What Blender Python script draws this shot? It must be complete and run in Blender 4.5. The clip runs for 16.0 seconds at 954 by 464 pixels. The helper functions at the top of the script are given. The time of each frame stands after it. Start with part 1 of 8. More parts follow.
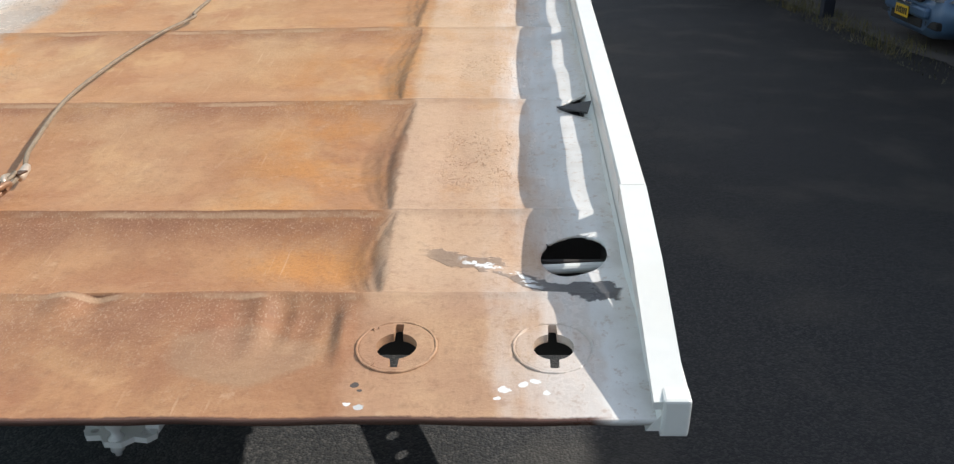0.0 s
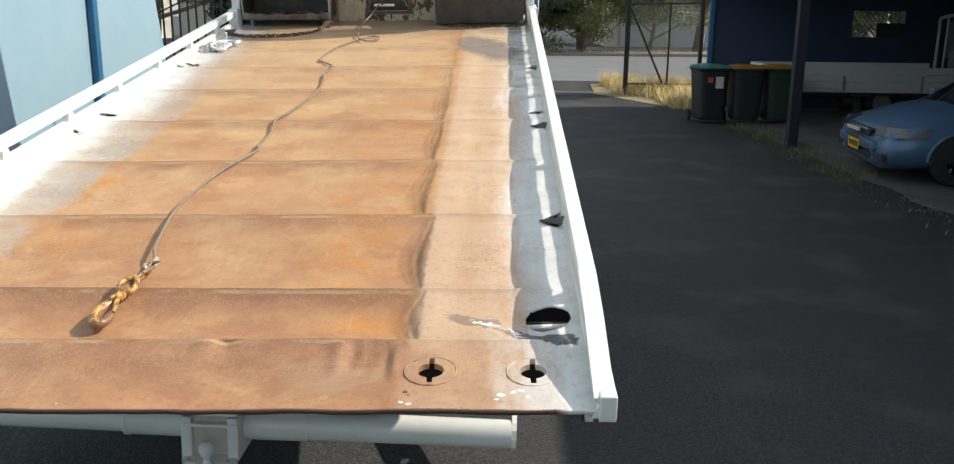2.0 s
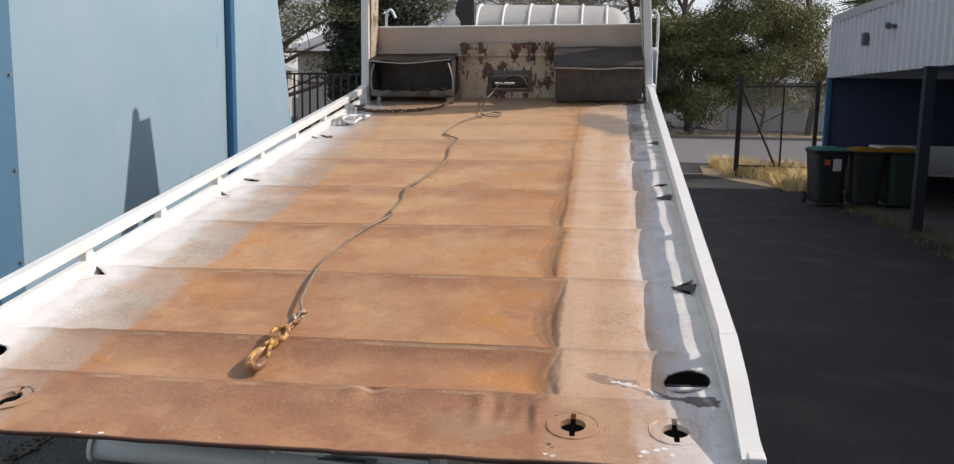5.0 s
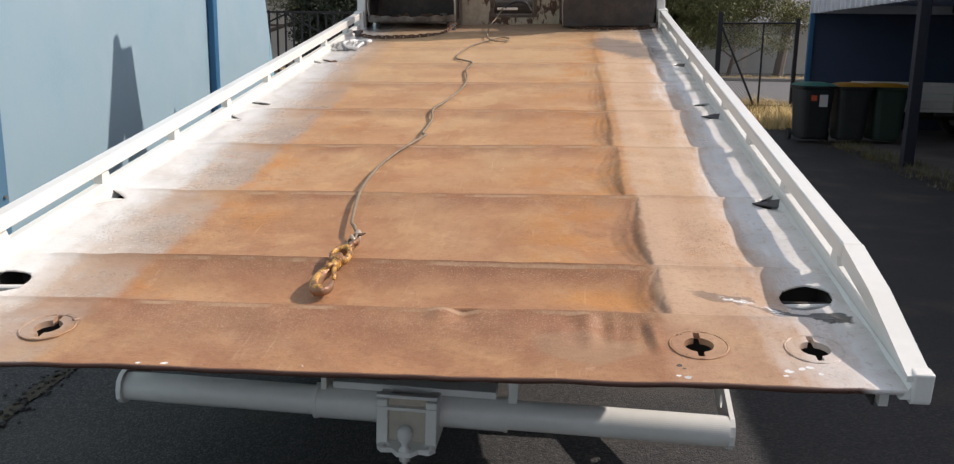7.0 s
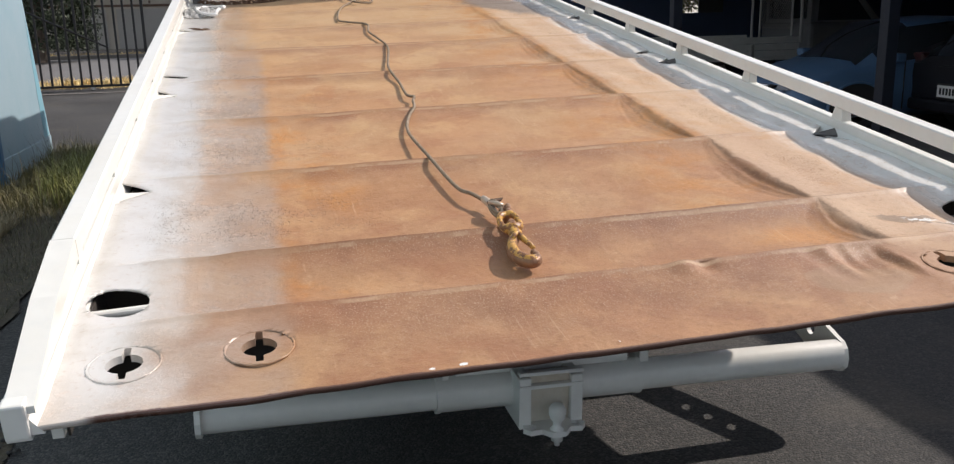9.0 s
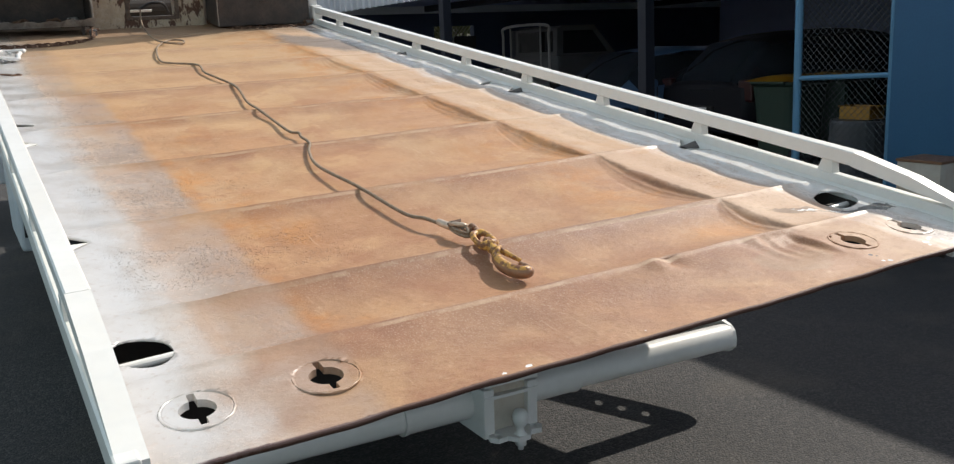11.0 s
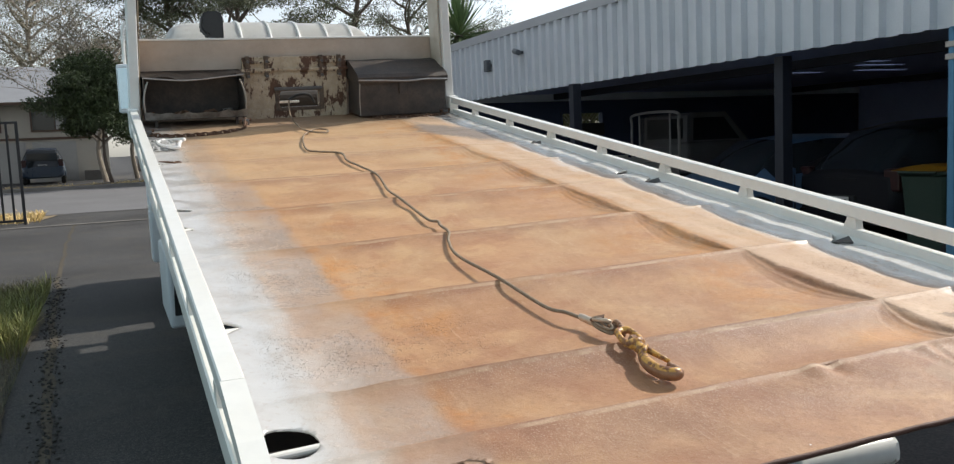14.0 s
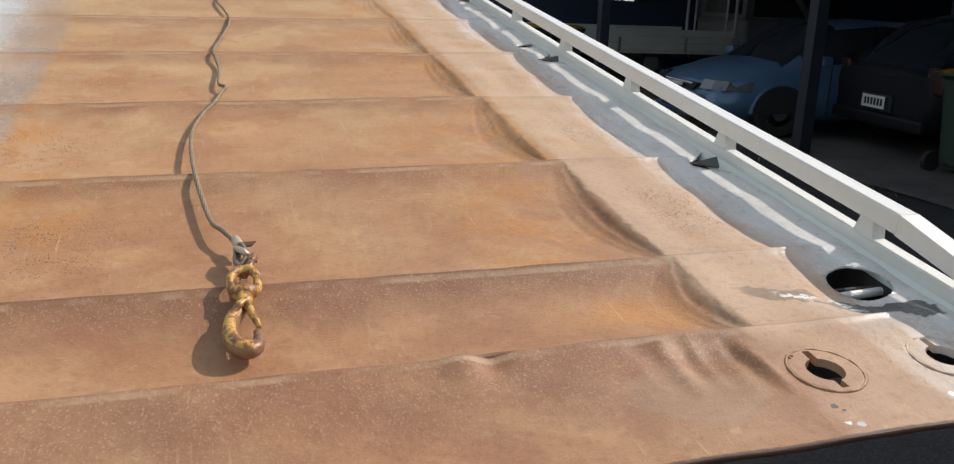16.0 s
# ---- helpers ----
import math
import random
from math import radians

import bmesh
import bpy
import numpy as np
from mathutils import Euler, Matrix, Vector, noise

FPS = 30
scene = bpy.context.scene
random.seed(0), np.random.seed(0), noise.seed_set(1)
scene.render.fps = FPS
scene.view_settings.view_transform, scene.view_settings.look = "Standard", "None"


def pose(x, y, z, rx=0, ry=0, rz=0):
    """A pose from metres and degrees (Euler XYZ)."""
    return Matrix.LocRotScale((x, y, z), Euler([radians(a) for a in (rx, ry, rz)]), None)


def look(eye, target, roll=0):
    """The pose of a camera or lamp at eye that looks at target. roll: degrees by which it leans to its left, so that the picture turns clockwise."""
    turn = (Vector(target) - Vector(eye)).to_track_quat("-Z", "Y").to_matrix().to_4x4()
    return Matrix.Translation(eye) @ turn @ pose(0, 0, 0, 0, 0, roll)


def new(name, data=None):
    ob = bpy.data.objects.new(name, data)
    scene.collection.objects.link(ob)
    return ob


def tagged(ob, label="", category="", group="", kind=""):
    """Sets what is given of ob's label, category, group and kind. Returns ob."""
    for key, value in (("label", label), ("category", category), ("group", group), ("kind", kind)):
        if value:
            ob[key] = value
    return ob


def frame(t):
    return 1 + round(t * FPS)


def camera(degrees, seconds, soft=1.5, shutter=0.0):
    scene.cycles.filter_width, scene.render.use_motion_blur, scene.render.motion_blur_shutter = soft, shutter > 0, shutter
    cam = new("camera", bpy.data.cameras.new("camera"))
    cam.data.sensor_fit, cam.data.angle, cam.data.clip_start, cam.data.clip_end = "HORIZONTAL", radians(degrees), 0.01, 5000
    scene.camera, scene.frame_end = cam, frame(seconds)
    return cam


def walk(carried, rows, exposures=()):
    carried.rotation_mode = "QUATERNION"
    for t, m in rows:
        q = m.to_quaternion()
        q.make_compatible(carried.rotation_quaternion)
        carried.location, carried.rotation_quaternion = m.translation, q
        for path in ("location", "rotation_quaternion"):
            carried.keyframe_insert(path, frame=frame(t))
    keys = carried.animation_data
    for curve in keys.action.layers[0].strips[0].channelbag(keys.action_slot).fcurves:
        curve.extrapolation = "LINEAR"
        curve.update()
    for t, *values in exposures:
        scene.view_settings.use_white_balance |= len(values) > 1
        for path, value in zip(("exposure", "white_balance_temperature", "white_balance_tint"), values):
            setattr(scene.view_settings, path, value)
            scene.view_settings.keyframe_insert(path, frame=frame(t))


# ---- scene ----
EXPOSURES = [(0.0, 0.2, 6220, 9), (0.5, 0.26, 6280, 8), (1.0, 0.42, 6350, 6), (1.5, 0.4, 6450, 5), (2.0, 0.36, 6450, 6), (2.5, 0.2, 6500, 12), (3.0, -0.1, 6500, 14), (3.5, -0.27, 6500, 16), (4.5, -0.17, 6500, 17), (5.2, -0.1, 6500, 17), (7.5, 0.0, 6620, 15), (9.0, 0.04, 6600, 14), (12.5, 0.1, 6500, 9), (14.5, 0.04, 6500, 9), (15.0, -0.02, 6500, 11), (15.5, -0.12, 6500, 10), (16.0, -0.08, 6500, 11)]
cam = camera(57.1, 16.0, soft=1.25)
# seconds, eye, then yaw, pitch and roll in degrees
ROWS = [
    (0.0, 0.951, -1.105, 1.479, 1.84, -21.53, 0.01),
    (0.5, 0.935, -1.402, 1.501, 1.35, -19.78, -0.05),
    (1.0, 0.967, -1.640, 1.525, 0.10, -17.80, 0.40),
    (1.5, 1.042, -1.780, 1.546, 1.02, -14.18, 2.06),
    (2.0, 0.943, -1.904, 1.641, 1.44, -13.72, 0.59),
    (2.5, 0.902, -2.010, 1.769, 0.54, -6.60, -0.96),
    (3.0, 0.896, -2.028, 1.784, 0.68, -2.67, -1.67),
    (3.5, 0.898, -2.038, 1.796, 3.97, -2.71, -1.93),
    (4.0, 0.894, -2.026, 1.779, 4.06, -3.20, -1.68),
    (4.5, 0.863, -2.007, 1.732, 6.96, -4.47, -1.35),
    (4.7, 0.845, -2.002, 1.655, 7.96, -6.90, -0.37),
    (5.0, 0.830, -2.001, 1.595, 8.15, -8.60, 1.01),
    (5.2, 0.823, -2.034, 1.575, 7.97, -8.86, 1.27),
    (7.3, 0.257, -1.778, 1.432, 4.80, -12.46, 0.21),
    (7.5, 0.107, -1.776, 1.430, 4.00, -12.69, -0.40),
    (8.0, -0.216, -1.698, 1.399, -1.20, -13.10, -1.66),
    (8.5, -0.553, -1.555, 1.347, -3.51, -13.08, -1.35),
    (8.7, -0.646, -1.540, 1.344, -8.34, -13.50, -0.85),
    (9.0, -0.770, -1.487, 1.349, -13.54, -13.69, -1.32),
    (9.2, -0.853, -1.393, 1.333, -16.91, -14.04, -2.35),
    (11.5, -1.418, -1.378, 1.353, -30.78, -10.66, -2.68),
    (12.0, -1.443, -1.358, 1.369, -27.49, -8.37, -3.63),
    (12.5, -1.455, -1.308, 1.415, -22.74, -6.94, -4.40),
    (13.0, -1.436, -1.305, 1.411, -22.94, -5.81, -3.91),
    (13.5, -1.427, -1.303, 1.399, -23.47, -5.95, -3.69),
    (14.0, -1.393, -1.320, 1.374, -22.42, -6.01, -2.55),
    (14.5, -1.205, -1.317, 1.330, -20.88, -6.66, -1.37),
    (15.0, -0.829, -1.269, 1.317, -21.48, -7.49, -0.21),
    (15.2, -0.705, -1.253, 1.344, -21.43, -9.62, 0.19),
    (15.5, -0.549, -1.187, 1.350, -17.26, -14.61, -0.33),
    (16.0, -0.236, -0.989, 1.375, -17.59, -15.17, 2.28),
]
walk(cam, [(t, look((x, y, z), (x - math.sin(radians(yaw)) * math.cos(radians(pitch)), y + math.cos(radians(yaw)) * math.cos(radians(pitch)), z + math.sin(radians(pitch))), roll)) for t, x, y, z, yaw, pitch, roll in ROWS], EXPOSURES)
# ---- light ----
SUN_WAY = Vector((1.0, 0.22, 0.87)).normalized()  # towards the sun
world = bpy.data.worlds.new("sky")
scene.world = world
world.use_nodes = True
wn, wl = world.node_tree.nodes, world.node_tree.links
sky = wn.new("ShaderNodeTexSky")
sky.sky_type, sky.sun_disc = "NISHITA", False
sky.sun_elevation = math.asin(SUN_WAY.z)
sky.sun_rotation = math.atan2(SUN_WAY.x, SUN_WAY.y)
sky.air_density, sky.dust_density, sky.ozone_density = 1.0, 1.0, 1.0
haze = wn.new("ShaderNodeHueSaturation")  # a thin white haze over the sky
haze.inputs["Saturation"].default_value = 0.42
wl.new(sky.outputs[0], haze.inputs["Color"])
wl.new(haze.outputs[0], wn["Background"].inputs[0])
wn["Background"].inputs[1].default_value = 0.165
sun = new("sun", bpy.data.lights.new("sun", "SUN"))
sun.data.energy, sun.data.angle, sun.data.color = 4.15, radians(0.6), (1.0, 0.93, 0.83)
sun.matrix_world = look(SUN_WAY * 60, (0, 0, 0))


# ---- materials ----
def mat(name, base, rough=0.6, metal=0.0, second=None, scale=6.0, amount=0.5, bump=0.1, bump_scale=60.0, third=None, coat=0.0, span=(0.38, 0.66)):
    """A procedural surface: two colours mixed by large noise, a third by fine grain, and fine relief."""
    m = bpy.data.materials.new(name)
    m.use_nodes = True
    n, l = m.node_tree.nodes, m.node_tree.links
    b = n["Principled BSDF"]
    b.inputs["Roughness"].default_value, b.inputs["Metallic"].default_value = rough, metal
    b.inputs["Coat Weight"].default_value = coat
    tc = n.new("ShaderNodeTexCoord")
    large = n.new("ShaderNodeTexNoise")
    large.inputs["Scale"].default_value, large.inputs["Detail"].default_value = scale, 8
    large.inputs["Roughness"].default_value = 0.65
    l.new(tc.outputs["Object"], large.inputs["Vector"])
    second = second or tuple(c * 0.8 for c in base)
    third = third or tuple(c * 0.9 for c in base)
    ramp = n.new("ShaderNodeMapRange")
    ramp.inputs[1].default_value, ramp.inputs[2].default_value = span
    ramp.inputs[4].default_value = amount
    l.new(large.outputs["Fac"], ramp.inputs[0])
    mix = n.new("ShaderNodeMix")
    mix.data_type = "RGBA"
    mix.inputs["A"].default_value, mix.inputs["B"].default_value = (*base, 1), (*second, 1)
    l.new(ramp.outputs[0], mix.inputs["Factor"])
    fine = n.new("ShaderNodeTexNoise")
    fine.inputs["Scale"].default_value, fine.inputs["Detail"].default_value = bump_scale, 5
    l.new(tc.outputs["Object"], fine.inputs["Vector"])
    mix2 = n.new("ShaderNodeMix")
    mix2.data_type = "RGBA"
    ramp2 = n.new("ShaderNodeMapRange")
    ramp2.inputs[1].default_value, ramp2.inputs[2].default_value, ramp2.inputs[4].default_value = 0.45, 0.75, 0.6
    l.new(fine.outputs["Fac"], ramp2.inputs[0])
    l.new(ramp2.outputs[0], mix2.inputs["Factor"])
    l.new(mix.outputs["Result"], mix2.inputs["A"])
    mix2.inputs["B"].default_value = (*third, 1)
    l.new(mix2.outputs["Result"], b.inputs["Base Color"])
    rr = n.new("ShaderNodeMapRange")
    rr.inputs[3].default_value, rr.inputs[4].default_value = max(0.02, rough - 0.12), min(1, rough + 0.12)
    l.new(large.outputs["Fac"], rr.inputs[0])
    l.new(rr.outputs[0], b.inputs["Roughness"])
    if bump:
        bp = n.new("ShaderNodeBump")
        bp.inputs["Strength"].default_value, bp.inputs["Distance"].default_value = bump, 0.01
        l.new(fine.outputs["Fac"], bp.inputs["Height"])
        l.new(bp.outputs[0], b.inputs["Normal"])
    return m


WHITE = mat("white paint", (0.80, 0.80, 0.77), 0.35, second=(0.72, 0.70, 0.64), scale=3, amount=0.5, bump=0.04, bump_scale=30, coat=0.3)
CREAM = mat("weathered white paint", (0.62, 0.58, 0.50), 0.55, second=(0.36, 0.25, 0.15), scale=4, amount=0.55, bump=0.1)
ALLOY = mat("dulled checker plate", (0.58, 0.49, 0.41), 0.5, 0.2, second=(0.38, 0.295, 0.225), scale=3, amount=0.6, bump=0.15, bump_scale=25)
BLACKSTEEL = mat("sooty dark steel", (0.10, 0.10, 0.105), 0.5, 0.2, second=(0.17, 0.16, 0.15), scale=5, amount=0.7, bump=0.12)
DARK = mat("dark underframe", (0.035, 0.033, 0.032), 0.8, second=(0.06, 0.045, 0.035), scale=5)
RUBBER = mat("rubber", (0.025, 0.025, 0.025), 0.85, second=(0.04, 0.038, 0.035))
def asphalt_material():
    """Coarse asphalt: grey stones in a dark binder, with large worn patches and shade painted in towards the shed."""
    m = mat("coarse asphalt", (0.027, 0.0275, 0.029), 0.8, second=(0.021, 0.022, 0.024), scale=0.9, amount=0.9, bump=0.0, bump_scale=35, third=(0.050, 0.049, 0.048))
    n, l = m.node_tree.nodes, m.node_tree.links
    b, tc = n["Principled BSDF"], n["Texture Coordinate"]
    v = n.new("ShaderNodeTexVoronoi")
    v.inputs["Scale"].default_value = 130
    l.new(tc.outputs["Object"], v.inputs["Vector"])
    sep = n.new("ShaderNodeSeparateColor")
    l.new(v.outputs["Color"], sep.inputs[0])
    pick = n.new("ShaderNodeMapRange")
    pick.inputs[1].default_value, pick.inputs[2].default_value, pick.inputs[4].default_value = 0.45, 1.0, 0.5
    l.new(sep.outputs[0], pick.inputs[0])
    mix = n.new("ShaderNodeMix")
    mix.data_type = "RGBA"
    src = b.inputs["Base Color"].links[0].from_socket
    l.new(pick.outputs[0], mix.inputs["Factor"])
    l.new(src, mix.inputs["A"])
    mix.inputs["B"].default_value = (0.135, 0.126, 0.115, 1)
    l.new(mix.outputs["Result"], b.inputs["Base Color"])
    patch = n.new("ShaderNodeTexNoise")
    patch.inputs["Scale"].default_value, patch.inputs["Detail"].default_value, patch.inputs["Roughness"].default_value = 0.45, 7, 0.6
    l.new(tc.outputs["Object"], patch.inputs["Vector"])
    wear = n.new("ShaderNodeMapRange")
    wear.inputs[1].default_value, wear.inputs[2].default_value, wear.inputs[3].default_value, wear.inputs[4].default_value = 0.36, 0.64, 0.55, 1.15
    l.new(patch.outputs["Fac"], wear.inputs[0])
    hs = n.new("ShaderNodeHueSaturation")
    l.new(wear.outputs[0], hs.inputs["Value"])
    l.new(mix.outputs["Result"], hs.inputs["Color"])
    # tone falls across x: sun and the shed's shade put into the colour
    ground_axes = n.new("ShaderNodeSeparateXYZ")
    l.new(tc.outputs["Object"], ground_axes.inputs[0])
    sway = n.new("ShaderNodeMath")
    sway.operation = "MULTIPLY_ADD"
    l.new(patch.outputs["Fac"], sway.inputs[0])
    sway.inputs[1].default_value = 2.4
    l.new(ground_axes.outputs[0], sway.inputs[2])
    shade_tone = n.new("ShaderNodeMapRange")
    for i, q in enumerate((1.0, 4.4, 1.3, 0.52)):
        shade_tone.inputs[i + 1].default_value = q
    l.new(sway.outputs[0], shade_tone.inputs[0])
    shaded_wear = n.new("ShaderNodeMath")
    shaded_wear.operation = "MULTIPLY"
    l.new(wear.outputs[0], shaded_wear.inputs[0])
    l.new(shade_tone.outputs[0], shaded_wear.inputs[1])
    l.new(shaded_wear.outputs[0], hs.inputs["Value"])
    dust = n.new("ShaderNodeTexNoise")
    dust.inputs["Scale"].default_value, dust.inputs["Detail"].default_value = 1.7, 8
    l.new(tc.outputs["Object"], dust.inputs["Vector"])
    dr = n.new("ShaderNodeMapRange")
    dr.inputs[1].default_value, dr.inputs[2].default_value, dr.inputs[4].default_value = 0.52, 0.72, 0.5
    l.new(dust.outputs["Fac"], dr.inputs[0])
    mix3 = n.new("ShaderNodeMix")
    mix3.data_type = "RGBA"
    l.new(dr.outputs[0], mix3.inputs["Factor"])
    l.new(hs.outputs[0], mix3.inputs["A"])
    mix3.inputs["B"].default_value = (0.085, 0.075, 0.060, 1)
    l.new(mix3.outputs["Result"], b.inputs["Base Color"])
    bp = n.new("ShaderNodeBump")
    bp.inputs["Strength"].default_value, bp.inputs["Distance"].default_value, bp.invert = 0.5, 0.006, True
    l.new(v.outputs["Distance"], bp.inputs["Height"])
    l.new(bp.outputs[0], b.inputs["Normal"])
    return m


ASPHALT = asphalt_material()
ROAD = mat("road asphalt", (0.16, 0.16, 0.165), 0.85, second=(0.12, 0.12, 0.125), scale=0.5, bump=0.3, bump_scale=60)
BLUEWALL = mat("pale blue painted render", (0.285, 0.39, 0.455), 0.6, second=(0.225, 0.355, 0.425), scale=1.1, amount=0.85, bump=0.08, bump_scale=40, third=(0.27, 0.375, 0.44))
DEEPBLUE = mat("deep blue paint", (0.02, 0.11, 0.225), 0.5, second=(0.028, 0.13, 0.255), scale=2, bump=0.05)
MIDBLUE = mat("mid blue pilaster colour", (0.075, 0.17, 0.265), 0.55, second=(0.09, 0.19, 0.28), scale=2, bump=0.05)
NAVY = mat("navy painted brick", (0.035, 0.055, 0.105), 0.6, second=(0.045, 0.066, 0.115), scale=2)
INNER = mat("dim shed lining", (0.36, 0.42, 0.60), 0.8, second=(0.31, 0.37, 0.54), scale=2)
BARESTEEL = mat("scuffed bare steel", (0.50, 0.49, 0.47), 0.4, 0.5, second=(0.20, 0.18, 0.16), scale=16, amount=0.9, bump=0.2)
BOXSTEEL = mat("dusty black tool box paint", (0.042, 0.037, 0.035), 0.5, 0.1, second=(0.115, 0.09, 0.072), scale=7, amount=0.7, bump=0.25, third=(0.035, 0.03, 0.03))
FLASHING = mat("grey zinc flashing", (0.50, 0.51, 0.52), 0.45, second=(0.43, 0.44, 0.45), scale=1.5, amount=0.6, bump=0.03)
FASCIA = mat("white ribbed steel sheet", (0.70, 0.73, 0.76), 0.4, second=(0.58, 0.61, 0.64), scale=1.5, amount=0.6, bump=0.03)
CONCRETE = mat("stained concrete", (0.22, 0.21, 0.19), 0.85, second=(0.13, 0.12, 0.11), scale=1.2, amount=0.8, bump=0.3, bump_scale=70)
NAVYSTEEL = mat("navy painted steel", (0.014, 0.018, 0.030), 0.6, bump=0.05)
BLACKPAINT = mat("black painted steel", (0.015, 0.015, 0.016), 0.45, bump=0.05)
DRYGRASS = mat("dry verge soil", (0.26, 0.20, 0.115), 0.9, second=(0.15, 0.125, 0.075), scale=1.5, bump=0.5, bump_scale=40)
STEEL = mat("worn galvanised steel", (0.45, 0.44, 0.42), 0.45, 0.8, second=(0.30, 0.24, 0.18), scale=30, bump=0.1)


# ---- helpers for things ----
def part(name, bm, material, parent=None, label="", smooth=False):
    me = bpy.data.meshes.new(name)
    bm.normal_update()
    bm.to_mesh(me)
    bm.free()
    for m in material if isinstance(material, (list, tuple)) else [material]:
        me.materials.append(m)
    if smooth:
        for p in me.polygons:
            p.use_smooth = True
    ob = new(name, me)
    ob.parent = parent
    if label:
        ob["label"] = label
    return ob


def thing(name, label, category, m=None, group="", kind=""):
    e = new(name)
    e.empty_display_size = 0.1
    e.matrix_world = m or Matrix()
    return tagged(e, label, category, group, kind)


def box(bm, x0, x1, y0, y1, z0, z1, bevel=0.0, m=None):
    g = bmesh.ops.create_cube(bm, size=1)
    vs = g["verts"]
    for v in vs:
        v.co = Vector((x0 + (v.co.x + 0.5) * (x1 - x0), y0 + (v.co.y + 0.5) * (y1 - y0), z0 + (v.co.z + 0.5) * (z1 - z0)))
        if m:
            v.co = m @ v.co
    if bevel:
        es = list({e for v in vs for e in v.link_edges})
        bmesh.ops.bevel(bm, geom=es, offset=bevel, segments=2, profile=0.5, affect="EDGES")
    return bm


def boxed(*a, **k):
    return box(bmesh.new(), *a, **k)


def tube(bm, points, r, seg=10, caps=True, twist=0.0):
    """A round bar along points; r is one radius or one for each point."""
    pts = [Vector(p) for p in points]
    rs = list(r) if isinstance(r, (list, tuple)) else [r] * len(pts)
    up, rings = None, []
    for i, p in enumerate(pts):
        d = (pts[min(i + 1, len(pts) - 1)] - pts[max(i - 1, 0)]).normalized()
        if up is None:
            up = d.cross(Vector((0, 0, 1)))
            up = up.normalized() if up.length > 1e-3 else Vector((1, 0, 0))
        up = (up - d * up.dot(d)).normalized()
        side = d.cross(up)
        rings.append([bm.verts.new(p + rs[i] * (math.cos(a) * up + math.sin(a) * side)) for a in (2 * math.pi * k / seg for k in range(seg))])
    for a, b in zip(rings, rings[1:]):
        for k in range(seg):
            bm.faces.new((a[k], a[(k + 1) % seg], b[(k + 1) % seg], b[k]))
    if caps:
        bm.faces.new(rings[0][::-1])
        bm.faces.new(rings[-1])
    return bm


def tubed(*a, **k):
    return tube(bmesh.new(), *a, **k)


def prism(bm, outline, y0, y1, axis="y", m=None):
    """A prism from an outline of (a, b) pairs, along an axis: y gives (a, y, b), x gives (x, a, b), z gives (a, b, z)."""
    at = {"y": lambda a, b, c: (a, c, b), "x": lambda a, b, c: (c, a, b), "z": lambda a, b, c: (a, b, c)}[axis]
    lo = [bm.verts.new(at(a, b, y0)) for a, b in outline]
    hi = [bm.verts.new(at(a, b, y1)) for a, b in outline]
    n = len(outline)
    fs = [bm.faces.new(lo), bm.faces.new(hi[::-1])]
    fs += [bm.faces.new((lo[i], hi[i], hi[(i + 1) % n], lo[(i + 1) % n])) for i in range(n)]
    if m:
        for v in lo + hi:
            v.co = m @ v.co
    bmesh.ops.recalc_face_normals(bm, faces=fs)
    return bm


def smooth_path(pts, n=8):
    """A Catmull-Rom line through pts."""
    p = [Vector(q) for q in pts]
    p = [2 * p[0] - p[1], *p, 2 * p[-1] - p[-2]]
    out = []
    for i in range(1, len(p) - 2):
        for k in range(n):
            t = k / n
            out.append(0.5 * (2 * p[i] + (p[i + 1] - p[i - 1]) * t + (2 * p[i - 1] - 5 * p[i] + 4 * p[i + 1] - p[i + 2]) * t * t + (3 * p[i] - p[i - 1] - 3 * p[i + 1] + p[i + 2]) * t ** 3))
    return out + [p[-2]]


# ---- the tilted tray's own frame: x across, y to the front, z out of the deck ----
BED = pose(0, 0, 0.72, 9.0, -1.0, 0)


def bow(y):
    return -0.0010 * y * (5.4 - y)


def on_bed(bm, bent=True):
    """Bends a mesh with the bowed deck and lays it into the world."""
    for v in bm.verts:
        if bent:
            v.co.z += bow(v.co.y)
        v.co = BED @ v.co
    return bm


def ground_z(y):
    return 0.0 if y < 19 else min(0.22, (y - 19) / 10 * 0.22)


# ---- ground ----
def sheet(name, rows, material, lift, label, category):
    """A ground patch from rows of (y, x0, x1), laid on the ground."""
    bm = bmesh.new()
    g = [[bm.verts.new((x, y, ground_z(y) + lift)) for x in (a, b)] for y, a, b in rows]
    for p, q in zip(g, g[1:]):
        bm.faces.new((p[0], p[1], q[1], q[0]))
    return tagged(part(name, bm, material), label, category, kind="structure")


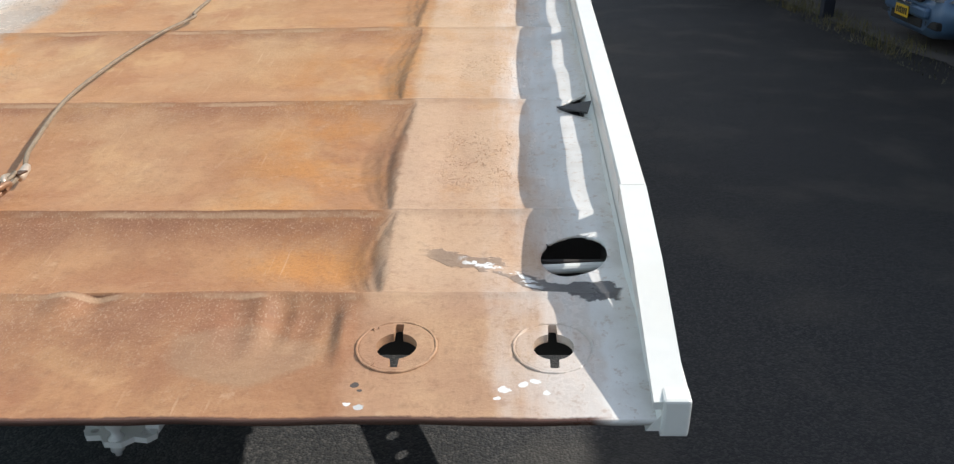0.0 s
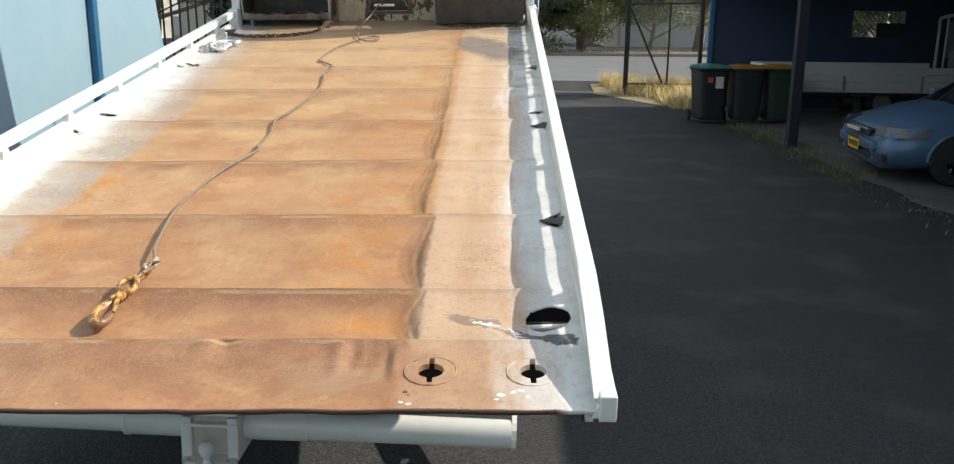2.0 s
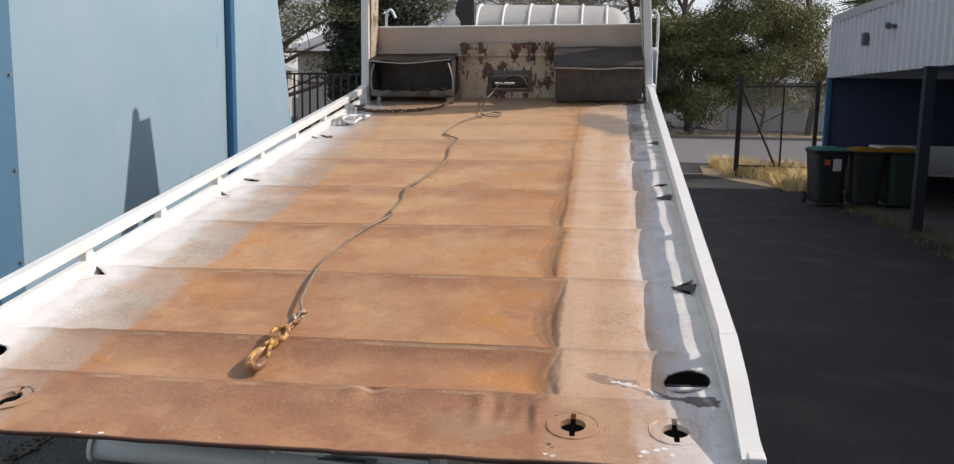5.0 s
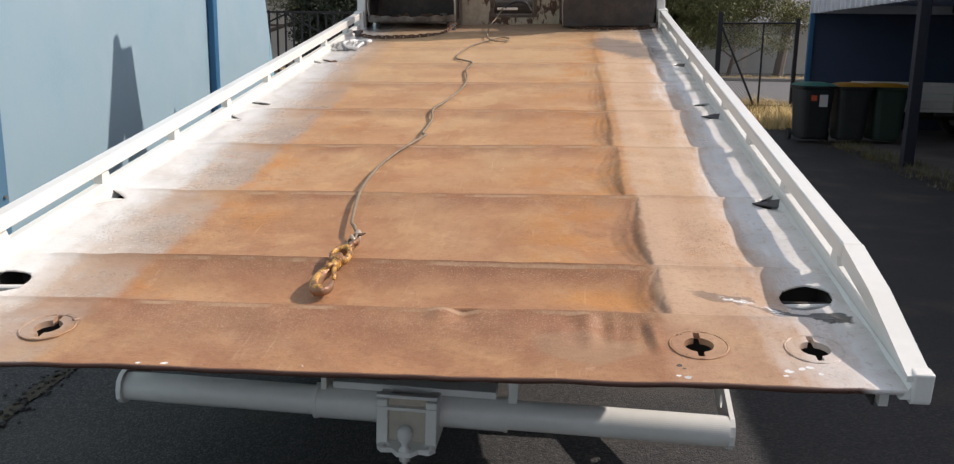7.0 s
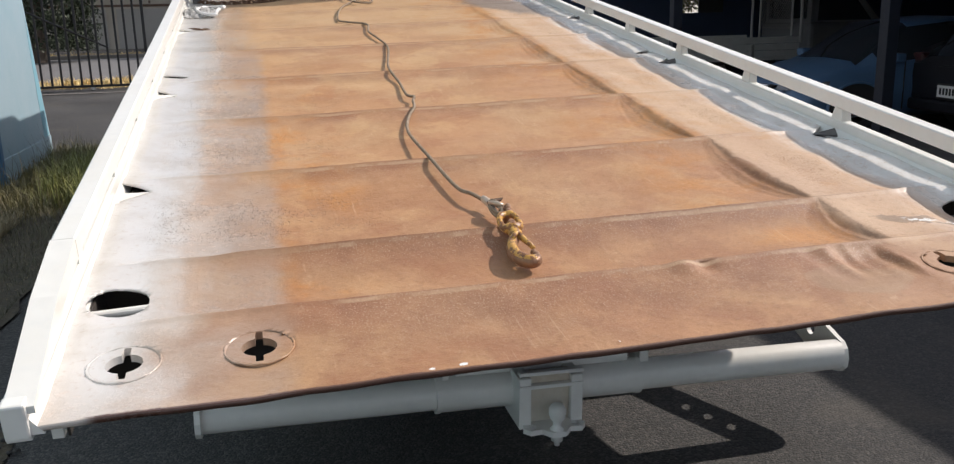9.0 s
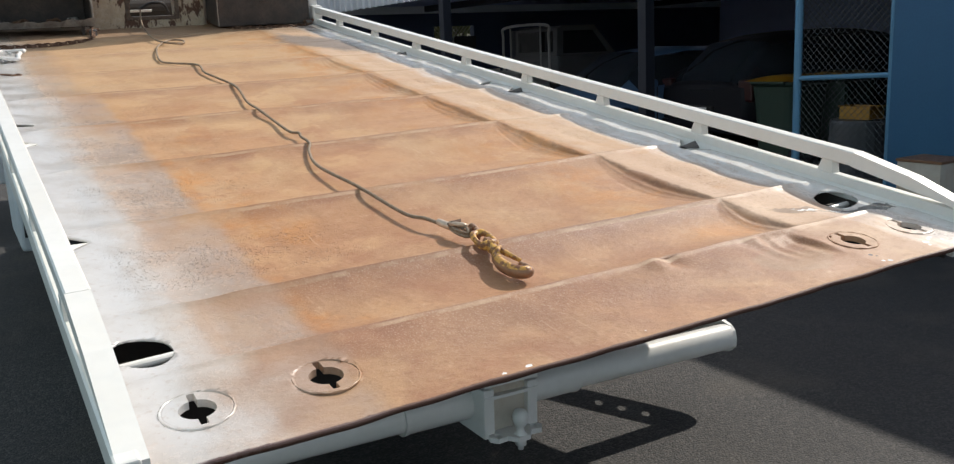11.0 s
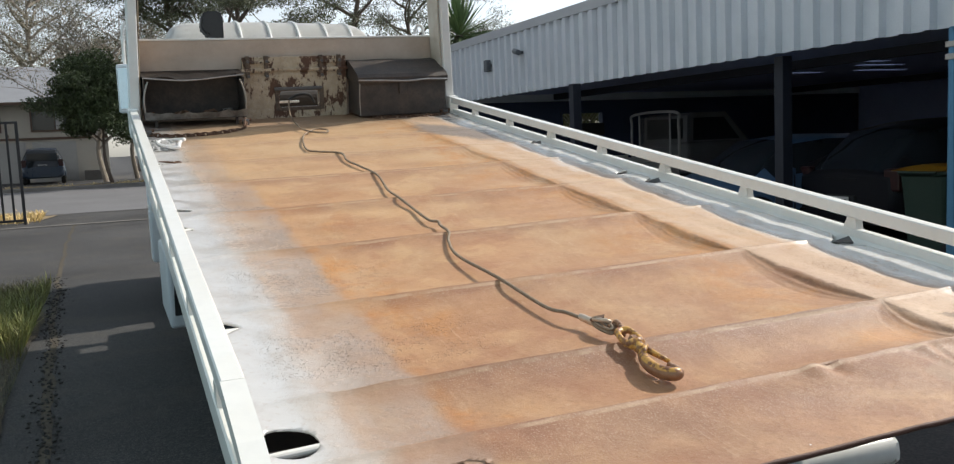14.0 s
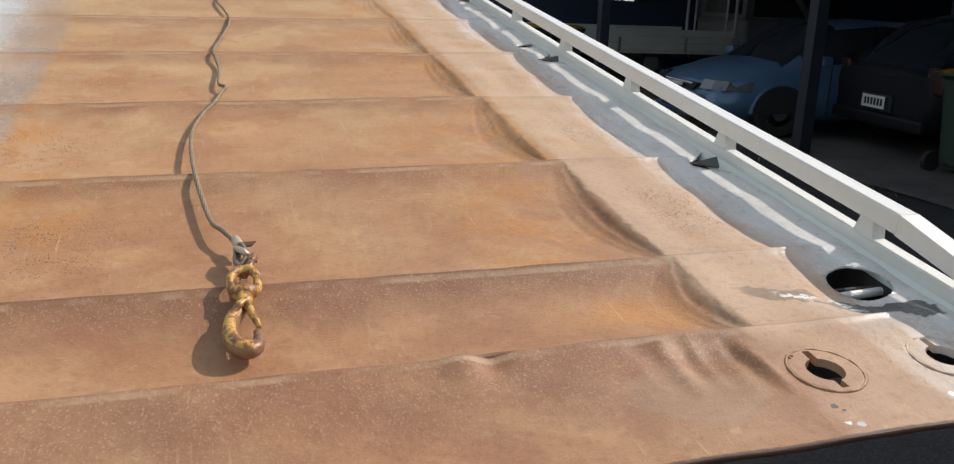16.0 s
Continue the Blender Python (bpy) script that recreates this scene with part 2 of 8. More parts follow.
def build_ground():
    bm = bmesh.new()
    ys, xs = [-300, -20, 0, 19, 24, 29, 45, 900], [-900, -40, 40, 900]
    grid = [[bm.verts.new((x, y, ground_z(y))) for x in xs] for y in ys]
    for a, b in zip(grid, grid[1:]):
        for i in range(len(xs) - 1):
            bm.faces.new((a[i], a[i + 1], b[i + 1], b[i]))
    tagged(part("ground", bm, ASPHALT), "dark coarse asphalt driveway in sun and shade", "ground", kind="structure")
    sheet("road", [(21.5, -600, 600), (24, -600, 600), (29, -600, 600), (33.5, -600, 600)], ROAD, 0.006, "grey asphalt street beyond the gate", "road")
    edge = [(-6 + 0.2 * k, -3.3, -2.06 - 0.05 * math.sin(k * 0.37) - 0.07 * noise.noise(Vector((k * 0.55, 0, 4))) - (0.06 * (k - 66) if k > 66 else 0)) for k in range(76)]
    sheet("ground_soil", edge, SOIL, 0.012, "dark weedy soil strip along the blue wall", "soil")
    sheet("ground_verge", [(14.6, 4.45, 4.9), (15.5, 4.05, 5.3), (16.9, 3.5, 5.6), (18.0, 3.05, 6.2), (20.6, 3.2, 9)], DRYGRASS, 0.012, "dry grassy verge beside the gate", "verge")
    sheet("ground_verge", [(19.9, -14, -2.95), (21.2, -14, -2.6)], DRYGRASS, 0.012, "dry grassy verge outside the gate", "verge")
    sheet("ground_verge", [(34.2, -600, 600), (36.5, -600, 600)], DRYGRASS, 0.10, "dry grassy verge across the street", "verge")
    sheet("shed_floor", [(-6 + 0.1 * k, 4.98 - 0.02 * max(0, 0.1 * k - 6) + 0.10 * noise.noise(Vector((k * 0.16, 1, 0))) + 0.05 * noise.noise(Vector((k * 0.6, 2, 0))), 16) for k in range(215)], SHEDFLOOR, 0.012, "stained dusty concrete shed floor", "floor")
    tagged(part("kerb", boxed(-300, 300, 33.5, 34.2, 0.1, 0.34), CONCRETE), "worn concrete kerb along the street", "kerb", kind="structure")
    mid = lambda y: -1.60 - 0.062 * y + 0.0017 * y * y
    crack = []
    for k in range(170):
        y = 0.2 + 0.108 * k
        c, w = mid(y) + 0.05 * noise.noise(Vector((y * 1.1, 0, 7))) + 0.02 * noise.noise(Vector((y * 5, 0, 2))), 0.022 + 0.05 * abs(noise.noise(Vector((y * 2.3, 3, 0)))) * (1 if y < 9 else 0.5)
        crack.append((y, c - w, c + w))
    sheet("ground_crack", crack, SOIL, 0.006, "ragged crack along the edge of the asphalt", "crack")
    rnd = random.Random(8)
    grit = bmesh.new()
    for k in range(900):
        y = 0.4 + 9.5 * rnd.random() ** 1.4
        s = rnd.uniform(0.004, 0.013)
        x = mid(y) + 0.05 * noise.noise(Vector((y * 1.1, 0, 7))) + rnd.gauss(0, 0.045)
        g = bmesh.ops.create_icosphere(grit, subdivisions=1, radius=s)["verts"]
        for v in g:
            v.co = Vector((v.co.x * rnd.uniform(0.7, 1.3) + x, v.co.y + y, v.co.z * 0.7 + 0.006 + s * 0.4))
    tagged(part("gravel", grit, GRAVEL), "loose gravel along the crack in the asphalt", "gravel", kind="stuff")
    sheet("gate_track", [(18.35, -9, 3.3), (18.55, -9, 3.3)], CONCRETE, 0.014, "pale concrete strip across the driveway", "strip")


SHEDFLOOR = mat("dusty stained concrete", (0.14, 0.13, 0.12), 0.85, second=(0.065, 0.06, 0.055), scale=1.1, amount=0.9, bump=0.3, bump_scale=70)
SOIL = mat("dark weedy soil", (0.060, 0.050, 0.036), 0.95, second=(0.115, 0.095, 0.062), scale=7, amount=0.9, bump=1.0, bump_scale=45, third=(0.035, 0.03, 0.022))
GRAVEL = mat("loose grey gravel", (0.065, 0.062, 0.06), 0.9, second=(0.035, 0.034, 0.032), scale=30, amount=0.9, bump=0.2)
build_ground()

# ---- the tow truck ----
SEAMS = (0.0, 0.33, 0.64, 1.26, 1.91, 2.57, 3.25, 3.86, 4.5, 5.15, 5.85)
DEPTHS = (0.004, 0.028, 0.031, 0.029, 0.027, 0.023, 0.019, 0.015, 0.011, 0.006)
FOLDS = (0.68, 0.728, 0.712, 0.675, 0.668, 0.665, 0.66)  # the fold's line in each bay
KEY_HOLES = ((1.037, 0.176), (0.777, 0.176), (-0.81, 0.176), (-1.058, 0.176))
OVALS = ((1.09, 0.476), (-1.102, 0.455), (1.15, 2.74), (-1.13, 2.72))
NOTCHES = ((1.145, 1.213), (-1.145, 1.16), (1.15, 2.475), (-1.15, 2.365), (1.155, 3.80), (-1.155, 3.88))


def smooth_step(a, b, x):
    t = min(1, max(0, (x - a) / (b - a)))
    return t * t * (3 - 2 * t)


def deck_z(x, y):
    """Height of the dented deck over its own plane: the plate sags between its cross-members."""
    z = 0.010
    k = max(i for i in range(len(SEAMS) - 1) if SEAMS[i] <= y + 1e-9)
    u = (y - SEAMS[k]) / (SEAMS[k + 1] - SEAMS[k])
    wob = 0.02 * noise.noise(Vector((k * 3.1, x * 2.0, 0.3)))
    prof = max(0.0, math.sin(math.pi * min(1, max(0, u + wob * min(1, 8 * u, 8 - 8 * u))) ** 0.72)) ** 0.7
    edge_r = FOLDS[min(k, len(FOLDS) - 1)] + 0.006 * math.sin(2 * math.pi * u + k)
    inner = edge_r - 0.012 - 0.080 * max(0.0, math.sin(math.pi * u)) ** 0.7
    s = (edge_r - x) / (edge_r - inner)  # 0 on the fold's outer line, 1 on its inner one
    bay = (0.55 * smooth_step(-0.10, 0.40, s) + 0.45 * smooth_step(0.1, 1.1, s)) * (0.45 * smooth_step(-1.16, -1.05, x) + 0.30 * smooth_step(-1.05, -0.9, x) + 0.25 * smooth_step(-0.9, -0.62, x))
    strip = 0.26 * smooth_step(0.74, 0.84, x) * smooth_step(1.17, 1.12, x) + 0.45 * smooth_step(0.92, 1.02, x) * smooth_step(1.12, 1.05, x)
    z -= DEPTHS[k] * prof * (bay + strip)
    if 1 <= k <= 6 and -0.2 < s < 1.6:  # folds side by side where the plate bends down
        z += 0.0010 * (0.6 + 1.2 * noise.noise(Vector((k * 5.0, y * 3, s * 2)))) * smooth_step(-0.2, 0.1, s) * smooth_step(1.6, 0.8, s) * math.sin(2 * math.pi * (2.6 * s + 0.8 * noise.noise(Vector((k * 2.0, y * 2, 1.0))))) * max(0.0, math.sin(math.pi * u)) ** 0.8
    crease = min(abs(y - sy) for sy in SEAMS[1:-1])
    z += 0.0045 * noise.noise(Vector((x * 3.5 + 7, y * 9, 0.5))) * min(1, crease / 0.05)
    z += (0.0042 + 0.0014 * noise.noise(Vector((x * 6, y * 2, 8)))) * math.exp(-((crease / 0.012) ** 2)) * smooth_step(1.12, 1.0, x) * smooth_step(-1.12, -1.0, x)
    if k == 0:
        z -= 0.004 * smooth_step(0.30, 0.12, y) * smooth_step(0.74, 0.6, x)
        z += 0.010 * math.exp(-(((x - 0.16) / 0.035) ** 2 + ((y - 0.30) / 0.05) ** 2))
        z -= 0.010 * math.exp(-(((x - 0.21) / 0.03) ** 2 + ((y - 0.31) / 0.04) ** 2))
        z += 0.0140 * noise.noise(Vector((x * 22, y * 3.5, 9.0))) * smooth_step(0.42, 0.52, x) * smooth_step(0.72, 0.66, x) * smooth_step(0.1, 0.24, y) * smooth_step(0.335, 0.30, y)
        z -= 0.014 * smooth_step(0.705 - 0.10 * y, 0.675 - 0.10 * y, x) * smooth_step(0.10, 0.22, y) * smooth_step(0.33, 0.26, y) * smooth_step(0.45, 0.60, x)
    z += 0.0042 * noise.noise(Vector((x * 7, y * 4.5, 6.0))) * smooth_step(-0.68, -0.85, x) * smooth_step(-1.185, -1.12, x)
    z += 0.0045 * noise.noise(Vector((x * 2.6, y * 2.6, 1.7))) + 0.0018 * noise.noise(Vector((x * 10, y * 10, 4.2)))
    return z


def hole_gap(x, y):
    """Distance to the nearest hole through the deck, negative inside one."""
    d = 9.0
    for a, b in KEY_HOLES:
        d = min(d, math.hypot(x - a, y - b) - 0.061)
    for i, (a, b) in enumerate(OVALS):
        rx, ry = ((0.064, 0.069), (0.064, 0.072), (0.058, 0.026), (0.058, 0.026))[i]
        q = math.hypot((x - a) / rx, (y - b) / ry)
        d = min(d, (q - 1) * min(rx, ry))
    for a, b in NOTCHES:
        s = 1 if a > 0 else -1
        u = (x - a) * s  # grows towards the rail
        d = min(d, max(abs(y - b) - (0.004 + 0.95 * (u + 0.05)), abs(u) - 0.046))
    return d


def build_deck(truck):
    xs = np.concatenate([np.linspace(-1.192, 0.56, 166), np.linspace(0.565, 0.745, 46), np.linspace(0.7555, 1.192, 43)])
    nx = len(xs)
    t = np.arange(72) / 72
    t = t - 0.105 * np.sin(2 * math.pi * t)  # closer rows at the creases
    ys = np.concatenate([a + (b - a) * t for a, b in zip(SEAMS, SEAMS[1:])] + [[5.85]])
    ny = len(ys)
    verts, gap = [], []
    for y in ys:
        for x in xs:
            d = hole_gap(x, y)
            if abs(d) < 0.0085:  # pull rim points on to the rim
                e = 0.001
                gx, gy = (hole_gap(x + e, y) - hole_gap(x - e, y)) / (2 * e), (hole_gap(x, y + e) - hole_gap(x, y - e)) / (2 * e)
                g2 = gx * gx + gy * gy
                if g2 > 0.05:
                    x, y2 = x - d * gx / g2, y - d * gy / g2
                else:
                    y2 = y
            else:
                y2 = y
            gap.append(d)
            verts.append((x, y2, deck_z(x, min(5.849, max(0, y2))) + bow(y2)))
    faces = []
    for j in range(ny - 1):
        for i in range(nx - 1):
            f = (j * nx + i, j * nx + i + 1, (j + 1) * nx + i + 1, (j + 1) * nx + i)
            if max(gap[k] for k in f) > 0.004 and sum(gap[k] for k in f) > 0:
                faces.append(f)
    base = len(verts)
    verts += [(v[0], 0.001, v[2] - 0.012 - 0.003 * noise.noise(Vector((v[0] * 9, 0, 2)))) for v in verts[:nx]]
    faces += [(base + i, base + i + 1, i + 1, i) for i in range(nx - 1)]
    me = bpy.data.meshes.new("deck")
    me.from_pydata(verts, [], faces)
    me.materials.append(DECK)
    for p in me.polygons:
        p.use_smooth = True
    ob = new("deck", me)
    ob.parent, ob.matrix_basis = truck, BED
    ob["label"] = "rusty sagging deck plate with worn white edges"
    thick = ob.modifiers.new("thickness", "SOLIDIFY")
    thick.thickness, thick.offset = 0.006, -1
    return ob


def deck_material():
    """Rusted plate: tan to brown to orange rust, white paint worn off towards both edges, pits, tar and paint spots."""
    m = bpy.data.materials.new("rusty painted deck plate")
    m.use_nodes = True
    n, l = m.node_tree.nodes, m.node_tree.links
    b = n["Principled BSDF"]
    tc = n.new("ShaderNodeTexCoord")
    sep = n.new("ShaderNodeSeparateXYZ")
    l.new(tc.outputs["Object"], sep.inputs[0])
    X, Y = sep.outputs[0], sep.outputs[1]

    def tex(scale, detail=6, stretch=(1, 1, 1), rough=0.6, kind="Fac"):
        mp = n.new("ShaderNodeMapping")
        mp.inputs["Scale"].default_value = stretch
        l.new(tc.outputs["Object"], mp.inputs[0])
        t = n.new("ShaderNodeTexNoise")
        t.inputs["Scale"].default_value, t.inputs["Detail"].default_value, t.inputs["Roughness"].default_value = scale, detail, rough
        l.new(mp.outputs[0], t.inputs["Vector"])
        return t.outputs[kind]

    def op(kind, a, c=0.0, d=None):
        o = n.new("ShaderNodeMath")
        o.operation = kind
        for i, v in enumerate((a, c) if d is None else (a, c, d)):
            if isinstance(v, (int, float)):
                o.inputs[i].default_value = v
            else:
                l.new(v, o.inputs[i])
        return o.outputs[0]

    def ramp(v, a, c, lo=0.0, hi=1.0, soft=True):
        r = n.new("ShaderNodeMapRange")
        r.interpolation_type = "SMOOTHSTEP" if soft else "LINEAR"
        for i, q in enumerate((a, c, lo, hi)):
            r.inputs[i + 1].default_value = q
        l.new(v, r.inputs[0])
        return r.outputs[0]

    def mix(f, a, c):
        x = n.new("ShaderNodeMix")
        x.data_type = "RGBA"
        if isinstance(f, (int, float)):
            x.inputs["Factor"].default_value = f
        else:
            l.new(f, x.inputs["Factor"])
        for k, v in (("A", a), ("B", c)):
            if isinstance(v, tuple):
                x.inputs[k].default_value = (*v, 1)
            else:
                l.new(v, x.inputs[k])
        return x.outputs["Result"]

    def warped(scale, amount, detail):
        """Noise bent by a second noise, for flowing stains."""
        w = n.new("ShaderNodeVectorMath")
        w.operation = "MULTIPLY_ADD"
        w.inputs[1].default_value = (amount, amount, 0)
        l.new(tex(scale * 0.9, 4, kind="Color"), w.inputs[0])
        l.new(tc.outputs["Object"], w.inputs[2])
        t = n.new("ShaderNodeTexNoise")
        t.inputs["Scale"].default_value, t.inputs["Detail"].default_value, t.inputs["Roughness"].default_value = scale, detail, 0.62
        l.new(w.outputs[0], t.inputs["Vector"])
        return t.outputs["Fac"]

    big, mid, fine = tex(1.6, 8), tex(7, 8), tex(55, 6, rough=0.7)
    streak_y, streak_x = tex(9, 7, (1, 0.12, 1)), tex(7, 7, (0.15, 1, 1))
    grit = tex(190, 4, rough=0.7)
    smear, smear2 = warped(2.6, 0.30, 7), warped(4.1, 0.22, 8)
    cloud = tex(3.4, 10, rough=0.72)

    def scratch(turn, scale, lo, hi):
        mp = n.new("ShaderNodeMapping")
        mp.inputs["Rotation"].default_value = (0, 0, turn)
        mp.inputs["Scale"].default_value = (1, 0.035, 1)
        l.new(tc.outputs["Object"], mp.inputs[0])
        t = n.new("ShaderNodeTexNoise")
        t.inputs["Scale"].default_value, t.inputs["Detail"].default_value = scale, 3
        l.new(mp.outputs[0], t.inputs["Vector"])
        return ramp(t.outputs["Fac"], lo, hi)

    marks = op("MAXIMUM", scratch(0.5, 130, 0.66, 0.72), op("MAXIMUM", scratch(-0.35, 110, 0.67, 0.73), scratch(0.06, 120, 0.67, 0.73)))
    marks = op("MULTIPLY", marks, ramp(cloud, 0.45, 0.6))
    xw = op("ADD", X, op("MULTIPLY", op("SUBTRACT", mid, 0.5), 0.16))  # ragged borders
    xs = op("ADD", X, op("MULTIPLY", op("SUBTRACT", tex(18, 5), 0.5), 0.05))
    yw = op("ADD", Y, op("MULTIPLY", op("SUBTRACT", big, 0.5), 0.5))
    tan, brown, orange, dusty, umber, paint = (0.505, 0.270, 0.128), (0.285, 0.118, 0.058), (0.57, 0.24, 0.052), (0.575, 0.405, 0.235), (0.14, 0.066, 0.036), (0.81, 0.805, 0.79)
    col = mix(ramp(cloud, 0.38, 0.64), tan, (0.425, 0.225, 0.105))
    col = mix(op("MULTIPLY", ramp(streak_x, 0.45, 0.68), 0.26), col, brown)
    col = mix(op("MULTIPLY", ramp(big, 0.44, 0.62), 0.45), col, (0.57, 0.385, 0.215))
    # worn lighter and redder smears with edges of their own
    col = mix(op("MULTIPLY", ramp(smear, 0.52, 0.57), 0.34), col, (0.62, 0.39, 0.19))
    col = mix(op("MULTIPLY", ramp(smear2, 0.55, 0.62), 0.42), col, (0.36, 0.145, 0.062))
    col = mix(op("MULTIPLY", ramp(yw, 1.9, 0.2), op("MULTIPLY_ADD", ramp(smear2, 0.40, 0.58), 0.38, 0.20)), col, brown)  # browner at the rear
    col = mix(op("MULTIPLY", ramp(yw, 2.2, 4.6), 0.5), col, dusty)  # dustier at the front
    side = op("MULTIPLY", ramp(xs, -0.77, -0.74), ramp(xw, -0.42, -0.66))
    side = op("MULTIPLY", op("MULTIPLY", side, ramp(Y, 3.2, 2.2)), ramp(tex(2.3, 5), 0.46, 0.58))
    right = op("MULTIPLY", ramp(xw, 0.15, 0.55), ramp(xw, 0.72, 0.66))
    patch = op("MULTIPLY", op("ADD", op("MULTIPLY", side, 0.8), op("ADD", op("MULTIPLY", right, 0.6), 0.06)), ramp(cloud, 0.42, 0.62))
    patch = op("MULTIPLY", patch, ramp(Y, 0.34, 0.44))
    col = mix(patch, col, orange)
    strip = op("MULTIPLY", ramp(xs, 0.685, 0.725), ramp(Y, 0.22, 0.42, 0.4, 1.0))
    col = mix(op("MULTIPLY", strip, op("MULTIPLY_ADD", streak_y, 0.55, 0.26)), col, (0.655, 0.485, 0.345))
    col = mix(op("MULTIPLY", strip, op("MULTIPLY", ramp(cloud, 0.5, 0.62), op("MULTIPLY", ramp(Y, 0.4, 0.6), 0.38))), col, (0.55, 0.29, 0.12))
    col = mix(op("MULTIPLY", ramp(fine, 0.50, 0.68), op("MULTIPLY_ADD", ramp(Y, 1.4, 0.5), 0.10, 0.12)), col, umber)
    col = mix(op("MULTIPLY", ramp(grit, 0.50, 0.64), op("MULTIPLY", op("MULTIPLY_ADD", ramp(Y, 1.3, 0.5), 0.6, 0.4), op("MULTIPLY", ramp(cloud, 0.36, 0.6), 0.34))), col, brown)
    col = mix(op("MULTIPLY", ramp(tex(24, 6, rough=0.75), 0.56, 0.72), 0.38), col, (0.63, 0.44, 0.28))
    col = mix(op("MULTIPLY", marks, 0.35), col, (0.66, 0.46, 0.29))
    # a pale dusty blotch near the rear edge
    bx, by = op("MULTIPLY", op("SUBTRACT", X, 0.52), 7.5), op("MULTIPLY", op("SUBTRACT", Y, 0.16), 11.0)
    blot = op("ADD", op("SQRT", op("ADD", op("POWER", bx, 2), op("POWER", by, 2))), op("MULTIPLY", op("SUBTRACT", mid, 0.5), 0.9))
    col = mix(op("MULTIPLY", ramp(blot, 1.0, 0.8), 0.42), col, (0.40, 0.29, 0.18))
    # brown bands and darker lines in the folds beside the strip
    for k in range(1, 6):
        y0, y1, outer = SEAMS[k], SEAMS[k + 1], FOLDS[k]
        u = ramp(Y, y0, y1, soft=False)
        arch = op("POWER", op("MAXIMUM", op("SINE", op("MULTIPLY", u, math.pi)), 0.0), 0.7)
        s = op("DIVIDE", op("SUBTRACT", outer, xs), op("MULTIPLY_ADD", arch, 0.080, 0.012))
        here = op("MULTIPLY", op("MULTIPLY", ramp(Y, y0 + 0.01, y0 + 0.05), ramp(Y, y1 + 0.002, y1 - 0.02)), op("MULTIPLY", ramp(s, -0.08, 0.06), ramp(s, 1.25, 0.35)))
        lines = ramp(op("SINE", op("MULTIPLY_ADD", s, 15.0, op("MULTIPLY", tex(6, 4), 16.0))), 0.2, 0.95)
        col = mix(op("MULTIPLY", here, op("MULTIPLY_ADD", lines, 0.30, 0.18 - 0.02 * k)), col, (0.17, 0.083, 0.042))
    # rust bands that also carry slope shade, with a painted highlight on each lip
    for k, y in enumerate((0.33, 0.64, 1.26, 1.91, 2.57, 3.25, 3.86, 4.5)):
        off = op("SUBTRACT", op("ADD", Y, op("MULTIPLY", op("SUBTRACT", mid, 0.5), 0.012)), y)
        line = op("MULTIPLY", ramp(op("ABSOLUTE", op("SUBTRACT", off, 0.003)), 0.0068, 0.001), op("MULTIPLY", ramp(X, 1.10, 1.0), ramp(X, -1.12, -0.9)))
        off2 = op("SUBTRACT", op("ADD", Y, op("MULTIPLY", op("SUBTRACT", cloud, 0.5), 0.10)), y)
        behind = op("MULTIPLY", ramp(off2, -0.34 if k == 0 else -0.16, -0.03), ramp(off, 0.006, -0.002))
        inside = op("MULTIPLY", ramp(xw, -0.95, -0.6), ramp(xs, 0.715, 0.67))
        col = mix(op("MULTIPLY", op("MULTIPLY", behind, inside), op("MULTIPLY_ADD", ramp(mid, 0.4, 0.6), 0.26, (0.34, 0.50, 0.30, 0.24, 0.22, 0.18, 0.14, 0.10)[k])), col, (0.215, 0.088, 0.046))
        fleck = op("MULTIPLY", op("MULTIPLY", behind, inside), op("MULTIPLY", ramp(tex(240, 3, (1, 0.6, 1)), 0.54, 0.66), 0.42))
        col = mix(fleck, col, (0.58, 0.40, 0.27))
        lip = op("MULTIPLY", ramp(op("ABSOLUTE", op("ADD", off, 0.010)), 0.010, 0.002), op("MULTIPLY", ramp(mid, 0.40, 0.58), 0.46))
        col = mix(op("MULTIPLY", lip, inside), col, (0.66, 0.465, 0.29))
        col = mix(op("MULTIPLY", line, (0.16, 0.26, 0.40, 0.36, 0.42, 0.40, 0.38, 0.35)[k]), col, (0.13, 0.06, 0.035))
    # thin greyed paint left of the border line, then white paint at both edges
    rear = ramp(op("ADD", Y, op("MULTIPLY", op("SUBTRACT", mid, 0.5), 0.2)), 0.16, 0.46, 0.8, 1.0)
    ridges = None
    for y in (0.33, 0.64, 1.26, 1.91, 2.57, 3.25, 3.86, 4.5):
        off = op("SUBTRACT", op("ADD", Y, op("MULTIPLY", op("SUBTRACT", mid, 0.5), 0.05)), y)
        near = op("MULTIPLY", ramp(off, -0.13, -0.02), ramp(off, 0.045, 0.005))
        ridges = near if ridges is None else op("MAXIMUM", ridges, near)
    edge = op("ADD", op("ADD", X, op("MULTIPLY", op("SUBTRACT", tex(9, 7, rough=0.7), 0.5), 0.10)), op("MULTIPLY", op("SUBTRACT", big, 0.5), 0.05))
    panel = op("MULTIPLY", ramp(edge, -0.72, -0.785), ramp(Y, 4.0, 2.6))
    panel = op("MULTIPLY", panel, op("MULTIPLY_ADD", op("MULTIPLY", ridges, ramp(X, -1.10, -0.92)), -0.55, 1.0))
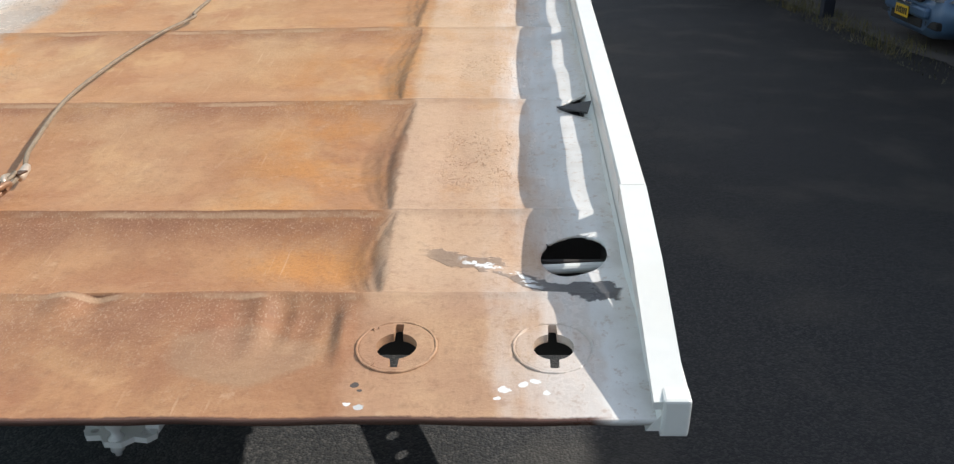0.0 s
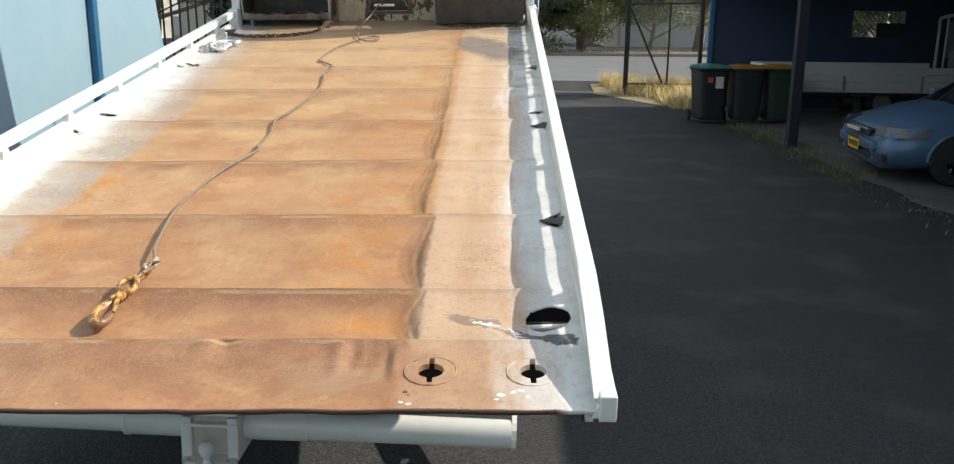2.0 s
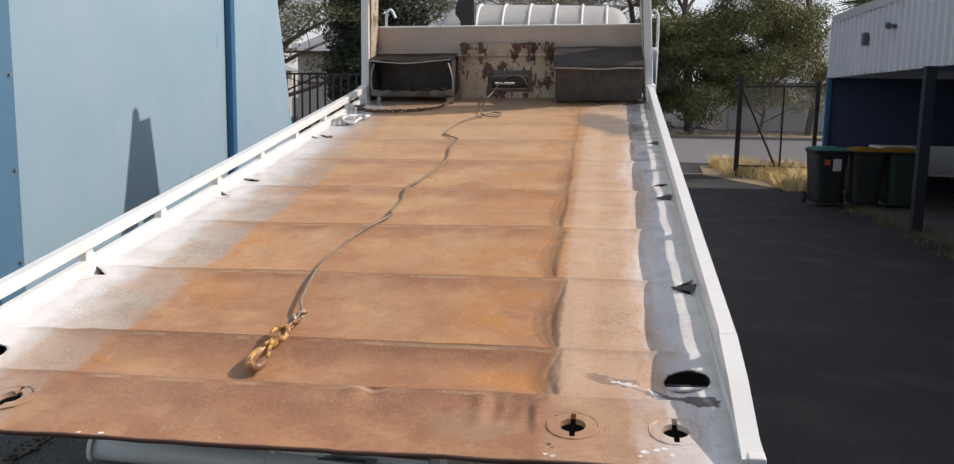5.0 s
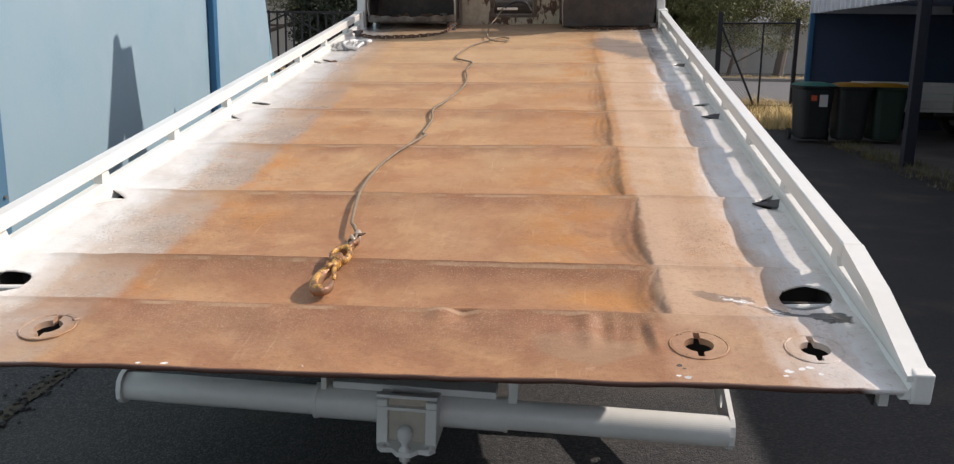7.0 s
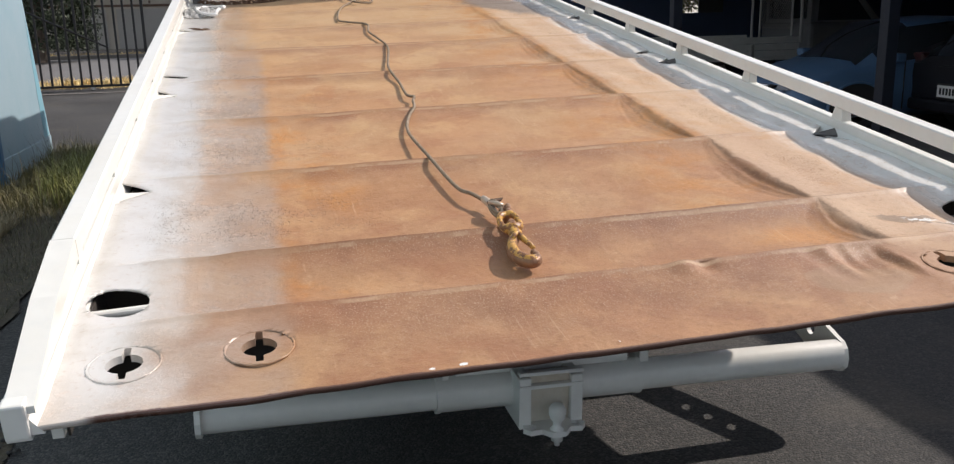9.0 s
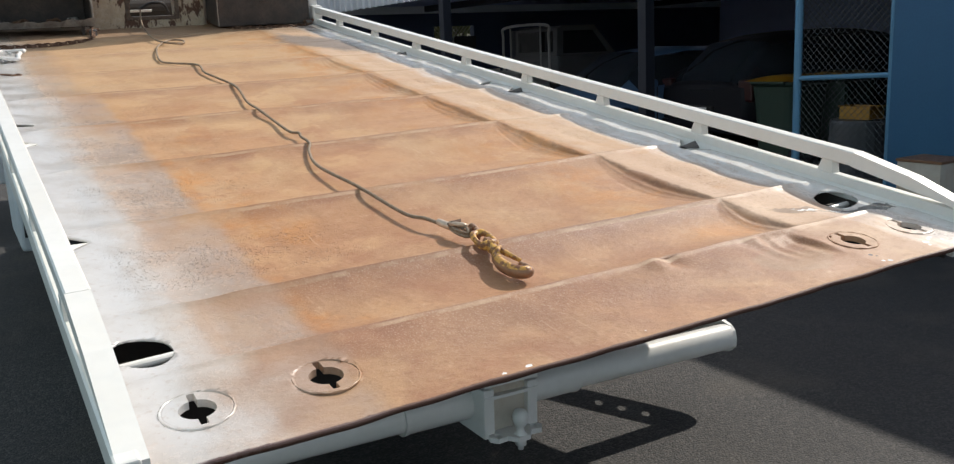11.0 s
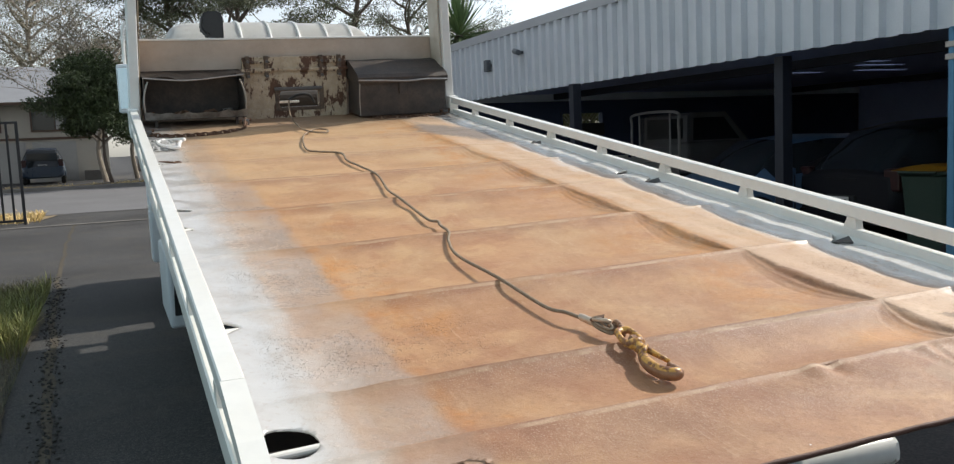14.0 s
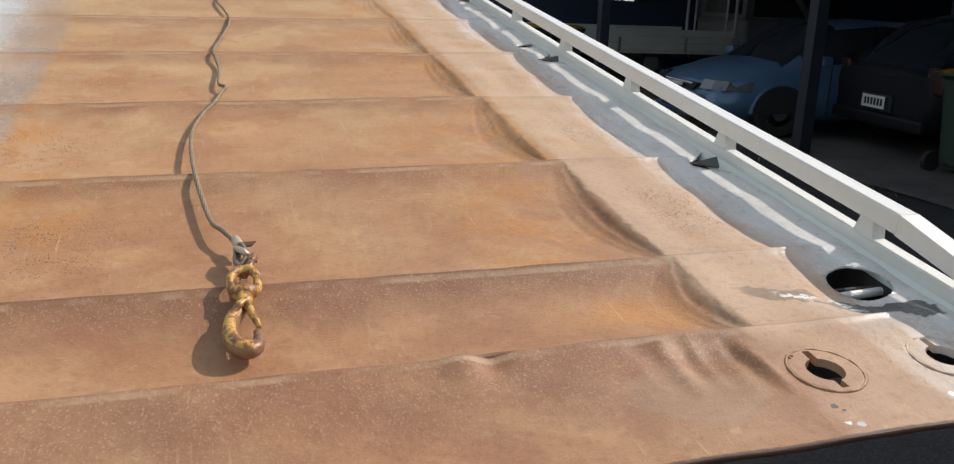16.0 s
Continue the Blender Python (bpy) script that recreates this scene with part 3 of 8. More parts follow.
    haze_in = ramp(op("ADD", xw, op("MULTIPLY", op("SUBTRACT", streak_y, 0.5), 0.25)), -0.72, -1.05)
    thin = op("MULTIPLY", op("MULTIPLY", op("MAXIMUM", op("MULTIPLY", panel, ramp(smear, 0.62, 0.42, 0.55, 0.9)), haze_in), rear), op("MULTIPLY_ADD", ramp(fine, 0.62, 0.46), 0.14, 0.82))
    col = mix(thin, col, mix(ramp(op("ADD", xw, op("MULTIPLY", op("SUBTRACT", cloud, 0.5), 0.5)), -0.79, -1.07), (0.41, 0.295, 0.21), (0.60, 0.535, 0.465)))
    left = ramp(op("ADD", xw, op("MULTIPLY", op("SUBTRACT", streak_y, 0.5), 0.18)), -0.93, -1.11)
    left = op("MULTIPLY", left, op("MULTIPLY", op("MULTIPLY_ADD", ridges, op("MULTIPLY", ramp(X, -1.12, -1.0), -0.4), 1.0), ramp(op("ADD", Y, op("MULTIPLY", xw, 0.9)), -1.22, -0.80)))
    rightp = ramp(op("ADD", xw, op("MULTIPLY", op("SUBTRACT", streak_y, 0.5), 0.30)), 0.93, 1.10)
    rightp = op("MAXIMUM", op("MULTIPLY", rightp, ramp(Y, 0.1, 0.5, 0.75, 1.0)), ramp(xw, 1.05, 1.12))
    white = op("MAXIMUM", left, rightp)
    worn = op("MULTIPLY", white, ramp(fine, 0.66, 0.54, 0.62, 1.0))
    col = mix(op("MULTIPLY", worn, 0.92), col, mix(ramp(mid, 0.4, 0.7), paint, (0.68, 0.66, 0.63)))
    # clusters of small pits in the worn paint
    pit = n.new("ShaderNodeTexVoronoi")
    pit.inputs["Scale"].default_value = 135
    mp = n.new("ShaderNodeMapping")
    mp.inputs["Scale"].default_value = (1, 0.62, 1)
    bend = n.new("ShaderNodeVectorMath")
    bend.operation = "MULTIPLY_ADD"
    bend.inputs[1].default_value = (0.035, 0.035, 0)
    l.new(tex(30, 3, kind="Color"), bend.inputs[0])
    l.new(tc.outputs["Object"], bend.inputs[2])
    l.new(bend.outputs[0], mp.inputs[0])
    l.new(mp.outputs[0], pit.inputs["Vector"])
    band = op("ADD", op("MULTIPLY", ramp(X, 0.78, 0.84), ramp(X, 1.04, 0.96)), op("MULTIPLY", ramp(X, -1.10, -1.02), ramp(X, -0.40, -0.58)))
    bays = op("MULTIPLY", ramp(op("SINE", op("MULTIPLY_ADD", Y, 9.8, -1.2)), -0.1, 0.5), ramp(Y, 0.62, 0.75))
    pits = op("MULTIPLY", op("MULTIPLY", ramp(pit.outputs["Distance"], 0.36, 0.24), band), op("MULTIPLY", bays, ramp(tex(11, 4), 0.44, 0.53)))
    col = mix(op("MULTIPLY", pits, 0.36), col, mix(ramp(X, 0.0, 0.1), (0.27, 0.18, 0.125), (0.40, 0.17, 0.06)))
    # black tar smeared beside the rear hole
    t_along = op("MULTIPLY_ADD", op("SUBTRACT", X, 0.80), 1.0, 0.0)
    t_line = op("SUBTRACT", Y, op("MULTIPLY_ADD", t_along, -0.50, 0.50))
    t_off = op("ABSOLUTE", op("ADD", t_line, op("MULTIPLY", op("SUBTRACT", tex(11, 5), 0.5), 0.12)))
    tar = op("MULTIPLY", ramp(t_off, 0.032, 0.026), op("MULTIPLY", ramp(X, 0.78, 0.83), ramp(xs, 1.165, 1.155)))
    tar = op("MULTIPLY", tar, op("MAXIMUM", ramp(tex(24, 5, (0.5, 1, 1)), 0.62, 0.55), ramp(X, 0.98, 1.02)))
    col = mix(op("MULTIPLY", tar, ramp(X, 0.94, 1.06, 0.46, 0.94)), col, (0.06, 0.058, 0.06))
    chip = op("MULTIPLY", ramp(t_off, 0.022, 0.014), op("MULTIPLY", op("MULTIPLY", ramp(X, 0.86, 0.89), ramp(X, 1.04, 1.0)), ramp(tex(34, 4, (0.6, 1, 1)), 0.52, 0.56)))
    col = mix(chip, col, paint)
    # a darker ragged band before the tool boxes
    col = mix(op("MULTIPLY", ramp(op("ADD", Y, op("MULTIPLY", op("SUBTRACT", cloud, 0.5), 0.6)), 4.85, 5.25), 0.55), col, (0.15, 0.11, 0.085))
    # a darker grey patch before the shut tool box
    gx, gy = op("MULTIPLY", op("SUBTRACT", X, 0.86), 3.4), op("MULTIPLY", op("SUBTRACT", Y, op("MULTIPLY_ADD", X, -0.9, 5.25)), 2.3)
    grey_patch = op("ADD", op("SQRT", op("ADD", op("POWER", gx, 2), op("POWER", gy, 2))), op("MULTIPLY", op("SUBTRACT", mid, 0.5), 1.2))
    col = mix(op("MULTIPLY", ramp(grey_patch, 1.05, 0.55), 0.78), col, (0.17, 0.15, 0.14))
    # spots of white paint, and two dark chips, near the rear edge
    for cx, cy, r, c in ((0.955, 0.070, 0.008, paint), (0.985, 0.082, 0.006, paint), (1.005, 0.090, 0.006, paint), (0.945, 0.050, 0.005, paint), (1.02, 0.062, 0.005, paint), (0.735, 0.026, 0.007, (0.55, 0.55, 0.55)), (0.715, 0.034, 0.004, paint), (0.722, 0.078, 0.005, (0.10, 0.08, 0.07)), (0.730, 0.066, 0.004, (0.10, 0.08, 0.07)), (-0.50, 0.014, 0.006, paint), (-0.44, 0.018, 0.006, paint), (-0.12, 0.03, 0.003, paint)):
        r2 = op("SQRT", op("ADD", op("POWER", op("MULTIPLY", op("SUBTRACT", X, cx), 0.8), 2), op("POWER", op("SUBTRACT", Y, cy), 2)))
        spot = ramp(op("ADD", r2, op("MULTIPLY", op("SUBTRACT", fine, 0.5), 0.02)), r, r * 0.8)
        col = mix(spot, col, c)
    col = mix(op("MULTIPLY", ramp(op("ADD", Y, op("MULTIPLY", op("SUBTRACT", fine, 0.5), 0.012)), 0.010, 0.004), ramp(op("ABSOLUTE", X), 1.12, 1.08)), col, (0.10, 0.045, 0.03))  # rusted rear edge
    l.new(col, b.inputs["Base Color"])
    l.new(op("MULTIPLY_ADD", left, 0.8, 0.2), b.inputs["Diffuse Roughness"])
    rough = op("MULTIPLY_ADD", op("MAXIMUM", white, thin), -0.44, op("MULTIPLY_ADD", fine, 0.32, 0.42))
    l.new(op("ADD", rough, op("MULTIPLY", tar, 0.1)), b.inputs["Roughness"])
    l.new(op("MULTIPLY", op("MAXIMUM", left, thin), 0.7), b.inputs["Coat Weight"])
    b.inputs["Coat Roughness"].default_value, b.inputs["Coat IOR"].default_value = 0.28, 1.7
    bp = n.new("ShaderNodeBump")
    bp.inputs["Strength"].default_value, bp.inputs["Distance"].default_value = 0.7, 0.004
    hgt = op("ADD", op("MULTIPLY", fine, 0.6), op("ADD", op("MULTIPLY", grit, 0.3), op("MULTIPLY", mid, 0.9)))
    hgt = op("MULTIPLY", hgt, op("MULTIPLY_ADD", op("MAXIMUM", white, thin), -0.7, 1.0))
    l.new(op("ADD", hgt, op("ADD", op("MULTIPLY", pits, -2.2), op("MULTIPLY", tar, 0.6))), bp.inputs["Height"])
    l.new(bp.outputs[0], b.inputs["Normal"])
    return m


DECK = deck_material()
truck = thing("tow_truck", "white tilt-tray tow truck with a rusty dented steel deck", "truck")
deck = build_deck(truck)


def key_ring(x, y):
    """A welded ring plate round a key-shaped hole."""
    bm = bmesh.new()
    n = 144
    rings = [[], [], [], [], []]
    for k in range(n):
        a = 2 * math.pi * k / n
        c, s = math.cos(a), math.sin(a)
        r = 0.034
        if abs(c) < 1e-6 or 0.0075 / abs(c) > r:
            r = min(0.060 if s > 0 else 0.055, 0.0075 / max(abs(c), 1e-6))
        out = 0.065 + 0.0015 * noise.noise(Vector((c * 2 + x * 9, s * 2, 3)))
        for ring, rad, z in zip(rings, (r, r, out - 0.004, out, out + 0.003), (-0.016, 0.0003, 0.0006, -0.0004, -0.008)):
            ring.append(bm.verts.new((x + rad * c, y + rad * s, z + deck_z(x, y) + bow(y) + 0.0015)))
    for a, b in zip(rings, rings[1:]):
        for k in range(n):
            bm.faces.new((a[k], b[k], b[(k + 1) % n], a[(k + 1) % n]))
    ob = part("key_plate", bm, DECK, truck, "welded ring plate with a key-shaped hole")
    ob.matrix_basis = BED
    bead = [(x + 0.066 * math.cos(a), y + 0.066 * math.sin(a), deck_z(x, y) + bow(y) + 0.0005 + 0.0008 * math.sin(11 * a)) for a in (2 * math.pi * k / 72 for k in range(73))]
    weld = part("weld", tubed(bead, [0.0028 + 0.0007 * math.sin(k * 2.7 + x) for k in range(73)], 6, caps=False), DECK, ob, smooth=True)
    return ob


for kx, ky in KEY_HOLES:
    key_ring(kx, ky)


def lengthened(bm, cuts=24):
    es = [e for e in bm.edges if abs(e.verts[0].co.y - e.verts[1].co.y) > 1]
    bmesh.ops.subdivide_edges(bm, edges=es, cuts=cuts, use_grid_fill=True)
    return bm


def build_underframe():
    under = part("underframe", on_bed(lengthened(box(boxed(-0.50, -0.42, 1.0, 5.8, -0.18, -0.06), 0.42, 0.50, 1.0, 5.8, -0.18, -0.06))), DARK, truck)
    part("rear_tray", on_bed(boxed(-0.95, 0.60, 0.45, 0.95, -0.20, -0.17, bevel=0.004)), DARK, under)
    for y in SEAMS[1:-1]:
        part("cross_member", on_bed(boxed(-1.18, 1.18, y - 0.03, y + 0.03, -0.11, -0.036, bevel=0.006)), DARK, under)
    for a, b in OVALS[:2]:
        part("tie_plate", on_bed(boxed(a - 0.09, a + 0.09, b + 0.012, b + 0.02, -0.10, -0.022)), DARK, under)
    for a, b in OVALS[2:]:
        part("tie_bar", on_bed(tubed([(a - 0.07, b - 0.004, -0.03), (a + 0.07, b - 0.004, -0.03)], 0.009, 10)), STEEL, under)
    for s in (-1, 1):
        # added dark strip inside the skirt, gives the deck holes their shade
        part("inner_liner", on_bed(lengthened(boxed(*sorted((s * 1.158, s * 1.163)), 0.12, 5.4, -0.10, -0.014))), DARK, under)
        part("side_skirt", on_bed(lengthened(boxed(*sorted((s * 1.165, s * 1.185)), 0.10, 5.4, -0.09, -0.012))), WHITE, under)


build_underframe()


def build_rail(s):
    """One side rail: coaming, posts and top rail that ends in a slope; s is -1 or 1."""
    side = lambda a, b: tuple(sorted((s * a, s * b)))
    bm = bmesh.new()
    prism(bm, [(s * 1.187, -0.022), (s * 1.187, 0.046), (s * 1.192, 0.05), (s * 1.222, 0.05), (s * 1.227, 0.046), (s * 1.227, -0.022)], 0, 5.45)
    rail = part("side_rail", on_bed(lengthened(bm)), WHITE, truck)
    foot = prism(bmesh.new(), [(s * 1.186, 0.020), (s * 1.186, -0.012), (s * 1.165, -0.012)], 0.0, 5.45)
    part("fillet", on_bed(lengthened(foot)), WHITE, rail)
    bm = bmesh.new()
    prof = [(s * 1.172, 0.099), (s * 1.172, 0.138), (s * 1.176, 0.142), (s * 1.219, 0.142), (s * 1.223, 0.138), (s * 1.223, 0.099), (s * 1.219, 0.095), (s * 1.176, 0.095)]
    prism(bm, prof, 0.5, 5.45)
    top = part("top_rail", on_bed(lengthened(bm)), WHITE, rail)
    bm = prism(bmesh.new(), [(0.501, 0.1415), (0.501, 0.094), (0.16, 0.060), (0.0, 0.030), (0.0, 0.044), (0.085, 0.064), (0.28, 0.112)], *side(1.173, 1.2225), axis="x")
    part("sloped_end", on_bed(bm), WHITE, rail)
    part("end_cap", on_bed(boxed(*side(1.186, 1.228), -0.006, 0.03, -0.018, 0.0505, bevel=0.005)), WHITE, rail)
    for a, b in OVALS[:2]:
        if a * s > 0:
            part("tie_tube", on_bed(tubed([(a - 0.09, b - (0.006 if s > 0 else 0.024), -0.031 if s > 0 else -0.014), (a + 0.09, b + (0.006 if s > 0 else -0.014), -0.029 if s > 0 else -0.014)], 0.010, 12)), WHITE, rail)
    for k in range(8):
        y = 0.575 + 0.62 * k
        bm = prism(bmesh.new(), [(y, 0.049), (y + 0.065, 0.049), (y + 0.05, 0.097), (y + 0.012, 0.097)], *side(1.190, 1.224), axis="x")
        part("rail_post", on_bed(bm), WHITE, rail)
    for a, b in NOTCHES:
        if a * s > 0:
            bm = bmesh.new()
            u0, u1 = a - s * 0.052, a + s * 0.041
            lo = 0.0 if s > 0 else 0.040  # the left tabs are folded down on the near lip of the slot
            vs = [bm.verts.new(p) for p in ((u0, b, 0.008), (u1, b + 0.012 - lo, 0.020), (u1, b - 0.030 - lo, 0.002), (u0, b, 0.004), (u1, b + 0.012 - lo, 0.016), (u1, b - 0.030 - lo, -0.003))]
            bm.faces.new(vs[:3])
            bm.faces.new(vs[3:][::-1])
            for i in range(3):
                bm.faces.new((vs[i], vs[i + 3], vs[(i + 1) % 3 + 3], vs[(i + 1) % 3]))
            part("folded_tab", on_bed(bm), BLACKSTEEL if s > 0 else WHITE, rail)


for s in (-1, 1):
    build_rail(s)


def cut(ob, cutter):
    """Takes a closed mesh out of a part."""
    me = bpy.data.meshes.new("cutter")
    cutter.to_mesh(me)
    cutter.free()
    tool = new("cutter", me)
    mod = ob.modifiers.new("cut", "BOOLEAN")
    mod.object, mod.operation, mod.solver = tool, "DIFFERENCE", "EXACT"
    bpy.context.view_layer.update()
    done = bpy.data.meshes.new_from_object(ob.evaluated_get(bpy.context.evaluated_depsgraph_get()))
    ob.modifiers.clear()
    ob.data = done
    bpy.data.objects.remove(tool)
    return ob


AMBER = mat("amber lamp plastic", (0.75, 0.22, 0.01), 0.25, second=(0.6, 0.16, 0.01), scale=20, bump=0.05, coat=0.5)
AMBERDULL = mat("faded amber reflector", (0.27, 0.085, 0.02), 0.4, second=(0.17, 0.05, 0.015), scale=15, bump=0.2, bump_scale=150)
REDLAMP = mat("faded red reflector", (0.13, 0.014, 0.016), 0.35, second=(0.085, 0.01, 0.012), scale=15, bump=0.2, bump_scale=150)
PINK = mat("bleached lamp square", (0.75, 0.42, 0.36), 0.5, bump=0.02)
def peeling_material():
    """Old white paint over rust: bare and scorched round the window and along the top, drips below."""
    m = mat("peeling paint over rust", (0.52, 0.44, 0.33), 0.6, second=(0.33, 0.235, 0.15), scale=16, amount=0.6, bump=0.5, bump_scale=45, third=(0.46, 0.36, 0.22))
    n, l = m.node_tree.nodes, m.node_tree.links
    b, tc = n["Principled BSDF"], n["Texture Coordinate"]
    mp = n.new("ShaderNodeMapping")
    mp.inputs["Scale"].default_value = (1, 1, 0.4)
    l.new(tc.outputs["Object"], mp.inputs[0])
    t = n.new("ShaderNodeTexNoise")
    t.inputs["Scale"].default_value, t.inputs["Detail"].default_value, t.inputs["Roughness"].default_value = 34, 8, 0.7
    l.new(mp.outputs[0], t.inputs["Vector"])
    t2 = n.new("ShaderNodeTexNoise")
    t2.inputs["Scale"].default_value, t2.inputs["Detail"].default_value = 6, 6
    l.new(tc.outputs["Object"], t2.inputs["Vector"])
    add = n.new("ShaderNodeMath")
    add.operation = "ADD"
    l.new(t.outputs["Fac"], add.inputs[0])
    l.new(t2.outputs["Fac"], add.inputs[1])
    total = add.outputs[0]
    for (cx, cz), (sx, sz), reach, k in (((0.02, 1.765), (1.0, 1.5), 0.30, 0.20), ((-0.36, 2.02), (1.3, 0.55), 0.09, 0.17), ((-0.22, 2.03), (1.3, 0.55), 0.07, 0.15), ((0.20, 2.03), (1.2, 0.5), 0.09, 0.22), ((0.34, 2.03), (1.2, 0.4), 0.10, 0.22), ((0.04, 1.98), (1.0, 0.7), 0.06, 0.2), ((-0.30, 1.62), (0.9, 1.0), 0.09, 0.12), ((0.36, 1.72), (1.3, 0.7), 0.09, 0.12)):
        sp = n.new("ShaderNodeMapping")
        sp.vector_type = "POINT"
        sp.inputs["Location"].default_value = (-cx * sx, 0, -cz * sz)
        sp.inputs["Scale"].default_value = (sx, 0, sz)
        l.new(tc.outputs["Object"], sp.inputs[0])
        far = n.new("ShaderNodeVectorMath")
        far.operation = "LENGTH"
        l.new(sp.outputs[0], far.inputs[0])
        spot = n.new("ShaderNodeMapRange")
        for i, q in enumerate((reach, 0.2 * reach, 0.0, k)):
            spot.inputs[i + 1].default_value = q
        l.new(far.outputs["Value"], spot.inputs[0])
        plus = n.new("ShaderNodeMath")
        l.new(total, plus.inputs[0])
        l.new(spot.outputs[0], plus.inputs[1])
        total = plus.outputs[0]
    bare = n.new("ShaderNodeMapRange")
    bare.inputs[1].default_value, bare.inputs[2].default_value = 1.075, 1.13
    l.new(total, bare.inputs[0])
    rust = n.new("ShaderNodeMix")
    rust.data_type = "RGBA"
    rust.inputs["A"].default_value, rust.inputs["B"].default_value = (0.035, 0.02, 0.014, 1), (0.15, 0.07, 0.038, 1)
    l.new(t2.outputs["Fac"], rust.inputs["Factor"])
    mix = n.new("ShaderNodeMix")
    mix.data_type = "RGBA"
    src = b.inputs["Base Color"].links[0].from_socket
    l.new(bare.outputs[0], mix.inputs["Factor"])
    l.new(src, mix.inputs["A"])
    l.new(rust.outputs["Result"], mix.inputs["B"])
    l.new(mix.outputs["Result"], b.inputs["Base Color"])
    return m


PEELING = peeling_material()
SCORCHED = mat("scorched rusty steel", (0.13, 0.095, 0.07), 0.7, second=(0.05, 0.03, 0.02), scale=14, amount=0.9, bump=0.4, third=(0.22, 0.15, 0.10))
SMOKE = mat("dark grey plastic", (0.03, 0.032, 0.035), 0.5, second=(0.05, 0.05, 0.05), bump=0.05)
GLASS = bpy.data.materials.new("dark window glass")
GLASS.use_nodes = True
_g = GLASS.node_tree.nodes["Principled BSDF"]
_g.inputs["Base Color"].default_value, _g.inputs["Roughness"].default_value = (0.02, 0.025, 0.03, 1), 0.05
MIRROR = mat("mirror glass", (0.80, 0.82, 0.84), 0.03, 1.0, bump=0.0, second=(0.78, 0.80, 0.82))
CHROME = mat("chrome", (0.75, 0.75, 0.75), 0.12, 1.0, bump=0.0)


BEAMPAINT = mat("rust-spotted white paint", (0.72, 0.69, 0.62), 0.45, second=(0.30, 0.15, 0.07), scale=9, amount=0.9, span=(0.56, 0.64), bump=0.15, third=(0.62, 0.57, 0.49))


def build_headboard():
    hb = part("headboard", on_bed(boxed(-1.135, 1.135, 5.70, 5.73, -0.05, 0.60, bevel=0.004)), ALLOY, truck, "weathered checker-plate headboard panel")
    part("panel_cap", on_bed(boxed(-1.12, 1.12, 5.69, 5.74, 0.60, 0.612)), WHITE, hb)
    # raised checker bars on the open part of the plate
    rnd = random.Random(4)
    bars = bmesh.new()
    for i in range(46):
        for j in range(3):
            x, z = -1.1 + 0.048 * i + 0.024 * (j % 2), 0.46 + 0.045 * j
            a = radians(45 if (i + j) % 2 else -45)
            box(bars, -0.016, 0.016, 5.696, 5.701, -0.004, 0.004, m=Matrix.Translation((x, 0, z)) @ Matrix.Rotation(a, 4, "Y"))
    part("checker_relief", on_bed(bars), ALLOY, hb)
    for s in (-1, 1):
        x0, x1 = s * 1.195, s * 1.115
        col = prism(bmesh.new(), [(x0 - 0.035, -0.06), (x0 + 0.035, -0.06), (x1 + 0.03, 1.40), (x1 - 0.03, 1.40)], 5.42, 5.72)
        bmesh.ops.bevel(col, geom=col.edges[:], offset=0.006, segments=1, affect="EDGES")
        post = part("post", on_bed(col), WHITE, hb)
        inner = prism(bmesh.new(), [(x0 - s * 0.042, 0.0), (x0 - s * 0.036, 0.0), (x1 - s * 0.0315, 1.15), (x1 - s * 0.0375, 1.15)], 5.46, 5.69)
        part("stained_inner_face", on_bed(inner), PEELING if s < 0 else CREAM, post, "rust-stained inner face")
        part("rail_joint", on_bed(boxed(*sorted((s * 1.16, s * 1.235)), 5.36, 5.50, -0.02, 0.15, bevel=0.008)), WHITE, hb)
    beam = part("top_beam", on_bed(boxed(-1.14, 1.14, 5.46, 5.60, 1.20, 1.405, bevel=0.006)), BEAMPAINT, hb, "rust-spotted white top beam")
    part("beam_cap", on_bed(boxed(-1.145, 1.145, 5.43, 5.46, 1.375, 1.415, bevel=0.003)), BEAMPAINT, beam)
    part("beam_lip", on_bed(boxed(-1.06, 1.06, 5.43, 5.46, 1.195, 1.208, bevel=0.002)), BEAMPAINT, beam)
    for name, mt, a, b in (("amber_reflector", AMBERDULL, -1.055, -0.74), ("red_lamp", REDLAMP, -0.738, -0.44), ("red_lamp", REDLAMP, 0.45, 0.845), ("amber_reflector", AMBERDULL, 0.847, 1.065)):
        part(name, on_bed(boxed(a, b, 5.435, 5.462, 1.222, 1.368, bevel=0.004)), mt, beam)
    for x in (-0.76, -0.56, 0.60, 0.80):
        part("lamp_square", on_bed(boxed(x - 0.022, x + 0.022, 5.428, 5.436, 1.262, 1.335, bevel=0.002)), PINK, beam)
    for bx in (-1.0, 1.035):
        c = Vector((bx, 5.54, 0))
        base = part("beacon_base", on_bed(tubed([c + Vector((0, 0, 1.405)), c + Vector((0, 0, 1.42)), c + Vector((0, 0, 1.455))], [0.075, 0.075, 0.06], 24)), SMOKE, hb)
        prof = [(0.058, 1.455), (0.058, 1.50), (0.054, 1.54), (0.047, 1.58), (0.036, 1.597), (0.01, 1.603)]
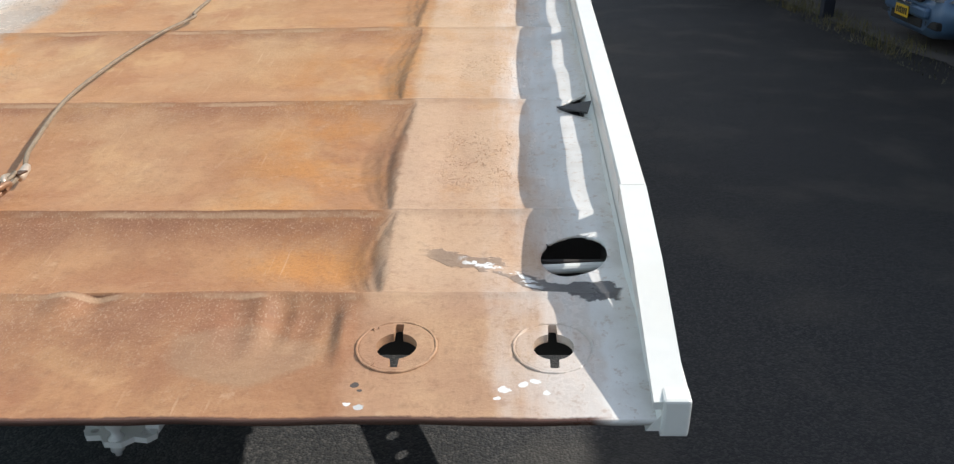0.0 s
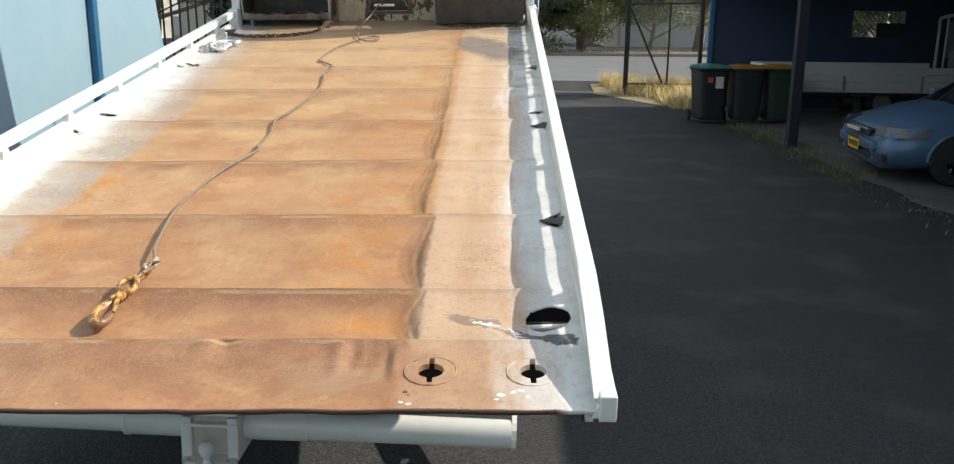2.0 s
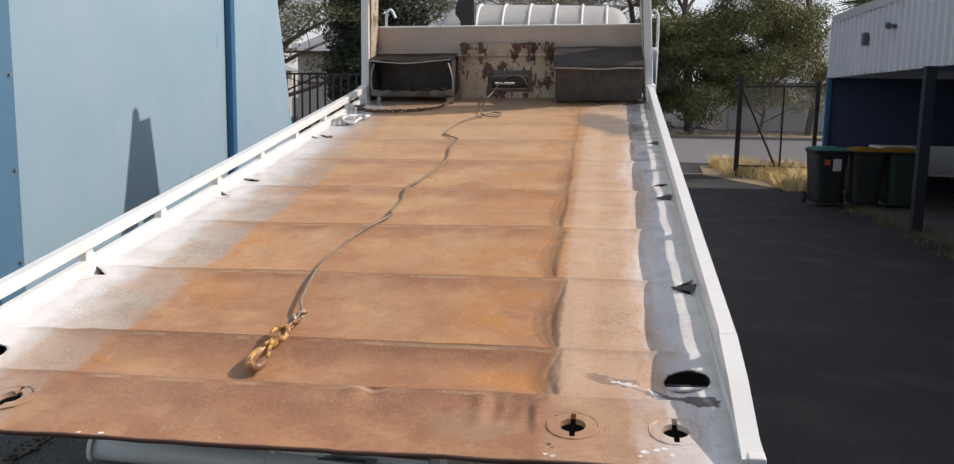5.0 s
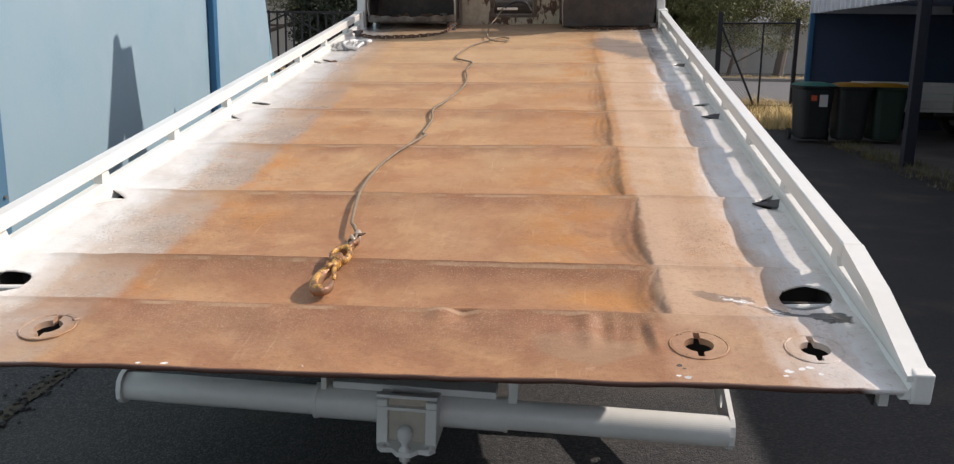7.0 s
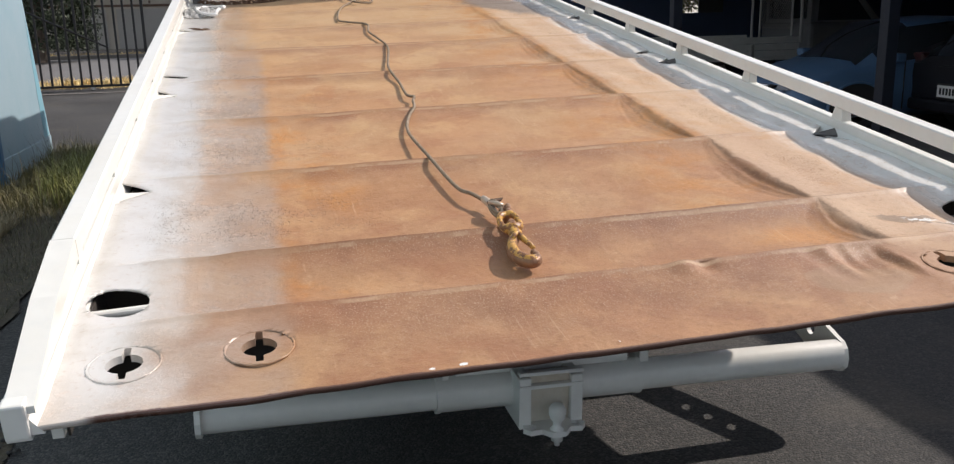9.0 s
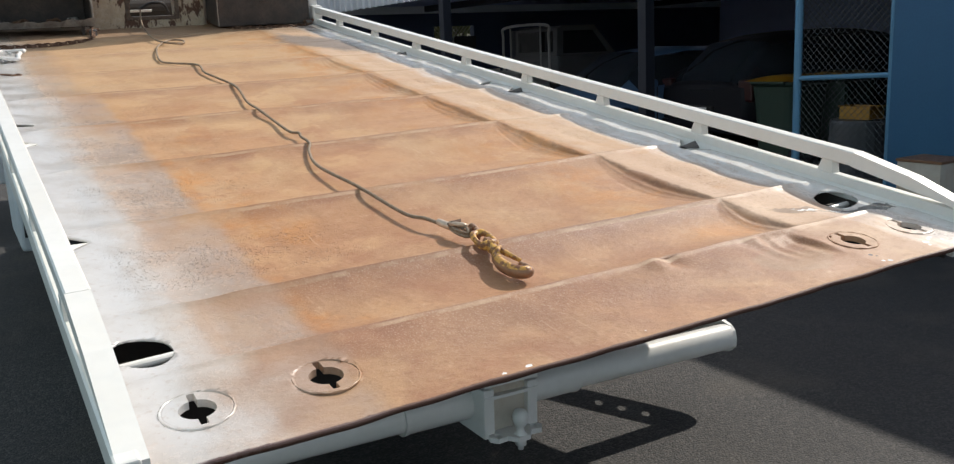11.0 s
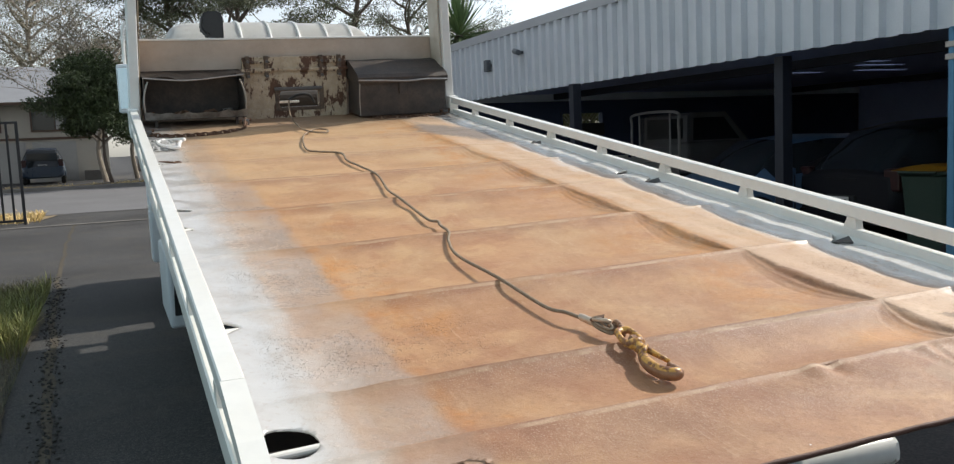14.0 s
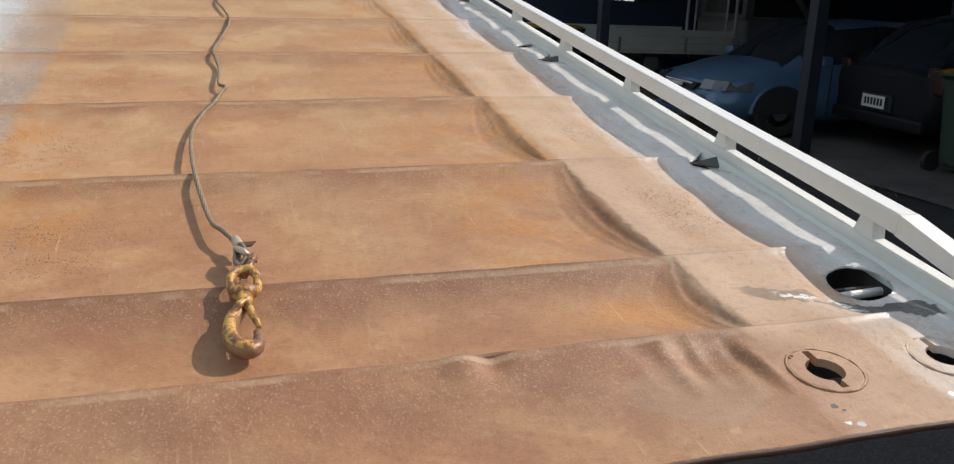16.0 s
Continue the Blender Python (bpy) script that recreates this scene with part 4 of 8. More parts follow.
        part("beacon_lens", on_bed(tubed([c + Vector((0, 0, z)) for _, z in prof], [r for r, _ in prof], 24)), AMBER, base, "amber plastic beacon lens", smooth=True)
    # winch plate in the middle with its window, hinges and rust
    wp = part("winch_plate", on_bed(boxed(-0.40, 0.40, 5.655, 5.685, -0.03, 0.47, bevel=0.004)), PEELING, hb, "peeling white plate with heavy rust")
    cut(wp, on_bed(boxed(-0.13, 0.19, 5.6, 5.74, 0.085, 0.215, bevel=0.03)))
    cut(wp, on_bed(boxed(-0.16, 0.02, 5.6, 5.74, 0.07, 0.13, bevel=0.02)))
    cut(hb, on_bed(boxed(-0.18, 0.18, 5.6, 5.80, 0.07, 0.21)))
    part("winch_drum", on_bed(tubed([(-0.2, 5.95, 0.10), (0.25, 5.95, 0.10)], 0.085, 18)), DARK, hb)
    part("winch_frame", on_bed(boxed(-0.12, 0.05, 5.80, 5.82, 0.10, 0.118, bevel=0.003)), WHITE, hb)
    part("winch_hose", on_bed(tubed(smooth_path([(-0.05, 5.74, 0.13), (0.03, 5.73, 0.17), (0.12, 5.74, 0.165), (0.16, 5.76, 0.10)], 5), 0.011, 8)), SMOKE, hb)
    # added dark plate, stands in for the shade inside the window
    part("winch_back", on_bed(boxed(-0.5, 0.5, 6.1, 6.13, -0.1, 0.30, bevel=0.003)), DARK, hb)
    part("plate_ledge", on_bed(boxed(-0.41, 0.41, 5.63, 5.655, 0.365, 0.385, bevel=0.003)), PEELING, wp)
    rim = part("window_rim", on_bed(boxed(-0.165, 0.215, 5.648, 5.654, 0.06, 0.238, bevel=0.003)), SCORCHED, wp)
    cut(rim, on_bed(boxed(-0.135, 0.185, 5.6, 5.70, 0.085, 0.212, bevel=0.02)))
    for x in (-0.36, -0.22, 0.20, 0.34):
        part("hinge", on_bed(boxed(x - 0.016, x + 0.016, 5.632, 5.655, 0.325, 0.48, bevel=0.005)), SCORCHED, wp)
        for dz in (0.33, 0.44):
            part("bolt", on_bed(tubed([(x, 5.605, dz), (x, 5.622, dz)], 0.012, 6)), BLACKSTEEL, wp)
    for x in (-0.29, 0.27):
        for z in (0.35, 0.42):
            part("hinge_strap", on_bed(boxed(x - 0.10, x + 0.10, 5.640, 5.656, z, z + 0.022, bevel=0.004)), PEELING, wp)
            for dx in (-0.09, -0.03, 0.03, 0.09):
                part("rivet", on_bed(tubed([(x + dx, 5.632, z + 0.011), (x + dx, 5.642, z + 0.011)], 0.008, 8)), SCORCHED, wp)
    part("fairlead", on_bed(boxed(-0.17, 0.20, 5.63, 5.655, 0.217, 0.24, bevel=0.005)), BLACKSTEEL, wp)
    part("roller", on_bed(tubed([(-0.13, 5.67, 0.075), (0.16, 5.67, 0.075)], 0.012, 12)), STEEL, wp)
    # open tool box with a buckled lid, worn edges and odds and ends inside
    bx = part("tool_box", on_bed(boxed(-1.12, -0.425, 5.40, 5.695, 0.06, 0.072)), BOXSTEEL, hb, "open sooty tool box with a buckled lid")
    for name, a in (("side", (-1.12, -1.108, 5.40, 5.695, 0.072, 0.35)), ("side", (-0.437, -0.425, 5.40, 5.695, 0.072, 0.35)), ("back", (-1.108, -0.437, 5.683, 5.695, 0.072, 0.36)), ("leg", (-1.06, -1.04, 5.43, 5.45, 0.0, 0.06)), ("leg", (-0.50, -0.48, 5.43, 5.45, 0.0, 0.06))):
        part(name, on_bed(boxed(*a, bevel=0.003)), BOXSTEEL, bx)
    lip = bmesh.new()
    rows = [[lip.verts.new((-1.125 + 0.705 * i / 20, 5.392 - 0.02 * j + 0.012 * math.sin(i * 0.9) * j, 0.065 + 0.055 * j - 0.012 * j * math.sin(math.pi * i / 20) + 0.006 * j * math.sin(i * 1.7))) for i in range(21)] for j in (0, 1)]
    for i in range(20):
        lip.faces.new((rows[0][i], rows[0][i + 1], rows[1][i + 1], rows[1][i]))
    bmesh.ops.solidify(lip, geom=lip.faces[:], thickness=0.004)
    part("bent_lip", on_bed(lip), BARESTEEL, bx, "bent bare-metal lip")
    for s, x in ((-1, -1.116), (1, -0.43)):
        part("worn_edge", on_bed(tubed(smooth_path([(x, 5.394, 0.09), (x + 0.006 * s, 5.39, 0.2), (x - 0.012 * s, 5.392, 0.29), (x - 0.03 * s, 5.395, 0.335)], 4), 0.006, 6)), STEEL, bx)
    lid = bmesh.new()
    rows = [[lid.verts.new((-1.13 + 0.71 * i / 24, 5.385 + 0.305 * j / 5, 0.372 - (0.030 * math.sin(math.pi * i / 24) ** 2 + 0.008 * math.sin(i * 0.8)) * (1 - j / 5) + 0.012 * j / 5)) for i in range(25)] for j in range(6)]
    for p, q in zip(rows, rows[1:]):
        for i in range(24):
            lid.faces.new((p[i], p[i + 1], q[i + 1], q[i]))
    bmesh.ops.solidify(lid, geom=lid.faces[:], thickness=0.006)
    part("buckled_lid", on_bed(lid), BOXSTEEL, bx)
    part("lid_edge", on_bed(tubed(smooth_path([(-1.12, 5.386, 0.362), (-1.0, 5.384, 0.350), (-0.85, 5.382, 0.338), (-0.72, 5.383, 0.342), (-0.58, 5.384, 0.355), (-0.43, 5.386, 0.368)], 5), 0.0055, 6)), STEEL, bx)
    rnd = random.Random(31)
    for k in range(9):
        x, r = -1.05 + 0.068 * k + rnd.uniform(-0.02, 0.02), rnd.uniform(0.02, 0.045)
        bar = part("loose_iron", tubed([(-r, 0, 0.012), (-0.3 * r, rnd.uniform(-0.02, 0.02), 0.03), (r, rnd.uniform(-0.03, 0.03), 0.02)], rnd.uniform(0.008, 0.014), 7), rnd.choice((CHAINDARK, STEEL, DARK)), bx)
        bar.matrix_basis = BED @ pose(x, 5.47 + rnd.uniform(-0.03, 0.08), 0.075 + bow(5.5), 0, 0, rnd.uniform(0, 180))
    # shut tool box: dented body, overhanging bent lid
    b2 = part("tool_box", on_bed(dented(boxed(0.425, 1.13, 5.37, 5.695, 0.02, 0.285, bevel=0.008), 21)), BOXSTEEL, hb, "shut dark steel tool box with a dented lid")
    part("lid", on_bed(dented(prism(bmesh.new(), [(5.345, 0.275), (5.340, 0.318), (5.37, 0.342), (5.60, 0.425), (5.695, 0.43), (5.695, 0.287), (5.36, 0.287)], 0.412, 1.138, axis="x"), 22)), BOXSTEEL, b2)
    part("lid_strip", on_bed(tubed(smooth_path([(0.414, 5.338, 0.30), (0.6, 5.334, 0.296), (0.8, 5.332, 0.288), (0.95, 5.335, 0.297), (1.136, 5.338, 0.293)], 5), 0.007, 6)), STEEL, b2)
    part("worn_edge", on_bed(tubed(smooth_path([(0.428, 5.366, 0.03), (0.424, 5.364, 0.15), (0.428, 5.366, 0.27)], 4), 0.0045, 6)), STEEL, b2)
    part("hasp", on_bed(boxed(0.74, 0.80, 5.352, 5.368, 0.19, 0.285, bevel=0.004)), BOXSTEEL, b2)
    lamp = part("work_lamp", on_bed(tubed(smooth_path([(0.42, 5.53, 1.20), (0.40, 5.53, 1.15), (0.43, 5.53, 1.115), (0.56, 5.53, 1.115), (0.59, 5.53, 1.15), (0.57, 5.53, 1.20)], 5), 0.008, 8)), SMOKE, hb)
    part("lamp_tube", on_bed(tubed([(0.45, 5.53, 1.15), (0.54, 5.53, 1.15)], 0.022, 12)), CREAM, lamp)


def dented(bm, seed):
    """Cuts a box's faces finer and pushes them in and out a little."""
    bmesh.ops.triangulate(bm, faces=[f for f in bm.faces if len(f.verts) > 4])
    bmesh.ops.subdivide_edges(bm, edges=[e for e in bm.edges if e.calc_length() > 0.1], cuts=7, use_grid_fill=True)
    for v in bm.verts:
        q = v.co * 5 + Vector((seed, 0, 0))
        v.co += Vector((0.3, 1, 0.5)) * 0.012 * noise.noise(q)
    return bm


CHAINDARK = mat("rusty iron oddments", (0.14, 0.08, 0.05), 0.6, 0.3, second=(0.25, 0.15, 0.09), scale=25)
build_headboard()


def build_cab():
    hull = boxed(-0.985, 0.985, 6.75, 9.10, 0.62, 2.30, bevel=0.07)
    cab = part("cab", hull, WHITE, truck, "white cab with a ribbed high roof")
    roof = bmesh.new()
    nx, ny = 40, 12
    rows = []
    for j in range(ny + 1):
        y = 6.72 + 1.6 * j / ny
        row = []
        for i in range(nx + 1):
            u = 2 * i / nx - 1
            v = 2 * j / ny - 1
            z = 2.24 + 0.36 * (1 - abs(u) ** 16) ** 0.7 * (1 - abs(v) ** 4) - 0.02 * u * u
            row.append(roof.verts.new((0.08 + 0.97 * u, y, z - 0.03)))
        rows.append(row)
    for p, q in zip(rows, rows[1:]):
        for i in range(nx):
            roof.faces.new((p[i], p[i + 1], q[i + 1], q[i]))
    bmesh.ops.solidify(roof, geom=roof.faces[:], thickness=0.01)
    rf = part("roof", roof, WHITE, cab, smooth=True)
    for x in (-0.56, -0.30, -0.04, 0.22, 0.48, 0.72):
        pts = [(x, 6.72 + 1.6 * j / 12, 2.245 + 0.36 * (1 - abs(x / 0.97) ** 16) ** 0.7 * (1 - abs(j / 6 - 1) ** 4) - 0.02 * (x / 0.97) ** 2) for j in range(13)]
        part("roof_rib", tubed(smooth_path([(a + 0.08, b, c - 0.032) for a, b, c in pts], 2), 0.014, 8), WHITE, cab)
    part("roof_seam", boxed(-0.985, 0.985, 6.735, 6.75, 2.22, 2.245, bevel=0.003), WHITE, cab)
    for s in (-1, 1):
        part("side_window", boxed(*sorted((s * 0.983, s * 0.990)), 7.2, 8.05, 1.5, 2.05, bevel=0.003), GLASS, cab)
    part("windscreen", boxed(-0.85, 0.85, 9.098, 9.106, 1.45, 2.1, bevel=0.003), GLASS, cab)
    snork = part("snorkel", tubed([(-0.50, 6.42, 1.2), (-0.50, 6.42, 2.36)], 0.055, 14), SMOKE, cab, "dark plastic air-intake stack")
    head = prism(bmesh.new(), [(-0.615, 2.40), (-0.60, 2.50), (-0.565, 2.53), (-0.46, 2.53), (-0.43, 2.50), (-0.435, 2.15), (-0.555, 2.15), (-0.56, 2.34), (-0.60, 2.36)], 6.34, 6.50)
    bmesh.ops.bevel(head, geom=head.edges[:], offset=0.015, segments=2, affect="EDGES")
    part("snorkel_head", head, SMOKE, snork)
    for s, y, x0, x1 in ((-1, 6.15, 1.165, 1.295), (1, 6.15, 1.20, 1.27)):
        pts = [(s * (x0 - 0.03), y, 2.33), (s * (x0 + 0.01), y, 2.40), (s * (x0 + 0.05), y, 2.38), (s * (x0 + 0.06), y, 2.28), (s * (x0 + 0.06), y, 1.95), (s * (x0 + 0.05), y, 1.66), (s * (x0 + 0.01), y + 0.05, 1.60), (s * 1.05, 6.6, 1.62), (s * 0.97, 6.9, 1.64)]
        arm = part("mirror_arm", tubed(smooth_path(pts, 5), 0.013, 8), WHITE, cab)
        hinge = Vector((s * (x0 + x1) / 2, y - 0.04, 0))
        turn = Matrix.Translation(hinge) @ Matrix.Rotation(radians(18 * s), 4, "Z") @ Matrix.Translation(-hinge)
        part("mirror", boxed(*sorted((s * x0, s * x1)), y - 0.06, y - 0.02, 1.70, 2.08, bevel=0.018, m=turn), FASCIA, arm)
        part("mirror_glass", boxed(*sorted((s * (x0 + 0.018), s * (x1 - 0.018))), y - 0.066, y - 0.0605, 1.735, 2.045, m=turn), MIRROR, arm)
    part("headlamp_bumper", boxed(-1.0, 1.0, 9.05, 9.2, 0.4, 0.75, bevel=0.04), WHITE, cab)


def build_chassis():
    ch = part("chassis", box(boxed(-0.46, -0.38, 1.3, 8.8, 0.42, 0.62), 0.38, 0.46, 1.3, 8.8, 0.42, 0.62), DARK, truck)
    for y in (1.4, 2.6, 4.0, 5.4, 6.4):
        part("chassis_member", boxed(-0.38, 0.38, y, y + 0.08, 0.44, 0.58), DARK, ch)
    part("axle", tubed([(-0.9, 3.05, 0.4), (0.9, 3.05, 0.4)], 0.07, 12), DARK, ch)
    for x, y in ((-0.86, 3.05), (0.86, 3.05), (-0.88, 7.9), (0.88, 7.9)):
        w = part("wheel", tyre(0.40, 0.24 if y > 5 else 0.30), RUBBER, truck)
        w.matrix_basis = pose(x, y, 0.40, 0, 0, 0)
        rim = part("rim", tubed([(-0.13, 0, 0), (0.13, 0, 0)], 0.22, 20), CREAM, w)
        part("hub", tubed([(-0.15, 0, 0), (0.15, 0, 0)], 0.07, 12), STEEL, w)
    for s in (-1, 1):
        guard = bmesh.new()
        arc = [(3.05 + 0.5 * math.cos(a), 0.40 + 0.47 * math.sin(a)) for a in (radians(15 + 15 * k) for k in range(11))]
        inner = [(3.05 + 0.485 * math.cos(a), 0.40 + 0.455 * math.sin(a)) for a in (radians(15 + 15 * k) for k in range(11))][::-1]
        prism(guard, arc + inner, *sorted((s * 0.84, s * 1.14)), axis="x")
        part("mudguard", guard, SMOKE, ch)
        part("side_locker", boxed(*sorted((s * 0.72, s * 1.13)), 4.3, 5.2, 0.30, 0.78, bevel=0.02), FASCIA, ch, "pale grey side locker")
        part("fuel_tank", boxed(*sorted((s * 0.52, s * 0.86)), 5.5, 6.1, 0.30, 0.60, bevel=0.05), SMOKE, ch)
        part("step_panel", boxed(*sorted((s * 0.9, s * 1.12)), 6.6, 6.95, 0.45, 1.1, bevel=0.02), FASCIA, ch)


def tyre(r, w):
    """A tyre round the x axis."""
    prof = [(-w / 2 + 0.01, r * 0.56), (-w / 2, r * 0.70), (-w / 2, r * 0.90), (-w / 2 + 0.03, r * 0.985), (-w / 4, r), (w / 4, r), (w / 2 - 0.03, r * 0.985), (w / 2, r * 0.90), (w / 2, r * 0.70), (w / 2 - 0.01, r * 0.56)]
    bm = bmesh.new()
    n = 32
    rings = [[bm.verts.new((x, q * math.cos(2 * math.pi * k / n), q * math.sin(2 * math.pi * k / n))) for x, q in prof] for k in range(n)]
    for k in range(n):
        a, b = rings[k], rings[(k + 1) % n]
        for i in range(len(prof) - 1):
            bm.faces.new((a[i], b[i], b[i + 1], a[i + 1]))
        bm.faces.new((a[-1], b[-1], b[0], a[0]))
    bmesh.ops.recalc_face_normals(bm, faces=bm.faces[:])
    return bm


LIFT_UP = 0.005


def build_lift():
    """The towing bar under the tail: tube, sleeve, end plates with holes, hitch block and ball."""
    bar = part("tow_bar", tubed([(-1.0, 0.89, 0.26), (1.0, 0.87, 0.265)], 0.049, 48), WHITE, truck, "white steel towing cross-tube")
    part("sleeve", tubed([(-0.335, 0.885, 0.26), (0.295, 0.88, 0.262)], 0.056, 48), WHITE, bar)
    for x in (-0.335, 0.295):
        part("weld_bead", tubed([(x - 0.006, 0.883, 0.261), (x + 0.006, 0.883, 0.261)], 0.059, 24), WHITE, bar)
    for s in (-1, 1):
        outline = [(0.828, 0.235), (0.826, 0.265), (0.834, 0.295), (0.855, 0.314), (0.885, 0.322), (1.42, 0.50), (1.46, 0.49), (1.46, 0.38), (1.02, 0.235), (0.93, 0.208), (0.88, 0.205), (0.848, 0.214)]
        plate = part("end_plate", prism(bmesh.new(), outline, *sorted((s * 1.000, s * 1.016)), axis="x"), WHITE, bar)
        hole = bmesh.new()
        for y, z in ((1.02, 0.305), (1.12, 0.338), (1.22, 0.371)):
            tube(hole, [(s * 0.97, y, z), (s * 1.05, y, z)], 0.023, 16)
        cut(plate, hole)
    part("cross_beam", boxed(-0.998, 0.998, 1.40, 1.46, 0.40, 0.48, bevel=0.005), WHITE, bar)
    part("stay", boxed(-0.32, -0.30, 0.86, 1.4, 0.30, 0.40, bevel=0.003), WHITE, bar)
    part("stay", boxed(0.30, 0.33, 0.86, 1.4, 0.30, 0.42, bevel=0.003), WHITE, bar)
    part("top_plate", boxed(-0.28, 0.26, 0.86, 1.05, 0.318, 0.342, bevel=0.003), WHITE, bar)
    part("light_bar", boxed(-1.0, -0.1, 1.0, 1.03, 0.40, 0.47, bevel=0.004), DARK, bar)
    hitch = part("hitch_block", boxed(-0.128, -0.085, 0.76, 0.93, 0.165, 0.335, bevel=0.004), WHITE, bar, "white hitch block with a tow ball")
    part("cheek", boxed(0.055, 0.098, 0.76, 0.93, 0.165, 0.335, bevel=0.004), WHITE, hitch)
    part("receiver", boxed(-0.128, 0.098, 0.755, 0.78, 0.300, 0.312, bevel=0.002), WHITE, hitch)
    part("receiver", boxed(-0.128, 0.098, 0.755, 0.78, 0.345, 0.357, bevel=0.002), WHITE, hitch)
    part("receiver_back", boxed(-0.085, 0.055, 0.78, 0.80, 0.18, 0.35, bevel=0.002), CREAM, hitch)
    tongue = prism(bmesh.new(), [(-0.10, 0.80), (-0.12, 0.74), (-0.10, 0.715), (-0.06, 0.72), (-0.035, 0.69), (0.015, 0.69), (0.04, 0.72), (0.08, 0.715), (0.10, 0.74), (0.08, 0.80)], 0.163, 0.180, axis="z")
    tg = part("tongue", tongue, WHITE, hitch)
    holes = bmesh.new()
    for x in (-0.085, 0.065):
        tube(holes, [(x, 0.742, 0.15), (x, 0.742, 0.2)], 0.013, 12)
    cut(tg, holes)
    ball = bmesh.new()
    prof = [(0.010, 0.125), (0.010, 0.14), (0.020, 0.142), (0.020, 0.162), (0.024, 0.18), (0.014, 0.19), (0.014, 0.206), (0.024, 0.216), (0.029, 0.232), (0.028, 0.248), (0.020, 0.262), (0.008, 0.268)]
    tube(ball, [(-0.01, 0.715, z) for _, z in prof], [r for r, _ in prof], 20)
    part("tow_ball", ball, WHITE, hitch, smooth=True)
    h = Vector((-0.015, 0.87, 0.27))
    hitch.matrix_basis = Matrix.Translation(h) @ Matrix.Diagonal((0.86, 0.95, 0.92, 1)) @ Matrix.Translation(-h)
    c = Vector((0, 0.87, 0.262))
    bar.matrix_basis = Matrix.Translation(c + Vector((0, 0, LIFT_UP))) @ Matrix.Rotation(radians(1.05), 4, "Y") @ Matrix.Rotation(radians(-0.5), 4, "Z") @ Matrix.Translation(-c)


build_cab()
build_chassis()
build_lift()

# ---- loose things on the deck ----
RUSTYSTEEL = mat("rusty hook steel", (0.30, 0.165, 0.09), 0.4, 0.3, second=(0.20, 0.10, 0.06), scale=25, amount=0.9, bump=0.25)
YELLOW = mat("chipped yellow paint", (0.64, 0.36, 0.075), 0.38, second=(0.20, 0.085, 0.04), scale=55, amount=1.0, span=(0.47, 0.55), bump=0.3, third=(0.42, 0.20, 0.06))
WIRE = mat("weathered wire rope", (0.29, 0.22, 0.15), 0.6, 0.1, second=(0.13, 0.09, 0.06), scale=40, bump=0.3, bump_scale=300)
FERRULE = mat("pale alloy ferrule", (0.62, 0.52, 0.42), 0.4, 0.5, second=(0.45, 0.33, 0.22), scale=40, bump=0.1)
CHAINRUST = mat("dark rusty chain", (0.12, 0.065, 0.04), 0.6, 0.3, second=(0.2, 0.11, 0.06), scale=30)
CLOTH = mat("white rag", (0.74, 0.74, 0.74), 0.8, second=(0.5, 0.49, 0.46), scale=14, amount=0.6, bump=0.3, bump_scale=90)


